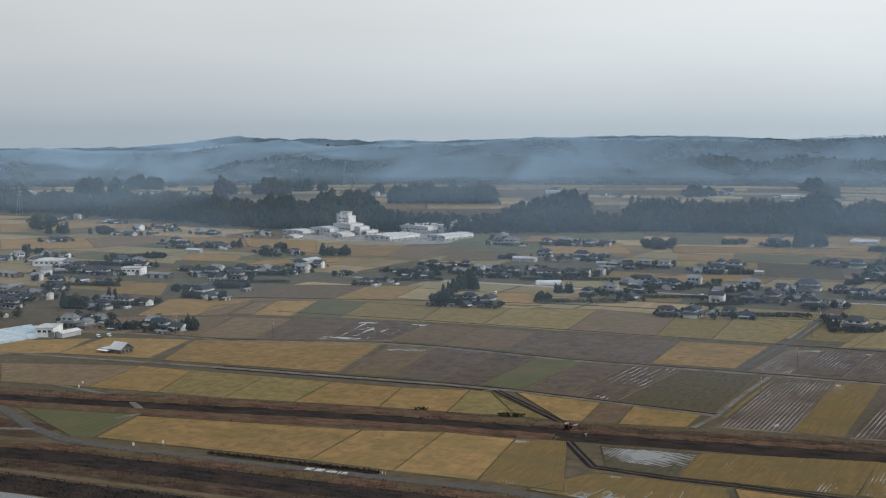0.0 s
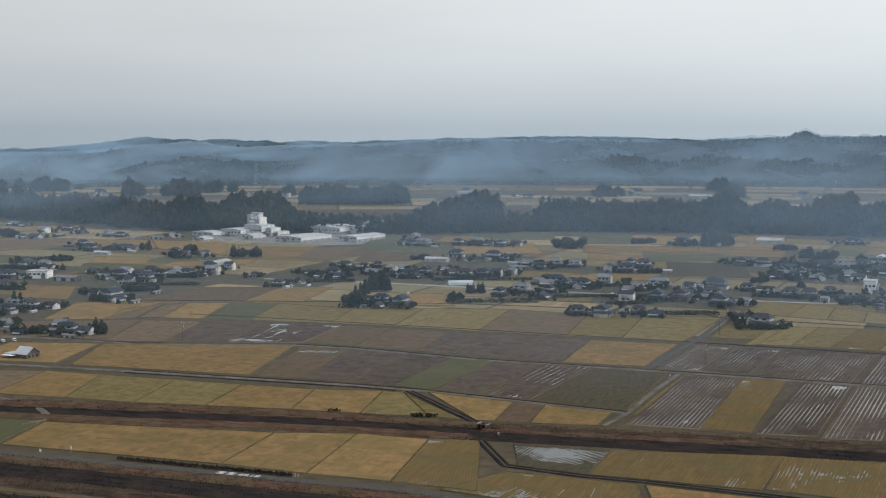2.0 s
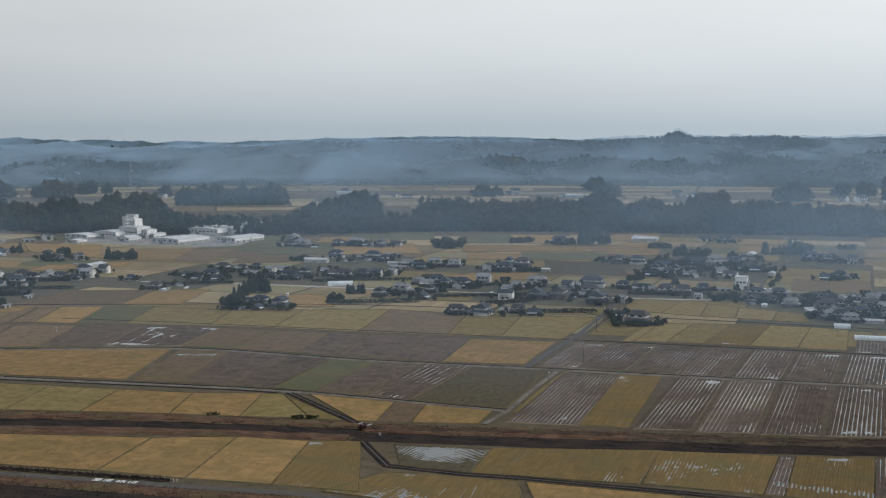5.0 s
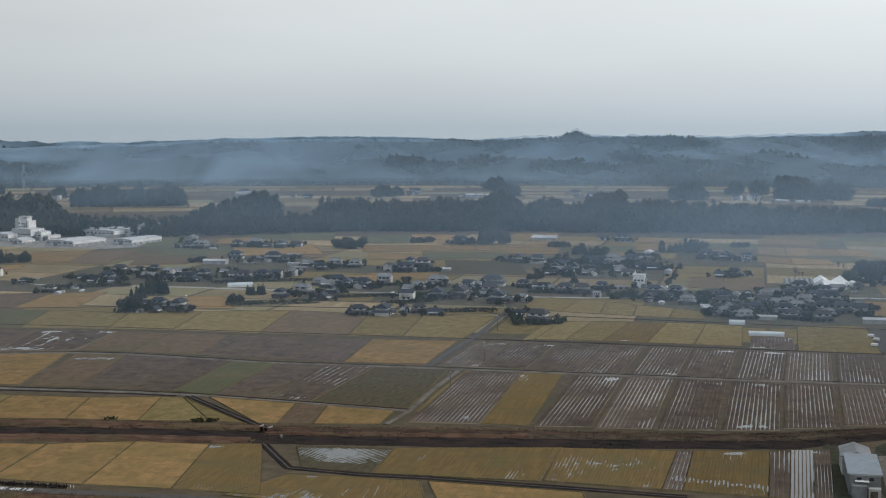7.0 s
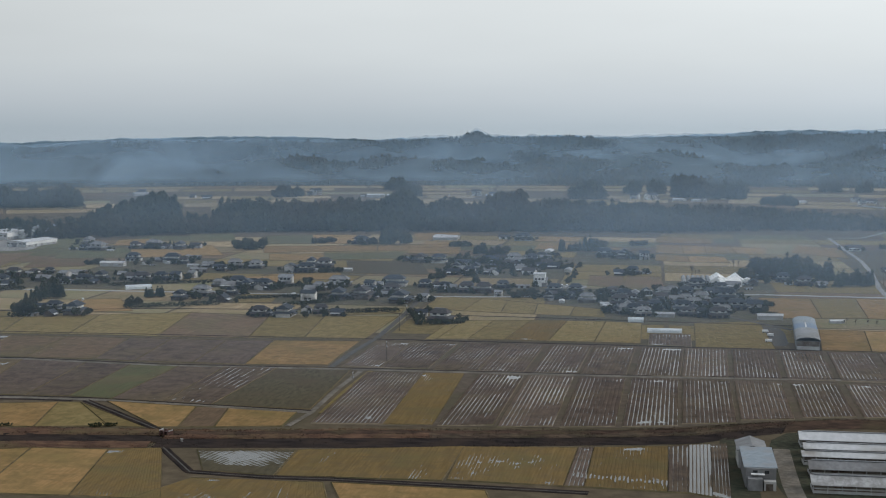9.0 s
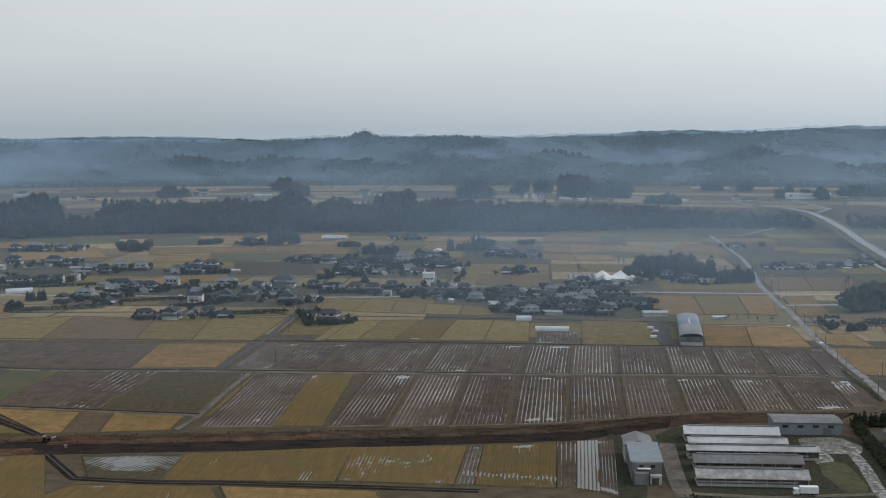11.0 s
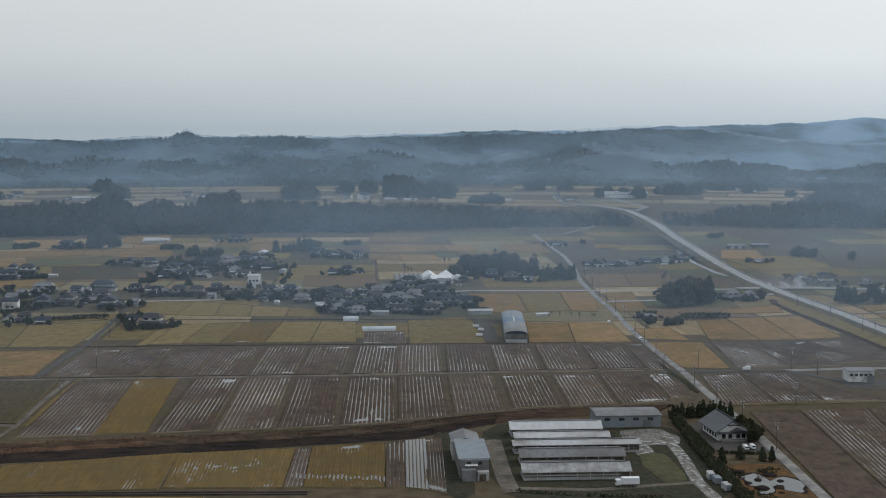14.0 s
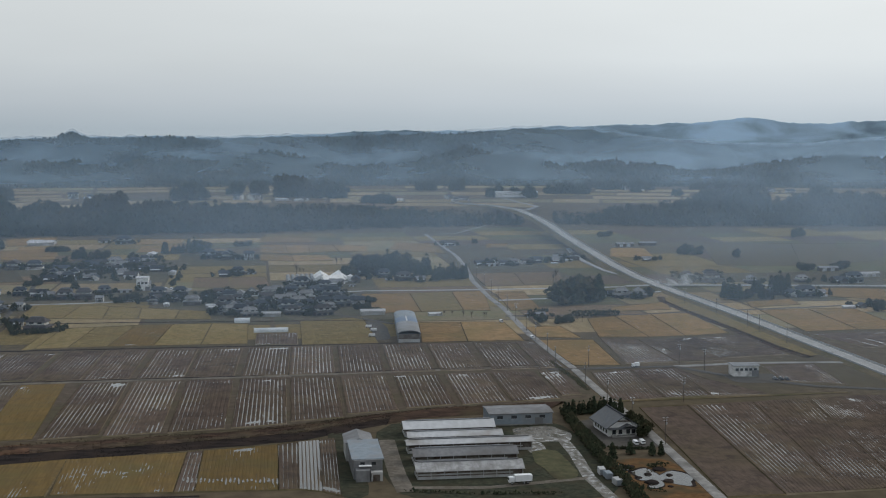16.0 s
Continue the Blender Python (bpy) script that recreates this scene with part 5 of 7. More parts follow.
# ---------------------------------------------------------------- houses
def farmhouse(roof, wall, label):
    """Two storeys, a tiled skirt roof round the lower one and a hipped roof with a gablet on top; 14 m wide."""
    h = thing("farmhouse", label, "house", "village houses")
    part("lower_wall", box(-6.4, 6.4, -4.4, 4.4, -0.2, 3.1), M[wall], h)
    part("skirt_roof", hip_roof(12.8, 8.8, 3.1, 0.8, 0.8, 0.2, 1.5), M[roof], h, "tiled skirt roof")
    part("upper_wall", box(-5.0, 5.0, -3.0, 3.0, 3.6, 6.2), M["plaster"], h)
    part("main_roof", hip_roof(10, 6, 6.2, 1.9, 0.9), M[roof], h, "hipped roof of dark tiles")
    part("ridge", box(-3.4, 3.4, -0.22, 0.22, 7.95, 8.3, bevel=0.08), M["dull_roof"], h, "pale ridge of mortared tiles")
    part("porch", gable_roof(3.2, 3.4, 2.9, 0.9, 0.4, 0.18), M[roof], h).location = (-3, -5.2, 0)
    windows(h, 12, 8.8, 0.7, 2.3, 3, wide=2.4)
    windows(h, 9, 6.0, 4.4, 5.6, 2, wide=2.4)
    return h


def cottage(roof, wall, label):
    """One storey and a gabled roof; 9 m wide."""
    h = thing("cottage", label, "house", "village houses")
    part("wall", gabled_walls(9, 6.4, -0.2, 3.2, 1.9), M[wall], h)
    part("roof", gable_roof(9, 6.4, 3.25, 1.95), M[roof], h, "gabled roof")
    part("lean_to", solid([((-4.5, -5.4, 2.0), (2.5, -5.4, 2.0), (2.5, -3.0, 2.9), (-4.5, -3.0, 2.9))], 0.15), M["metal_roof"], h, "tin lean-to roof")
    part("post", box(-4.4, -4.2, -5.3, -5.1, -0.1, 1.9), M["timber"], h)
    windows(h, 8, 6.4, 0.8, 2.2, 3)
    return h


def white_house(roof, label):
    """A modern two-storey house; 8 m wide."""
    h = thing("white_house", label, "house", "village houses")
    part("wall", gabled_walls(8, 7, -0.2, 5.6, 1.8), M["plaster"], h)
    part("roof", gable_roof(8, 7, 5.65, 1.85, 0.5), M[roof], h, "dark gabled roof")
    part("porch_roof", solid([((-3.9, -5.2, 2.6), (1.0, -5.2, 2.6), (1.0, -3.4, 3.1), (-3.9, -3.4, 3.1))], 0.15), M[roof], h)
    part("door", box(-1.2, -0.2, -3.58, -3.46, 0, 2.1), M["timber"], h)
    windows(h, 7, 7, 3.7, 4.9, 3)
    windows(h, 5, 7, 0.9, 2.2, 2, 1)
    return h


def shed(roof, wall, label):
    """A long low shed; 16 m."""
    h = thing("shed", label, "shed", "farm sheds")
    part("wall", gabled_walls(16, 6.5, -0.2, 3.0, 1.1), M[wall], h)
    part("roof", gable_roof(16, 6.5, 3.05, 1.15, 0.5, 0.15), M[roof], h, "low metal roof")
    part("shutter", box(-6, -2.5, -3.33, -3.2, 0, 2.5), M["metal"], h)
    part("shutter", box(1, 4.5, -3.33, -3.2, 0, 2.5), M["metal"], h)
    return h


def settle(kinds, spots, base, least, most, seed):
    """Sets copies of the kinds at the spots (x, y, width)."""
    g = np.random.default_rng(seed)
    used = set()
    for i, (x, y, w) in enumerate(spots):
        k = int(g.integers(len(kinds)))
        s = min(max(w / base, least), most)
        turn = (0, 0, 0, 90, 180, 12, -14, -90)[int(g.integers(8))] + g.uniform(-4, 4)
        m = pose(x, y, 0, 0, 0, turn) @ Matrix.Diagonal((s, s, min(s, 1.12) * g.uniform(0.92, 1.05), 1))
        if k in used:
            copy_thing(kinds[k], m)
        else:
            used.add(k)
            kinds[k].matrix_basis = pose(x, y, 0, 0, 0, turn)
    for k, ob in enumerate(kinds):
        if k not in used:
            ob.matrix_basis = pose(spots[0][0] + 14 * (k + 1), spots[0][1] + 20, 0)


FARMHOUSES = [(-1044, 1312, 21), (-947, 1263, 17), (-893, 1146, 19), (-852, 1106, 21), (-822, 905, 15), (-797, 944, 18), (-783, 951, 13), (-755, 872, 12), (-748, 1103, 17), (-739, 743, 11), (-724, 782, 10), (-711, 818, 12), (-707, 722, 15), (-677, 686, 12), (-669, 906, 14), (-660, 920, 12), (-646, 931, 12), (-639, 996, 13), (-637, 898, 14), (-630, 710, 8), (-629, 945, 12), (-616, 946, 10), (-615, 733, 11), (-598, 1349, 16), (-595, 796, 19), (-580, 637, 13), (-576, 661, 8), (-571, 959, 7), (-561, 1288, 18), (-522, 912, 11)]
FARMHOUSES = FARMHOUSES + [(-519, 650, 13), (-518, 1057, 10), (-515, 992, 14), (-513, 1075, 9), (-513, 1320, 18), (-483, 1190, 14), (-482, 1313, 15), (-467, 1007, 9), (-455, 1013, 12), (-447, 1031, 14), (-441, 1180, 16), (-409, 1026, 14), (-405, 855, 12), (-399, 1041, 12), (-383, 839, 16), (-371, 1114, 8), (-368, 1142, 15), (-340, 923, 13), (-337, 1004, 11), (-331, 947, 15), (-311, 996, 13), (-309, 1400, 18), (-304, 1008, 11), (-297, 995, 13), (-296, 1116, 15), (-289, 1155, 15), (-253, 994, 11), (-244, 1022, 18), (-241, 852, 17), (-226, 945, 17)]
FARMHOUSES = FARMHOUSES + [(-220, 868, 11), (-213, 1219, 19), (-210, 953, 19), (-201, 1031, 20), (-193, 979, 15), (-178, 935, 25), (-175, 1025, 11), (-169, 1154, 12), (-153, 1122, 12), (-141, 1475, 22), (-139, 999, 13), (-134, 842, 15), (-129, 1194, 10), (-125, 997, 13), (-118, 1202, 15), (-114, 1029, 11), (-110, 1240, 13), (-103, 1265, 11), (-73, 964, 10), (-72, 1006, 13), (-60, 972, 10), (-45, 954, 12), (-44, 1296, 17), (-28, 1000, 11), (-28, 1282, 15), (-22, 904, 10), (-15, 1146, 12), (-11, 981, 12), (-5, 919, 11), (5, 932, 11)]
FARMHOUSES = FARMHOUSES + [(16, 1011, 11), (25, 895, 11), (31, 943, 11), (35, 893, 10), (54, 1042, 11), (56, 981, 14), (59, 930, 14), (107, 1107, 12), (121, 1084, 13), (235, 1192, 11), (269, 952, 12), (282, 950, 12), (302, 1236, 12), (359, 1072, 9), (369, 1037, 15), (398, 1025, 11), (407, 939, 16), (442, 1027, 11), (484, 1021, 14)]
COTTAGES = [(-1255, 1374, 20), (-1252, 1351, 16), (-1165, 1360, 19), (-1142, 1349, 11), (-1023, 1097, 13), (-1022, 1113, 12), (-1020, 1199, 10), (-1005, 1206, 13), (-1003, 1282, 7), (-922, 928, 12), (-913, 975, 11), (-882, 930, 14), (-848, 919, 11), (-839, 1127, 12), (-832, 1138, 15), (-815, 1125, 15), (-772, 878, 10), (-749, 880, 7), (-740, 824, 14), (-715, 932, 10), (-706, 741, 11), (-690, 919, 12), (-648, 648, 6), (-621, 810, 8), (-619, 705, 7), (-599, 852, 7), (-545, 637, 4), (-542, 673, 9), (-537, 996, 10), (-520, 980, 9)]
COTTAGES = COTTAGES + [(-515, 937, 4), (-509, 1000, 7), (-491, 1019, 12), (-480, 1059, 15), (-470, 1327, 11), (-460, 1158, 6), (-455, 1185, 8), (-444, 1068, 7), (-433, 1196, 11), (-423, 1043, 12), (-394, 1145, 10), (-305, 916, 10), (-257, 984, 9), (-231, 871, 8), (-228, 1229, 7), (-169, 1199, 13), (-164, 1492, 12), (-151, 868, 8), (-94, 1213, 10), (-34, 1311, 11), (-22, 999, 9), (-16, 935, 9), (-3, 1014, 8), (7, 978, 10), (19, 961, 10), (26, 1003, 9), (39, 991, 8), (70, 953, 10), (81, 1077, 10), (187, 858, 5)]
COTTAGES = COTTAGES + [(204, 1197, 9), (206, 1405, 13), (217, 1205, 9), (225, 1194, 9), (249, 1206, 9), (261, 1215, 10), (265, 959, 8), (280, 1212, 10), (368, 1216, 8), (393, 958, 9), (421, 874, 5), (422, 947, 8), (471, 1015, 9)]
WHITE_HOUSES = [(-1256, 1399, 10), (-1051, 1278, 13), (-920, 941, 8), (-879, 961, 7), (-865, 1276, 7), (-794, 843, 7), (-779, 818, 6), (-709, 1096, 6), (-706, 820, 4), (-687, 732, 5), (-677, 926, 7), (-645, 951, 6), (-624, 1004, 6), (-617, 966, 10), (-599, 791, 4), (-518, 1046, 4), (-482, 1038, 6), (-388, 1046, 6), (-380, 1064, 5), (-311, 1119, 7), (-289, 1028, 9), (-246, 935, 8), (-215, 1005, 6), (-210, 1015, 4), (-162, 943, 5), (-112, 979, 4), (-86, 1047, 8), (-6, 1279, 7)]
SHEDS = [(-997, 1237, 27), (-873, 1254, 13), (-819, 831, 20), (-815, 1076, 14), (-754, 767, 14), (-702, 880, 18), (-683, 1053, 6), (-659, 1041, 26), (-576, 986, 6), (-555, 607, 14), (-545, 1281, 6), (-530, 652, 9), (-510, 905, 9), (-483, 1141, 19), (-435, 1226, 10), (-389, 1105, 13), (-265, 961, 6), (-264, 1132, 10), (-229, 1487, 26), (-228, 1470, 29), (-144, 1196, 6), (-100, 1320, 17), (-99, 1034, 9), (-71, 1158, 12), (-28, 930, 8), (10, 888, 11), (78, 887, 14), (119, 876, 8), (389, 1366, 16), (417, 1376, 16)]
SHEDS = SHEDS + [(500, 1106, 15), (516, 1059, 14)]

infill = np.random.default_rng(17)
for x, y, w in FARMHOUSES[::2]:
    COTTAGES = COTTAGES + [(x + infill.choice((-1, 1)) * infill.uniform(9, 15), y + infill.uniform(-12, 16), infill.uniform(7, 11))]
for x, y, w in FARMHOUSES[1::3]:
    FARMHOUSES = FARMHOUSES + [(x + infill.choice((-1, 1)) * infill.uniform(14, 20), y + infill.uniform(-14, 20), infill.uniform(10, 15))]
for x, y, w in FARMHOUSES[2::4] + COTTAGES[::5]:
    SHEDS = SHEDS + [(x + infill.choice((-1, 1)) * infill.uniform(8, 14), y + infill.uniform(-16, 6), infill.uniform(5, 10))]
for k in range(26):
    FARMHOUSES = FARMHOUSES + [(infill.uniform(-25, 64), infill.uniform(893, 1012), infill.uniform(9, 13))]
for k in range(22):
    COTTAGES = COTTAGES + [(infill.uniform(-165, -85), infill.uniform(1100, 1260), infill.uniform(8, 12))]
settle([farmhouse("tile", "timber", "two-storey farmhouse with dark grey tiled roofs"), farmhouse("tile", "plaster", "pale two-storey farmhouse with dark grey tiled roofs"),
        farmhouse("tile_brown", "timber", "two-storey farmhouse with brown tiled roofs"), farmhouse("tile", "timber", "weathered dark farmhouse with black tiled roofs"),
        farmhouse("dull_roof", "timber", "farmhouse with a dull grey metal roof")], FARMHOUSES, 13, 0.7, 1.5, 1)
settle([cottage("tile", "timber", "small dark timber cottage with a grey roof"), cottage("tile_brown", "plaster", "small pale cottage with a brown roof"),
        cottage("tile", "plaster", "small pale cottage with a dark roof"), cottage("dull_roof", "timber", "small storehouse with a grey metal roof")], COTTAGES, 9, 0.7, 1.5, 2)
settle([white_house("tile", "modern white two-storey house with a dark roof"), white_house("grey_roof", "white two-storey house with a grey roof")], WHITE_HOUSES, 6, 0.7, 1.3, 3)
settle([shed("metal_roof", "cladding", "long low shed with a pale metal roof"), shed("dull_roof", "timber", "long low timber shed with a grey roof")], SHEDS, 14, 0.36, 1.7, 4)
g = np.random.default_rng(5)
HAMLETS = [(-44.3, 2250), (-37.0, 2200), (-29.2, 2060), (-22.3, 2180), (-19.3, 2080), (-14.6, 2110), (-11.8, 2060), (-6.8, 2080), (-0.3, 2030), (1.5, 1990), (6.1, 1960), (9, 1985), (16, 2330), (19.5, 2280), (22.5, 2330)]
for i in range(45):
    az, r = HAMLETS[i % 15][0] + g.uniform(-0.8, 0.8), HAMLETS[i % 15][1] + g.uniform(-40, 40)
    x, y = place(az, r)
    s = g.uniform(1.0, 1.9)
    copy_thing(bpy.data.objects[("white_house", "cottage.001", "white_house", "shed", "cottage.002")[int(g.integers(5))]], pose(x, y, TERRACE, 0, 0, g.uniform(-40, 40)) @ Matrix.Diagonal((s, s, s * 0.8, 1)))

# ---------------------------------------------------------------- trees and hedges
CEDAR = [make_tree("conifer", 10, 2.3, "tall dark cedar in a farm grove", 1), make_tree("conifer", 10, 2.0, "slender dark cedar beside farmhouses", 2), make_tree("conifer", 10, 2.9, "broad dark conifer in a grove", 3)]
LEAFY = [make_tree("round", 10, 4.6, "dark evergreen broadleaf tree near houses", 4), make_tree("round", 10, 5.4, "spreading dark green tree near houses", 5), make_tree("round", 10, 4.0, "round brownish-green tree near houses", 6)]
BARE = [make_tree("bare", 10, 4.0, "bare leafless tree by a field", 7)]
stand = set()


def plant(kinds, x, y, h, g, z=0.0, squat=1.0):
    ob = kinds[int(g.integers(len(kinds)))]
    s = h / 10
    turn = g.uniform(0, 360)
    if ob.name in stand:
        return copy_thing(ob, pose(x, y, z, 0, 0, turn) @ Matrix.Diagonal((s * squat, s * squat, s, 1)))
    stand.add(ob.name)
    ob.matrix_basis = pose(x, y, z, 0, 0, turn)


BROADLEAVES = [(-1168, 1219, 16, 26), (-1042, 1206, 10, 12), (-949, 989, 9, 7), (-824, 976, 16, 8), (-814, 1140, 3, 7), (-813, 1006, 10, 7), (-740, 1113, 5, 11), (-736, 1076, 4, 8), (-720, 1071, 8, 4), (-668, 1110, 10, 10), (-636, 703, 6, 11), (-636, 814, 3, 5), (-632, 742, 2, 5), (-623, 812, 4, 6), (-609, 839, 9, 6), (-537, 640, 4, 6), (-508, 1308, 12, 7), (-505, 664, 2, 6), (-503, 1149, 11, 6), (-479, 1315, 9, 5), (-420, 1322, 7, 12), (-415, 824, 7, 12)]
BROADLEAVES = BROADLEAVES + [(-403, 1316, 9, 13), (-392, 845, 3, 6), (-391, 1147, 5, 6), (-381, 1050, 2, 6), (-361, 885, 5, 7), (-359, 1147, 3, 7), (-357, 1398, 7, 7), (-347, 1411, 6, 7), (-337, 1017, 2, 7), (-334, 1027, 3, 6), (-302, 1396, 9, 9), (-294, 1005, 4, 5), (-275, 1117, 11, 5), (-274, 1036, 3, 6), (-268, 1398, 10, 18), (-205, 1213, 5, 6), (-199, 1382, 12, 7), (-176, 1085, 7, 6), (-176, 1228, 5, 7), (-160, 1208, 10, 6), (-147, 1288, 9, 10), (-134, 1128, 6, 10)]
BROADLEAVES = BROADLEAVES + [(-115, 1283, 4, 8), (-110, 1191, 5, 8), (-96, 970, 5, 7), (-88, 992, 3, 5), (-52, 1356, 6, 13), (-13, 1422, 9, 6), (73, 913, 6, 5), (78, 1098, 5, 14), (94, 1118, 10, 20), (128, 1122, 7, 17), (156, 513, 2, 7), (156, 523, 2, 7), (158, 538, 2, 6), (159, 529, 1, 5), (183, 833, 4, 6), (197, 828, 7, 6), (218, 917, 8, 19), (234, 915, 10, 22), (294, 962, 5, 6), (359, 929, 5, 7), (371, 921, 4, 8), (401, 1491, 10, 7)]
BROADLEAVES = BROADLEAVES + [(424, 1265, 7, 11), (425, 853, 4, 10), (435, 1264, 6, 11), (464, 1231, 3, 9), (483, 1109, 9, 8), (484, 1033, 5, 6), (516, 1114, 12, 8), (621, 1453, 10, 11)]
CEDARS = [(-1099, 1186, 12, 15), (-1064, 1204, 3, 10), (-799, 1132, 2, 14), (-681, 1103, 4, 12), (-643, 696, 4, 13), (-628, 727, 4, 12), (-503, 653, 2, 10), (-498, 1328, 2, 8), (-442, 892, 4, 9), (-438, 893, 4, 12), (-438, 913, 4, 14), (-431, 916, 3, 12), (-367, 929, 3, 8), (-360, 932, 3, 8), (-281, 1392, 7, 22), (-167, 1301, 7, 12), (-89, 1337, 3, 14), (-77, 1347, 7, 10), (-60, 1345, 8, 16), (113, 1115, 10, 22), (133, 480, 1, 7), (133, 558, 1, 7)]
CEDARS = CEDARS + [(135, 559, 1, 8), (137, 559, 1, 8), (140, 560, 1, 8), (140, 1102, 6, 19), (142, 487, 1, 7), (142, 561, 1, 8), (145, 561, 1, 8), (147, 562, 1, 8), (150, 483, 1, 6), (150, 562, 1, 8), (152, 563, 1, 8), (153, 483, 1, 7), (155, 557, 1, 8), (155, 564, 1, 8), (156, 1079, 12, 15), (158, 558, 1, 8), (170, 1077, 5, 14), (237, 1422, 3, 7), (246, 929, 6, 20), (342, 925, 3, 16), (349, 924, 3, 14), (377, 954, 4, 13)]
CEDARS = CEDARS + [(390, 935, 3, 20), (393, 958, 3, 13), (403, 957, 3, 18)]
BARE_TREES = [(38, 1148, 5, 7), (76, 1214, 5, 10), (124, 873, 2, 5), (130, 872, 1, 5), (137, 868, 1, 5), (142, 865, 1, 5), (151, 861, 2, 5), (208, 829, 4, 7), (243, 1055, 5, 12)]

for kinds, spots, gap in ((CEDAR, CEDARS, 0.30), (LEAFY, BROADLEAVES, 0.50), (BARE, BARE_TREES, 0.7)):
    for x, y, half, h in spots:
        n = max(1, min(9, round(2 * half / (gap * h) * 1.5)))
        for k in range(n):
            s = (k + 0.5) / n * 2 - 1
            plant(kinds, x + s * half * 0.9, y + s * half * 0.45 + g.uniform(0.0, 0.8) * h * (n > 1), h * g.uniform(0.72, 1.06), g)
shrubs = []
for i, (x, y, w) in enumerate(FARMHOUSES + COTTAGES + WHITE_HOUSES):
    for k in range(3 + i % 3):
        a = g.uniform(0, 6.283)
        d = w * 0.55 + g.uniform(2.0, 8)
        h = g.uniform(2.4, 6.5)
        shrubs.append((x + d * math.cos(a), y + d * 0.9 * math.sin(a), 0.0, h, h * g.uniform(0.4, 0.65), g.random() < 0.2))
for k in range(60):
    h = g.uniform(3.0, 7.0)
    shrubs.append((g.uniform(-185, -60), g.uniform(1040, 1290), 0.0, h, h * g.uniform(0.4, 0.6), g.random() < 0.3))
woods("garden_shrubs", shrubs, 56, 0.17, "dark garden shrubs and clipped pines round the houses", "hedge", 31)


def hedge(line, half, h, label="clipped dark evergreen hedge before a house", mat="hedge", n=7):
    """A hedge along a line: dense clumps within its width and height."""
    length = sum(math.dist(p, q) for p, q in zip(line, line[1:]))
    cnt = int(length * n * 1.7 * max(1, half * 0.6))
    seg = np.concatenate([[0], np.cumsum([math.dist(p, q) for p, q in zip(line, line[1:])])])
    s = g.uniform(0, seg[-1], cnt)
    x = np.interp(s, seg, [p[0] for p in line]) + g.uniform(-half, half, cnt)
    y = np.interp(s, seg, [p[1] for p in line]) + g.uniform(-half, half, cnt)
    v, f = clumps(np.stack([x, y, g.uniform(0.15, 1.0, cnt) * h], 1), g.uniform(0.5, 0.95, cnt) * (0.5 + 0.12 * h), g)
    return tagged(mesh_object("hedge", v.tolist(), f.tolist(), M[mat]), label, "hedge")


hedge([(-270.5, 514), (-265.5, 515.5)], 0.9, 1.3, "dark brushwood heap on the canal bank")
hedge([(-232, 518.5), (-221, 522.5)], 1.0, 1.5, "dark brushwood heap on the canal bank")
hedge([(-362, 872), (-330, 886), (-302, 899)], 1.6, 3.2)
hedge([(-146, 826), (-120, 836), (-118, 852)], 1.5, 3.0)
hedge([(-146, 826), (-156, 866)], 1.3, 2.6)
hedge([(-222, 866), (-170, 884)], 1.5, 3.0)
hedge([(-420, 818), (-392, 838)], 1.5, 3.0)
hedge([(-840, 925), (-770, 948)], 2.5, 4.0)
hedge([(134.5, 566), (131.5, 528), (129, 485), (128.5, 452), (127, 425), (125, 400)], 2.3, 2.8, "broad dark overgrown hedge bank")
hedge([(135, 540), (134.5, 497)], 0.7, 1.3)
hedge([(136, 497), (152, 494)], 0.5, 1.0)
hedge([(132, 472), (136, 462)], 1.0, 1.4, "low dark shrubs round the garden pond", n=3)
hedge([(143, 466), (150, 468)], 1.2, 1.8, "low dark shrubs round the garden pond", n=4)
hedge([(131, 447), (133, 438), (140, 433)], 0.9, 1.0, "low dark shrubs round the garden pond", n=2)
hedge([(50, 447), (75, 440), (104, 436)], 0.5, 1.0, "row of small dark shrubs along a fence", n=2)
hedge([(208, 858), (240, 856)], 2.0, 4.0, "low dark thicket by the road")
hedge([(72, 905), (84, 900)], 2.0, 3.0)
for x0, y0, x1, y1 in ((-640, 870, -585, 894), (-690, 905, -620, 940), (-540, 935, -480, 962), (-425, 995, -350, 1030), (-330, 985, -265, 1018), (-300, 930, -235, 958), (-255, 900, -225, 925),
                       (-165, 990, -105, 1004), (-90, 975, -35, 985), (-20, 905, 40, 893), (-5, 1005, 45, 1000), (-140, 1165, -85, 1185), (-560, 1000, -520, 1010), (-740, 800, -690, 815), (-800, 860, -740, 890)):
    hedge([(x0, y0), ((x0 + x1) / 2, (y0 + y1) / 2 + 2), (x1, y1)], 1.6, 2.6, "ragged dark hedge round village gardens", n=8)


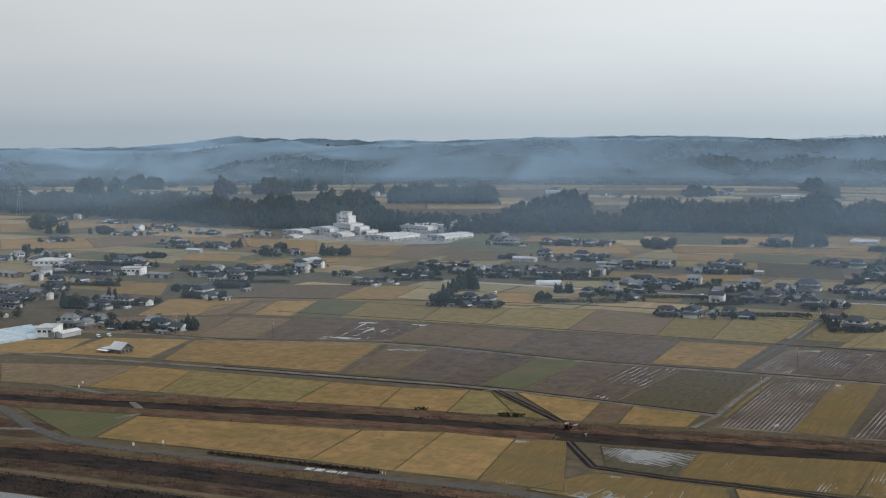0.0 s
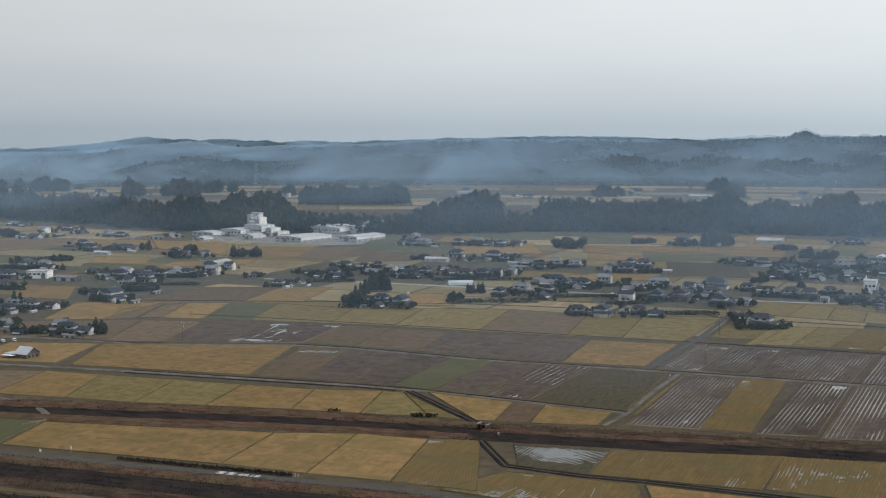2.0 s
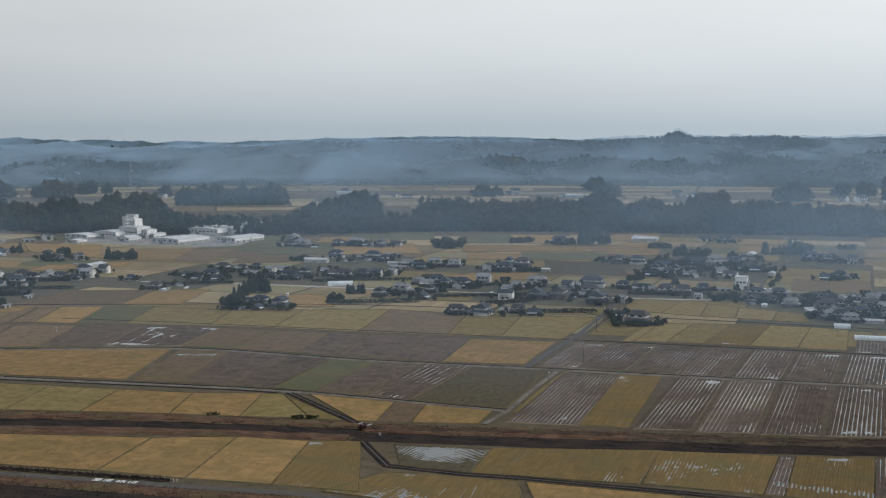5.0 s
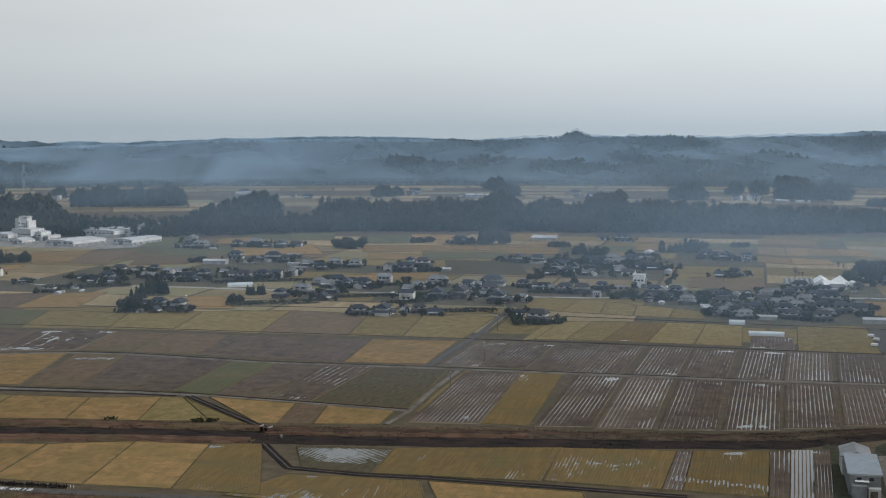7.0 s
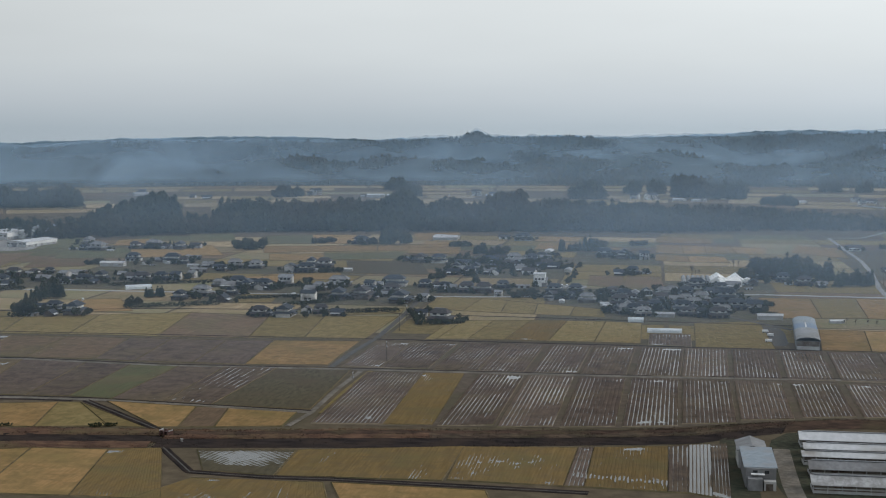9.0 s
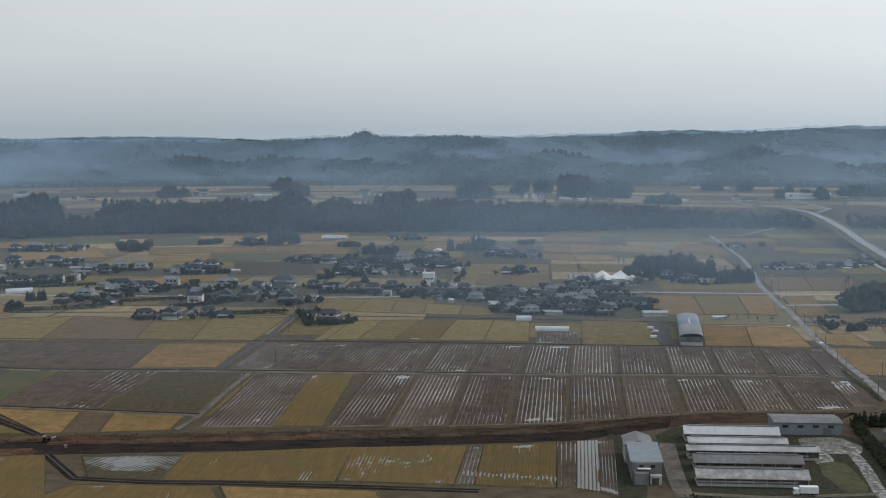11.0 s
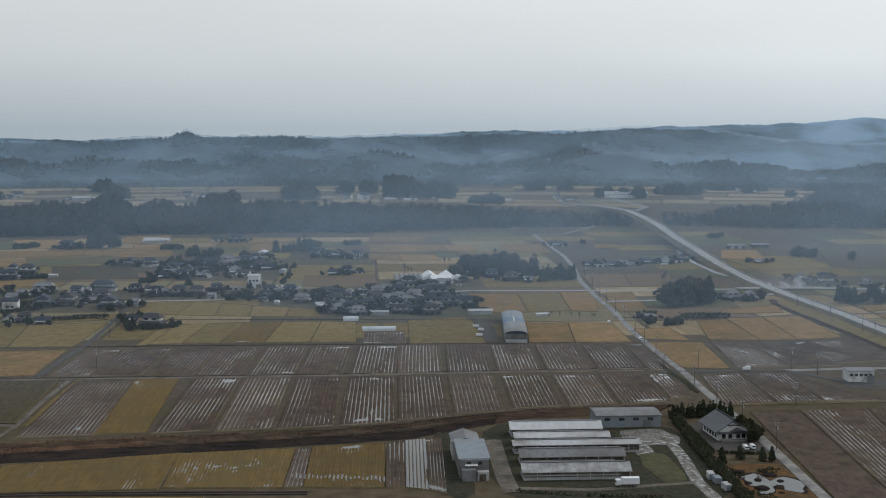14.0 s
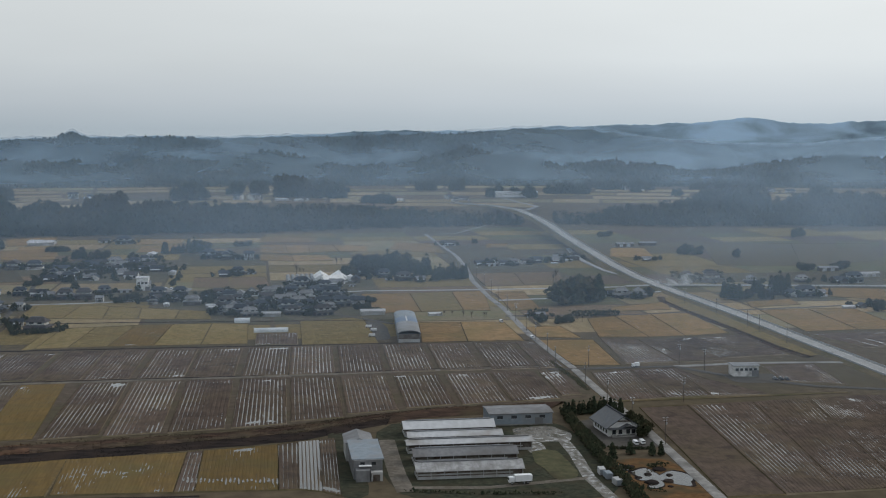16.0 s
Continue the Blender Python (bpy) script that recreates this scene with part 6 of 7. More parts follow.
# ---------------------------------------------------------------- larger buildings
def hall(name, label, x, y, w, d, h, turn, roof="metal_roof", wall="white", rise=1.0, panes=4, category="hall", hip=False):
    """A big plain hall on its front left corner's place: walls, low roof, window band, door."""
    ob = thing(name, label, category)
    part("wall", gabled_walls(w, d, -0.2, h, rise), M[wall], ob)
    part("roof", gable_roof(w, d, h + 0.05, rise, 0.5, 0.25), M[roof], ob, "low metal roof")
    part("plinth", box(-w / 2 - 0.1, w / 2 + 0.1, -d / 2 - 0.1, d / 2 + 0.1, -0.2, 0.5), M["concrete"], ob)
    part("door", box(w * 0.22, w * 0.22 + 3.5, -d / 2 - 0.12, -d / 2 + 0.05, 0.5, min(3.6, h * 0.6)), M["grey_roof"], ob)
    if panes:
        windows(ob, w * 0.9, d, h * 0.55, h * 0.55 + 1.3, panes, wide=min(2.4, w / panes * 0.6), framed=True)
    ob.matrix_basis = pose(x, y, 0, 0, 0, turn) @ Matrix.Translation((w / 2, d / 2, 0))
    return ob


def works(label, x, y, w, d, h, rise=1.2, roof="pale_roof", wall="cladding", panes=5):
    """A factory hall on the place of its near right corner, its ridge running to the back."""
    ob = thing("factory_hall", label, "hall")
    part("wall", gabled_walls(d, w, -0.2, h, rise), M[wall], ob).matrix_basis = pose(0, 0, 0, 0, 0, 90)
    part("roof", gable_roof(d, w, h + 0.05, rise, 0.5, 0.3), M[roof], ob, "broad pale metal roof").matrix_basis = pose(0, 0, 0, 0, 0, 90)
    # sunlight on the right face is put in as a white panel
    part("fascia", box(w / 2 + 0.02, w / 2 + 0.3, -d / 2, d / 2, h * 0.45, h - 0.1), M["white"], ob, "upper side wall, whitened as sunlit")
    part("door", box(-w * 0.2, -w * 0.2 + 5, -d / 2 - 0.12, -d / 2 + 0.05, 0, min(4.0, h * 0.7)), M["grey_roof"], ob)
    for k in range(panes):
        px = -w / 2 + w * (k + 0.5) / panes
        win = part("window", box(px - 1.3, px + 1.3, -d / 2 - 0.07, -d / 2 + 0.05, h * 0.5, h * 0.5 + 1.4), M["glass"], ob)
        part("window_frame", box(px - 1.4, px + 1.4, -d / 2 - 0.1, -d / 2 + 0.05, h * 0.5 - 0.2, h * 0.5), M["white"], win)
        py = -d / 2 + d * (k + 0.5) / panes
        part("side_door", box(w / 2 + 0.02, w / 2 + 0.2, py - 1.4, py + 1.4, 0, h * 0.4), M["grey_roof"], ob)
    for k in range(3):
        part("roof_vent", box(-0.6, 0.6, -d * 0.3 + k * d * 0.3 - 1, -d * 0.3 + k * d * 0.3 + 1, h + rise - 0.2, h + rise + 0.9, bevel=0.1), M["metal"], ob)
    ob.matrix_basis = pose(x, y, 0, 0, 0, -12) @ Matrix.Translation((-w / 2, d / 2, 0))
    return ob


works("wide white factory hall with a pale flat roof", -700, 1273, 38, 52, 5.6)
works("white factory hall with a pale flat roof", -649, 1306, 25, 52, 5.6)
works("two-storey factory hall with window bands", -712, 1388, 46, 40, 8.0, panes=8)
works("long low factory hall behind the others", -699, 1404, 60, 34, 9.0, roof="metal_roof")
works("grey gabled factory hall", -690, 1427, 20, 36, 8.0, 5.0, roof="grey_roof", panes=3)
works("low pale factory wing with window bands", -802, 1315, 32, 30, 8.0, panes=6)
works("pale four-storey factory block", -781, 1326, 27, 22, 13.0, 0.5, panes=7)
works("small pale factory annexe", -771, 1331, 11, 16, 10.0, 0.4, panes=2)
works("small pale factory annexe", -764, 1334, 9, 20, 5.5, 0.4, panes=2)
works("low open store with a pale roof", -769, 1288, 18, 20, 4.0, 2.5, panes=3)
works("long low factory shed with a pale roof", -830, 1301, 34, 22, 5.0, 1.0, panes=4)
works("low factory shed with a pale roof", -810, 1251, 18, 14, 3.5, 1.0, panes=2)
tower = thing("factory_tower", "white stepped factory tower with a flat roof", "tower")
part("shaft", box(-8, 8, -6, 6, -0.2, 21.5), M["plaster"], tower)
part("lift_tower", box(-12.5, -8.02, -5, 5, -0.2, 24), M["cladding"], tower)
part("crown_block", box(-7.5, 4.5, -4, 4, 21.52, 25.5, bevel=0.2), M["plaster"], tower)
part("parapet", box(-7.9, 4.9, -4.4, 4.4, 25.5, 26.4), M["cladding"], tower)
windows(tower, 14, 12.0, 14, 15.6, 4)
windows(tower, 14, 12.0, 17.5, 19.1, 4)
tower.matrix_basis = pose(-797, 1346, 0, 0, 0, -12)


def long_barn(x0, x1, y, half, eave, ridge, roof="barn_roof"):
    ob = thing("livestock_barn", "long low livestock barn with a pale weathered roof", "barn", "row of long barns")
    w, d = x1 - x0, half * 2
    part("wall", gabled_walls(w - 1.0, d - 1.2, -0.1, eave - 0.05, ridge - eave - 0.1), M["timber"], ob)
    part("sill_wall", box(-w / 2 + 0.3, w / 2 - 0.3, -half + 0.35, half - 0.35, -0.1, 1.0), M["cladding"], ob)
    part("roof", gable_roof(w, d, eave, ridge - eave, 0.35, 0.16), M[roof], ob, "weathered metal roof")
    part("ridge_vent", box(-w / 2 + 1, w / 2 - 1, -0.35, 0.35, ridge - 0.05, ridge + 0.3, bevel=0.08), M["grey_roof"], ob)
    for i in range(int(w / 4)):
        px = -w / 2 + 0.4 + i * (w - 0.8) / (int(w / 4) - 1)
        part("post", box(px - 0.1, px + 0.1, -half + 0.2, -half + 0.4, 0, eave - 0.25), M["metal"], ob)
    part("curtain", box(-w / 2 + 0.6, w / 2 - 4, -half + 0.42, -half + 0.5, 1.5, 2.0), M["cladding"], ob, "grey side curtain")
    part("end_panel", box(w / 2 - 0.55, w / 2 - 0.45, -half + 0.6, half - 0.6, 0, eave - 0.1), M["cladding"], ob)
    ob.location = ((x0 + x1) / 2, y, 0)
    return ob


long_barn(56, 95, 466, 5.0, 3.2, 5.4)
long_barn(57.5, 97, 487, 5.0, 3.4, 5.4, "dull_roof")
long_barn(57, 106.5, 503.5, 3.6, 3.6, 4.8, "metal_roof")
long_barn(59, 97, 517, 3.6, 3.4, 4.8, "metal_roof")
long_barn(59, 96.5, 533, 5.0, 3.4, 5.6, "pale_roof")
hall("store_shed", "pale blue-grey farm store with a flat roof", 97, 543, 27, 16, 5.2, 0, roof="dull_roof", wall="bluewall", rise=0.7, panes=4, category="shed")

house = thing("workshop", "tall grey farm workshop with a pale blue-grey roof", "building")
part("wall", box(-5.2, 5.2, -13, 13, -0.1, 7.0), M["dull_roof"], house)
part("roof", solid([((-5.8, -12, 7.2), (5.8, -12, 7.2), (5.8, 13.5, 8.4), (-5.8, 13.5, 8.4))], 0.3), M["bluewall"], house, "pale blue-grey sheet roof")
part("rear_gable", gable_roof(16, 10.5, 7.0, 1.8, 0.3), M["dull_roof"], house).matrix_basis = pose(-1, 21.5, 0, 0, 0, 90)
part("rear_wall", gabled_walls(15.5, 10, -0.1, 6.9, 1.7), M["cladding"], house).matrix_basis = pose(-1, 21.5, 0, 0, 0, 90)
part("front_bay", box(-4.6, 0.4, -17, -13.02, -0.1, 4.2), M["dull_roof"], house)
part("front_bay", box(0.9, 5.0, -16, -13.02, -0.1, 3.2), M["cladding"], house)
part("canopy", box(-3.4, 1.2, -14.5, -12.9, 5.0, 5.3, bevel=0.05), M["white"], house, "white canopy")
windows(house, 8, 26.0, 5.2, 6.3, 2)
part("door", box(1.5, 4.0, -16.1, -15.95, 0, 2.4), M["timber"], house)
house.location = (39, 478, 0)

villa = thing("villa", "white-walled house with a big slate-grey gabled roof", "house")
part("wall", gabled_walls(17, 11, -0.1, 4.2, 3.0), M["white"], villa)
part("main_roof", gable_roof(17.5, 11.5, 4.3, 3.9, 1.2, 0.3), M["slate"], villa, "broad slate-grey gabled roof")
part("gable_skirt", solid([((7.6, -6.2, 3.5), (10.9, -6.2, 3.3), (10.9, 6.2, 3.3), (7.6, 6.2, 3.5)), ], 0.2), M["slate"], villa)
part("gable_panel", solid([((9.66, -2.4, 6.4), (9.86, -2.4, 6.4), (9.86, 2.4, 6.4), (9.66, 2.4, 6.4))], 0.5), M["timber"], villa, "dark louvre in the gable")
part("porch_roof", gable_roof(5.5, 6.5, 3.4, 1.6, 0.5), M["slate"], villa).location = (7.5, 1.5, 0)
part("ridge", box(-9.8, 9.8, -0.3, 0.3, 8.1, 8.55, bevel=0.1), M["tile"], villa)
part("veranda", box(8.4, 10.6, -4.6, 4.6, -0.1, 0.5), M["concrete"], villa)
for y in (-3.4, -1.0, 2.0, 4.0):
    part("window", box(8.44, 8.58, y - 0.7, y + 0.7, 0.8, 2.6), M["glass"], villa)
windows(villa, 15, 11, 0.9, 2.4, 5)
villa.matrix_basis = pose(147, 527, 0, 0, 0, -86) @ Matrix.Diagonal((1.12, 1.12, 1.05, 1))
for x, y in ((148.5, 502), (151.5, 503)):
    ob = thing("parked_van", "small white van parked in front of the house", "van", "parked vans")
    part("body", box(-0.8, 0.8, -1.9, 1.9, 0.35, 1.75, bevel=0.15), M["vehicle"], ob)
    part("windscreen", box(-0.7, 0.7, -1.93, -1.88, 1.05, 1.6), M["glass"], ob)
    for wx in (-0.8, 0.65):
        for wy in (-1.2, 1.2):
            part("wheel", box(wx, wx + 0.15, wy - 0.3, wy + 0.3, 0, 0.6, bevel=0.12), M["rubber"], ob)
    ob.location = (x, y, 0.1)
van = ob

arch = thing("arched_barn", "long arched barn with a grey and blue metal roof", "barn")
for name, y0, y1, mat in (("roof_section", -44, -32, "dull_roof"), ("roof_section", -32, -4, "grey_roof"), ("roof_section", -4, 16, "blue_roof"), ("roof_section", 16, 44, "bluewall")):
    bm = bmesh.new()
    prev = None
    for i in range(13):
        a = math.pi * i / 12
        x, z = -8.0 * math.cos(a), 5.2 + 2.3 * math.sin(a)
        row = [bm.verts.new(c) for c in ((x, y0, z), (x, y1, z), (x * 0.97, y1, z - 0.25), (x * 0.97, y0, z - 0.25))]
        if prev:
            for p, q in ((0, 1), (1, 2), (2, 3), (3, 0)):
                bm.faces.new((prev[p], row[p], row[q], prev[q]))
        prev = row
    part(name, bm, M[mat], arch)
part("ridge_cap", box(-0.5, 0.5, -4, 16, 7.45, 7.62), M["metal_roof"], arch, "pale ridge strip")
part("wall", box(-7.6, 7.6, -43.6, 43.6, -0.1, 5.3), M["dull_roof"], arch)
part("doorway", box(-7.0, 7.0, -43.8, -43.55, 2.4, 5.2), M["timber"], arch, "dark open upper front")
part("sill", box(-7.3, 7.3, -43.9, -43.6, 0, 2.3), M["cladding"], arch)
part("end_wall", prism(12, 7.5, 7.5, -0.1, 0.1), M["cladding"], arch).matrix_basis = pose(0, 43.4, 5.2, 90, 0, 0) @ Matrix.Diagonal((1, 0.28, 1, 1))
arch.matrix_basis = pose(92, 808, 0, 0, 0, -4.5) @ Matrix.Diagonal((0.86, 1, 1, 1))


def tunnel(x, y, w, length, h, turn, mat, label, ends="film"):
    """A greenhouse: hooped film over a frame."""
    ob = thing("greenhouse", label, "greenhouse", "greenhouses")
    bm = bmesh.new()
    prev = None
    for i in range(9):
        a = math.pi * i / 8
        px, z = -w / 2 * math.cos(a), max(0.0, math.sin(a)) ** 0.7 * h
        row = [bm.verts.new((px, -length / 2, z)), bm.verts.new((px, length / 2, z))]
        if prev:
            bm.faces.new((prev[0], row[0], row[1], prev[1]))
        prev = row
    part("film", bm, M[mat], ob)
    for s in (-1, 1):
        bm = bmesh.new()
        bm.faces.new([bm.verts.new((-w / 2 * math.cos(math.pi * i / 8), s * length / 2, max(0.0, math.sin(math.pi * i / 8)) ** 0.7 * h)) for i in range(9)])
        part("end_film", bm, M[ends], ob)
    part("door", box(-0.8, 0.8, -length / 2 - 0.08, -length / 2 - 0.02, 0, min(2.0, h * 0.7)), M["metal"], ob)
    for i in range(max(2, int(length / 6))):
        py = -length / 2 + 0.2 + i * (length - 0.4) / (max(2, int(length / 6)) - 1)
        part("hoop", box(-w / 2 - 0.05, -w / 2 + 0.05, py - 0.05, py + 0.05, 0, h * 0.5), M["metal"], ob)
    ob.matrix_basis = pose(x, y, 0, 0, 0, turn)
    return ob


for i in range(5):
    tunnel(-569 - 7.2 * i, 583 + 1.5 * i, 6.6, 58, 2.9, -6, "bluefilm", "pale blue film greenhouse tunnel", "bluefilm")
tunnel(9, 819, 5, 21, 2.6, 90, "film", "white film greenhouse tunnel")
tunnel(-9, 862, 5, 10, 3.0, 90, "film", "small white film tunnel")
tunnel(-395, 981, 6, 20, 3.4, 120, "film", "white film greenhouse tunnel")
for i in range(6):
    tunnel(27 + 4.0 * i, 1088 + i, 3.4, 70, 2.6, 0, "grey_roof", "worn grey film tunnel", "grey_roof")
for x, y, l in ((53.5, 1092, 28), (68.5, 1092, 28), (61, 1068, 18)):
    ob = thing("glasshouse", "white gabled greenhouse with a film roof", "greenhouse", "white greenhouses")
    part("wall", gabled_walls(l, 11.5, 0, 3.6, 3.4), M["white"], ob)
    part("roof", gable_roof(l, 11.5, 3.7, 3.5, 0.2, 0.12), M["white"], ob)
    part("door", box(-l / 2 - 0.08, -l / 2 + 0.02, -1.2, 1.2, 0, 2.4), M["metal"], ob)
    ob.matrix_basis = pose(x, y, 0, 0, 0, 90 if l > 20 else 24)
tank = thing("tank", "small white round storage tank", "tank")
part("shell", prism(14, 2.6, 2.6, 0, 4.4), M["white"], tank)
part("lid", prism(14, 2.7, 0.4, 4.4, 5.4), M["white"], tank)
tank.location = (77, 1088, 0)
hall("office", "white two-storey office with a flat roof", 238, 634, 13, 9, 6.0, -4, roof="grey_roof", wall="plaster", rise=0.4, panes=5, category="office")
hall("block", "white three-storey building among houses", -91, 1040, 9, 12, 10.5, 0, wall="white", rise=0.4, panes=3, category="building")
hall("depot", "large white flat-roofed building among houses", -860, 898, 26, 30, 5.5, 20, wall="white", rise=0.5, panes=5, category="building")
hall("depot", "white two-storey building with pale roof", -742, 878, 17, 16, 6.5, 20, wall="white", rise=0.5, panes=4, category="building")
hall("depot", "white block beside the blue greenhouses", -566, 592, 10.5, 18, 6.2, 24, wall="white", rise=0.4, panes=3, category="building")
hall("school", "long white building on the terrace", 372, 2030, 66, 14, 9, 0, wall="white", rise=1, panes=8, category="building").location.z = TERRACE

inn = thing("roadside_house", "dark timber house with a steep pale roof and a low wing", "house")
part("wall", gabled_walls(11, 12, -0.1, 4.0, 4.2), M["timber"], inn)
part("roof", gable_roof(11, 12, 4.1, 4.3, 0.9, 0.25), M["pale_roof"], inn, "steep pale metal roof")
part("wing", box(-15, -5.6, -5.5, 3.5, -0.1, 2.6), M["timber"], inn)
part("wing_roof", box(-15.6, -5.0, -6.2, 4.0, 2.7, 3.0, bevel=0.06), M["metal_roof"], inn, "flat white roof")
part("carport", box(-14, -4, -10.5, -6.3, 2.2, 2.4), M["white"], inn, "white carport roof")
for x in (-13.7, -9, -4.4):
    part("post", box(x, x + 0.15, -10.3, -10.15, 0, 2.2), M["metal"], inn)
for y in (-3.5, 0, 3.5):
    part("window", box(5.46, 5.6, y - 0.8, y + 0.8, 0.8, 2.5), M["glass"], inn)
inn.matrix_basis = pose(-487, 575, 0, 0, 0, -6) @ Matrix.Diagonal((0.8, 0.8, 0.72, 1))


# ---------------------------------------------------------------- yards, vehicles, poles and small things
def patch(name, label, mat, cx, cy, rx, ry, z, seed, wob=0.16, n=28, category="ground"):
    """A flat patch of uneven outline."""
    pts = []
    for i in range(n):
        a = 6.2832 * i / n
        k = 1 + wob * noise.noise((math.cos(a) * 1.6, math.sin(a) * 1.6, seed)) * 2
        q = max(abs(math.cos(a)), abs(math.sin(a))) ** 0.55
        pts.append((cx + rx * math.cos(a) * k / q, cy + ry * math.sin(a) * k / q, z))
    return tagged(mesh_object(name, pts, [tuple(range(n))], M[mat]), label, category, kind="structure")


patch("rough_bank", "rough brown weeds below the levee road", "bank", -425, 408, 42, 13, 0.10, 21, 0.15)
patch("farmyard", "rough weedy ground of the farmyard", "weeds", 88, 492, 44, 66, 0.05, 1, 0.03)
patch("yard", "dark weedy strip beside the workshop", "weeds", 33, 490, 6, 50, 0.09, 2, 0.05)
road("drive", [(50.5, 446), (50, 470), (50.5, 495), (51.5, 524)], 6.0, "gravel", "pale gravel drive beside the workshop", 0.12)
patch("yard", "wet pale concrete yard", "wet_yard", 115, 525, 11, 15, 0.10, 4, 0.12)
patch("yard", "wet pale concrete yard", "wet_yard", 108, 505, 4, 12, 0.11, 5, 0.15)
road("yard_track", [(122, 520), (121, 490), (118, 457), (119, 425), (121, 400)], 4.0, "wet_yard", "pale muddy farm track", 0.15)
road("yard_track", [(48, 452), (80, 448), (118, 456)], 2.6, "gravel", "pale farm track", 0.14)
patch("lawn", "worn patch of grass in the yard", "lawn", 110, 477, 6.5, 21, 0.16, 6, 0.12)
patch("garden", "russet garden with a pond", "autumn", 142, 450, 13, 33, 0.06, 7, 0.06)
patch("villa_yard", "dark gravel yard of the villa", "road", 147, 522, 14, 27, 0.07, 8, 0.05)
patch("pond_edge", "dark stony edge of the garden pond", "reed_dark", 142, 450, 8.4, 12.6, 0.09, 9, 0.50, 44)
patch("pond", "still garden pond reflecting the sky", "water", 142, 450, 7.2, 11, 0.12, 9, 0.56, 44, category="pond")
patch("pond", "small garden pond", "water", 133, 467, 2.0, 4.5, 0.12, 10, 0.25, category="pond")
for x, y, r in ((138, 446, 2.6), (144.5, 447, 2.0), (146, 463, 2.6), (136, 468, 2.2), (140, 457, 1.5), (147.5, 455, 1.3), (135.5, 453, 1.2), (143, 440, 1.1)):
    bm = bmesh.new()
    bmesh.ops.create_icosphere(bm, subdivisions=2, radius=r)
    for v in bm.verts:
        v.co *= 1 + 0.3 * noise.noise(v.co * 0.9)
        v.co.z *= 0.35
    ob = part("garden_rock", bm, M["reed_dark"], None)
    tagged(ob, "dark mossy rock islet in the pond", "rock")
    ob.location = (x, y, 0.2)
patch("puddle", "shallow rain puddle in a ploughed field", "water", -405, 672, 10, 3.5, 0.37, 31, 0.5, category="puddle")
for i in range(11):
    patch("puddle", "thin rain puddle in a furrow of a ploughed field", "water", -357 + 1.9 * i, 648 + 0.5 * i, 0.5, 2.6 + 1.4 * math.sin(i * 1.3) + 0.12 * i, 0.38, 33 + i, 0.5, 14, "puddle")
for i in range(24):
    reach = 1.2 + 2.6 * abs(math.sin(i * 0.37 + 0.4)) + 0.8 * math.sin(i * 2.1)
    patch("puddle", "thin rain puddle in a wheel rut of a stubble field", "water", -26.3 + 1.5 * i, 471.5 + -0.253 * i + 0.8 * math.sin(i * 1.7), 0.34, max(0.6, reach), 0.40, 60 + i, 0.4, 12, "puddle")
patch("yard", "grey asphalt yard beside the arched barn", "road", 72, 815, 9, 40, 0.12, 11, 0.08)
patch("yard", "grey yard of the office", "road", 250, 630, 16, 12, 0.10, 12, 0.06)
patch("yard", "pale yard of the factory", "concrete", -735, 1330, 110, 75, 0.10, 13, 0.05)
patch("yard", "pale yard with parked vans", "concrete", -65, 1046, 16, 12, 0.14, 14, 0.05)


def truck(x, y, turn, length, label, cab="vehicle"):
    ob = thing("truck", label, "truck")
    l = length / 2
    part("cargo_box", box(-l + 2.2, l, -1.15, 1.15, 1.0, 3.3, bevel=0.08), M["vehicle"], ob)
    part("cab", box(-l, -l + 2.0, -1.1, 1.1, 0.6, 2.7, bevel=0.2), M[cab], ob)
    part("windscreen", box(-l - 0.03, -l + 0.03, -0.95, 0.95, 1.6, 2.4), M["glass"], ob)
    part("chassis", box(-l + 0.3, l - 0.3, -0.5, 0.5, 0.5, 1.0), M["rubber"], ob)
    for wx in (-l + 1.1, l - 1.6, l - 2.9):
        for s in (-1, 1):
            wheel = part("wheel", prism(12, 0.5, 0.5, -0.15, 0.15), M["rubber"], ob)
            wheel.matrix_basis = pose(wx, s * 1.0, 0.5, 90, 0, 0)
            part("hub", prism(8, 0.22, 0.22, -0.17, 0.17), M["metal"], wheel)
    ob.matrix_basis = pose(x, y, 0.2, 0, 0, turn)
    return ob


truck(91.5, 451, 2, 8.4, "white box lorry parked by the barns")
truck(197, 668, 0, 5.5, "small white delivery truck on the side road").scale = (0.75, 0.75, 0.75)
for x, y, t in ((-77, 1044, 0), (-73, 1044, 0), (-69, 1044, 0), (-65, 1044, 0), (-61, 1044, 0), (-75, 1036, 0), (-70, 1036, 0), (-62, 1036, 0), (-57, 1037, 0), (-534, 610, 60), (-530, 615, 60),
                (69, 790, 80), (72, 812, 60), (70, 826, 80), (157, 838, 5), (163, 770, 5), (-407, 905, 20)):
    copy_thing(van, pose(x, y, 0.25, 0, 0, t))
for i in range(3):
    car = thing("car", "dark parked car beside the office", "car", "parked cars")
    part("body", box(-0.85, 0.85, -2.1, 2.1, 0.3, 0.95, bevel=0.15), M["darkcar"], car)
    part("cabin", box(-0.72, 0.72, -0.9, 1.5, 0.93, 1.5, bevel=0.2), M["glass"], car)
    for wx in (-0.87, 0.72):
        for wy in (-1.3, 1.3):
            part("wheel", box(wx, wx + 0.15, wy - 0.3, wy + 0.3, 0, 0.6, bevel=0.12), M["rubber"], car)
    car.location = (256 + 2.8 * i, 624 - 0.6 * i, 0.2)
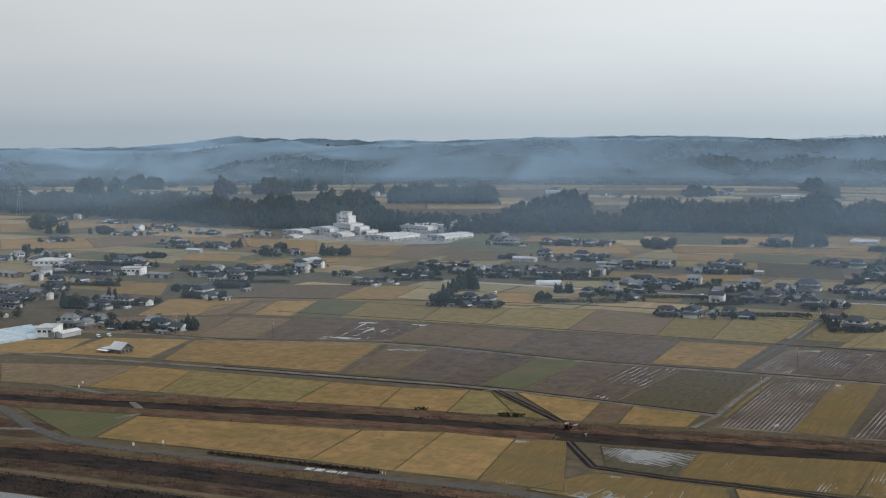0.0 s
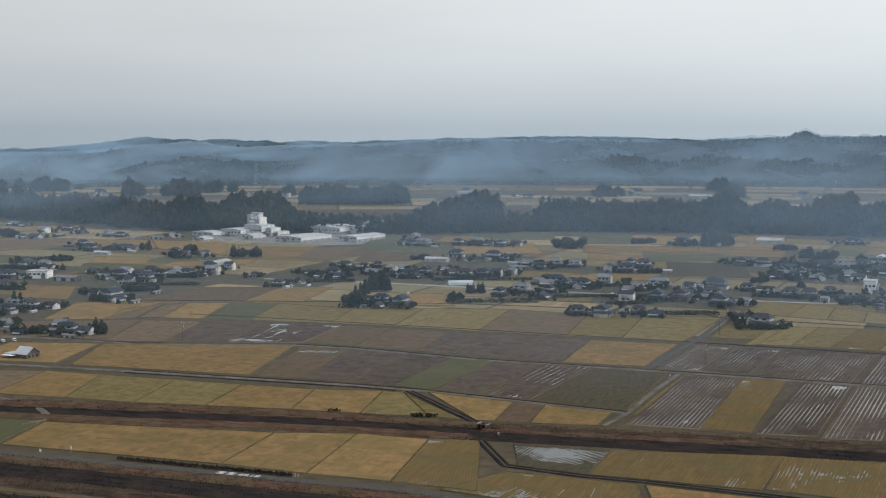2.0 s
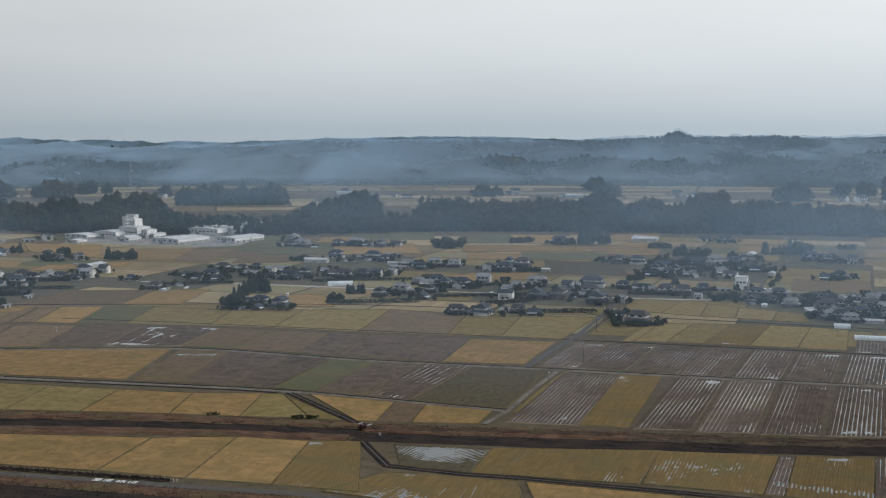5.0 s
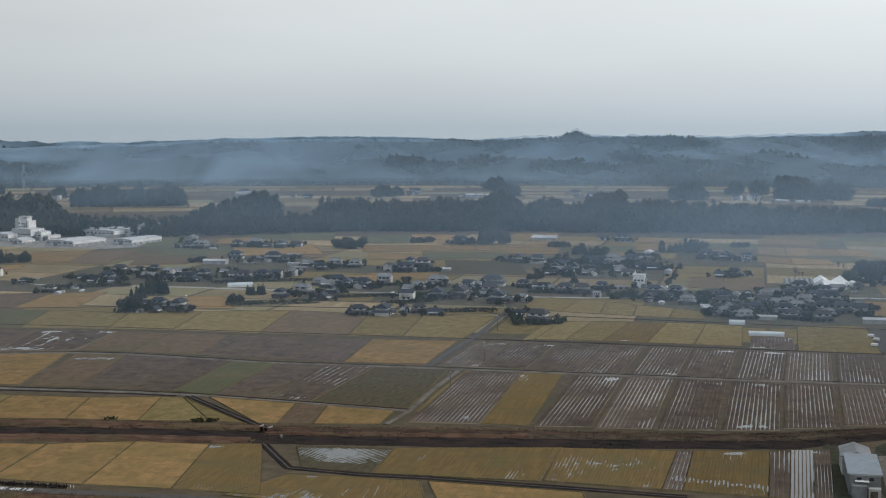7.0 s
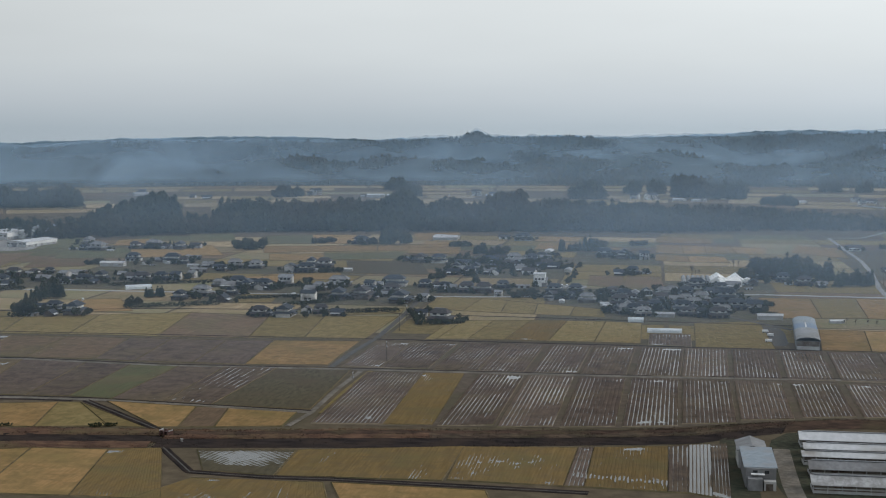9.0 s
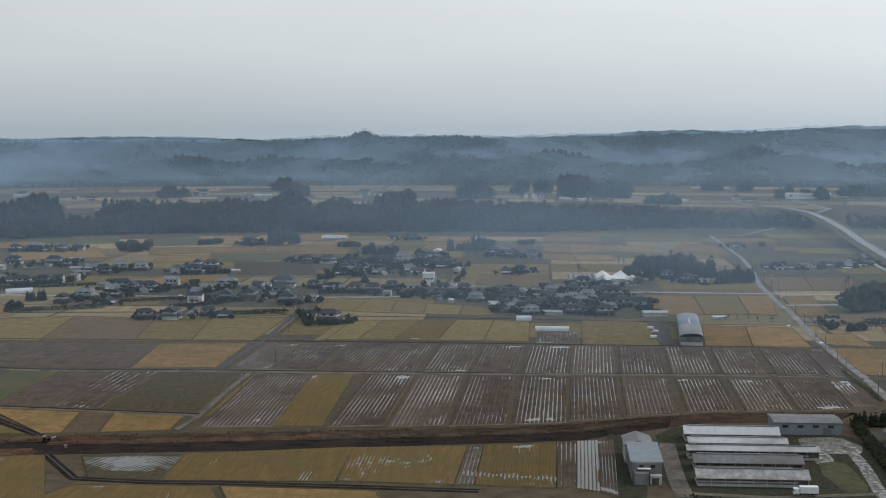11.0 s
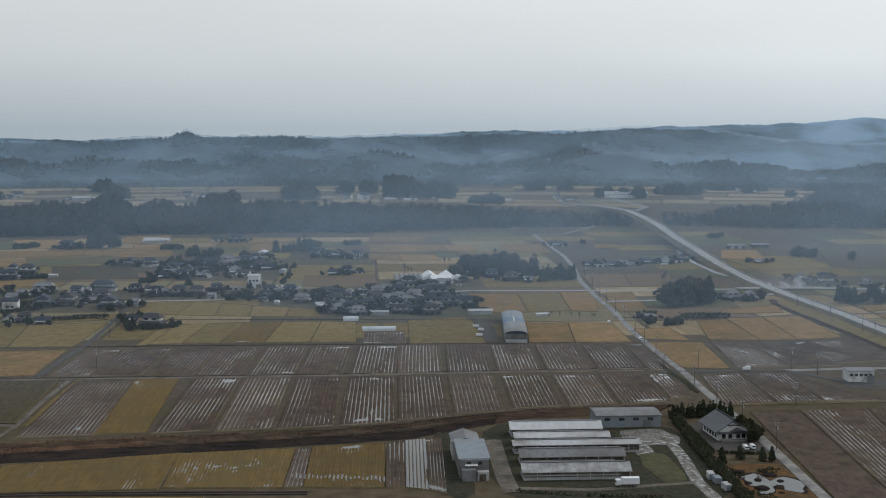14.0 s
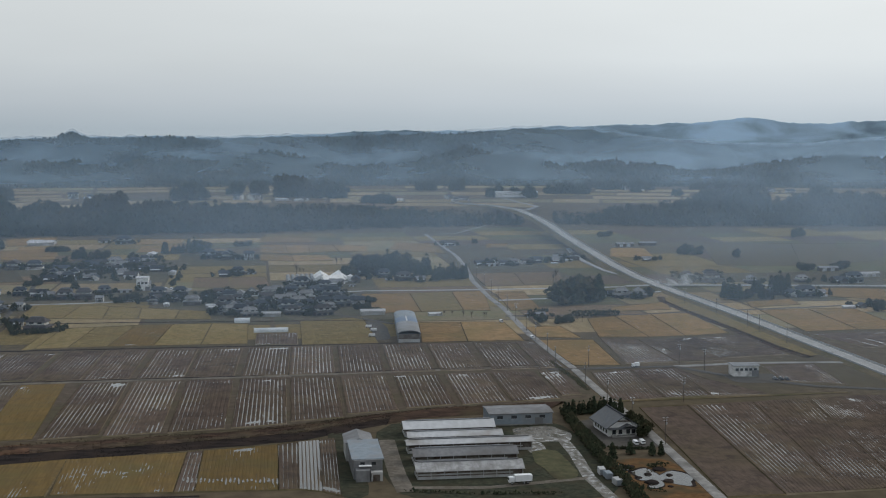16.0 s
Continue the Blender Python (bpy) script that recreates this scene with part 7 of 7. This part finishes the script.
for i, (x, y) in enumerate(((123.5, 460), (124.3, 454), (125.2, 445))):
    ob = thing("container", "small white container on the track side", "container", "white containers")
    part("shell", box(-1.2, 1.2, -2.3, 2.3, 0.15, 2.4, bevel=0.08), M["bluewall" if i % 2 else "cladding"], ob)
    part("door", box(-0.95, 0.95, -2.36, -2.28, 0.3, 2.1), M["bluewall"], ob)
    part("skid", box(-1.2, 1.2, -1.7, 1.7, 0.0, 0.15), M["rubber"], ob)
    ob.matrix_basis = pose(x, y, 0.1, 0, 0, 5 * i - 4)


def utility_pole(h):
    ob = thing("utility_pole", "grey concrete utility pole with crossarms", "pole", "utility poles")
    part("shaft", prism(8, 0.2, 0.12, -0.2, h), M["timber"], ob)
    part("crossarm", box(-1.0, 1.0, -0.07, 0.07, h - 0.6, h - 0.45), M["metal"], ob)
    part("crossarm", box(-0.8, 0.8, -0.07, 0.07, h - 1.6, h - 1.45), M["metal"], ob)
    part("transformer", prism(8, 0.3, 0.3, h - 3.2, h - 2.2, 0.4, 0), M["metal"], ob)
    for x in (-0.9, 0.9):
        part("insulator", prism(6, 0.08, 0.05, h - 0.45, h - 0.15, x, 0), M["white"], ob)
    return ob


pole = utility_pole(11.5)
pole.location = (159, 584, 0)
for x, y in ((160, 500), (158, 540), (159, 625), (155, 673), (173, 673), (161, 719), (163, 759), (166, 800), (168, 845), (171, 890), (173, 935), (177, 985), (181, 1040), (184, 1095), (187, 1150), (194, 580),
             (306, 793), (306, 773), (306, 730), (306, 850), (304, 910), (222, 672), (230, 655), (-137, 600), (-139, 690), (-153, 800), (-158, 850), (-500, 640), (-440, 655)):
    copy_thing(pole, pose(x, y, 0, 0, 0, 90 * (x % 2)))

for i in range(9):
    post = thing("marker_post", "short white post beside the levee road", "post", "white posts")
    part("shaft", prism(6, 0.10, 0.08, -0.1, 1.1), M["white"], post)
    part("cap", prism(6, 0.12, 0.05, 1.1, 1.2), M["cladding"], post)
    post.location = (-238.3 + 1.21 * i, 411.4 + 0.05 * i, 0.1)

gate = thing("sluice_gate", "red-brown steel sluice gate over the canal", "gate")
for x in (-3.4, 0, 3.4):
    part("pier", box(x - 0.4, x + 0.4, -3, 3, -0.1, 4.2, bevel=0.06), M["rust"], gate)
part("deck", box(-4.2, 4.2, -2.2, 2.2, 4.2, 4.6), M["rust"], gate)
part("leaf", box(-3.0, 3.0, -0.3, 0.3, 0.6, 3.4), M["rust"], gate, "red-brown gate leaf")
part("hoist", box(-1.0, 1.0, -0.7, 0.7, 4.6, 6.0, bevel=0.1), M["rust"], gate)
for x in (-4.1, 4.0):
    part("railing", box(x, x + 0.1, -2.2, 2.2, 4.6, 5.7), M["metal"], gate)
for x, y in ((-184.5, 500),):
    ob = thing("abutment", "pale concrete abutment beside the sluice gate", "abutment")
    part("block", box(-0.7, 0.7, -1.6, 1.6, -0.1, 1.7, bevel=0.08), M["concrete"], ob)
    part("cap", box(-0.85, 0.85, -1.75, 1.75, 1.7, 1.95), M["concrete"], ob)
    ob.matrix_basis = pose(x, y, 0.0, 0, 0, 28) @ Matrix.Diagonal((0.6, 0.6, 0.6, 1))
gate.matrix_basis = pose(-194, 508, 0, 0, 0, -20) @ Matrix.Diagonal((0.6, 0.6, 0.5, 1))


def pylon(x, y, z, h):
    ob = thing("pylon", "distant steel lattice pylon", "pylon", "pylons")
    for sx in (-1, 1):
        for sy in (-1, 1):
            bm = bmesh.new()
            a = [bm.verts.new((sx * 3.2 + dx, sy * 3.2 + dy, 0)) for dx, dy in ((0, 0), (0.35, 0), (0, 0.35))]
            b = [bm.verts.new((sx * 0.5 + dx, sy * 0.5 + dy, h)) for dx, dy in ((0, 0), (0.3, 0), (0, 0.3))]
            for i in range(3):
                j = (i + 1) % 3
                bm.faces.new((a[i], a[j], b[j], b[i]))
            part("leg", bm, M["metal"], ob)
    for k, half in ((0.68, 5.5), (0.80, 5.0), (0.92, 4.4)):
        part("arm", box(-half, half, -0.25, 0.25, h * k, h * k + 0.5), M["metal"], ob)
    for k in range(6):
        q = 3.2 - 2.7 * k / 6
        part("brace", box(-q, q, -q - 0.1, -q + 0.1, h * k / 6, h * k / 6 + 0.3), M["metal"], ob)
    ob.location = (x, y, z)


for az, r, h in ((-39.3, 2400, 46), (-30.7, 2400, 46), (-44.2, 1990, 42)):
    x, y = place(az, r)
    pylon(x, y, float(ground_z(az, r)), h)

for x, y, h in ((-327, 409.5, 2.6), (-338, 405, 1.4), (-442, 493, 1.8), (-438, 486, 1.4)):
    ob = thing("roadside_sign", "white roadside board on a post", "sign", "roadside boards")
    part("post", prism(6, 0.08, 0.08, 0, h), M["metal"], ob)
    part("board", box(-0.5, 0.5, -0.1, -0.04, h - 1.2, h), M["white"], ob)
    ob.location = (x, y, 0.1)
mark = new("road_lettering", bpy.data.curves.new("road_lettering", "FONT"))
mark.data.body, mark.data.size, mark.data.extrude = "4R18", 4.4, 0.01
mark.data.materials.append(M["paint"])
mark.matrix_world = pose(-249.5, 403.6, 0.45, 0, 0, 4) @ Matrix.Diagonal((0.95, 0.95, 1, 1))
tagged(mark, "large white painted kilometre lettering on the road", "lettering")
for x in (-258.0, -253.8):
    ob = thing("road_lettering", "white painted characters on the road", "lettering")
    for k in range(3):
        part("stroke", box(0, 3.2, 1.2 * k, 1.2 * k + 0.5, 0, 0.02), M["paint"], ob)
    part("stroke", box(1.4, 1.8, 0, 3.0, 0.02, 0.03), M["paint"], ob)
    ob.matrix_basis = pose(x, 403.4 + 0.06 * (x + 258), 0.44, 0, 0, 4)

# the fields and yards between the houses, out to the woods
g = np.random.default_rng(9)
homes = np.array([(x, y) for x, y, w in FARMHOUSES + COTTAGES + WHITE_HOUSES + SHEDS], float)
for gx in range(-1500, 1000, 84):
    for gy in range(790, 1700, 62):
        az = math.degrees(math.atan2(gx + 42, gy + 31))
        if not -52 < az < 36 or math.hypot(gx + 42, gy + 62) > np.interp(az, EDGE_AZ, EDGE_R) - 15:
            continue
        near = int((np.hypot(homes[:, 0] - gx - 42, homes[:, 1] - gy - 31) < 42).sum())
        mat = "yard_earth" if near > 3 else ("mudflat", "olive", "pale_gold", "mudflat", "green", "pale_gold", "pale_gold", "brown", "olive")[int(g.integers(9))]
        if gx > 130 and gy > 1000 and near <= 3:
            mat = ("mudsoil", "green", "mudsoil", "olive", "soil")[int(g.integers(5))]
        w = 84 - g.uniform(1.5, 3.5)
        ob = mesh_object("rice_field", [(gx, gy, 0.06), (gx + w, gy, 0.06), (gx + w, gy + 59, 0.06), (gx, gy + 59, 0.06)], [(0, 1, 2, 3)], M[mat])
        tagged(ob, "trodden garden ground between farmhouses" if near > 3 else "harvested field beyond the village", "garden" if near > 3 else "field", "plots of the plain", kind="structure")
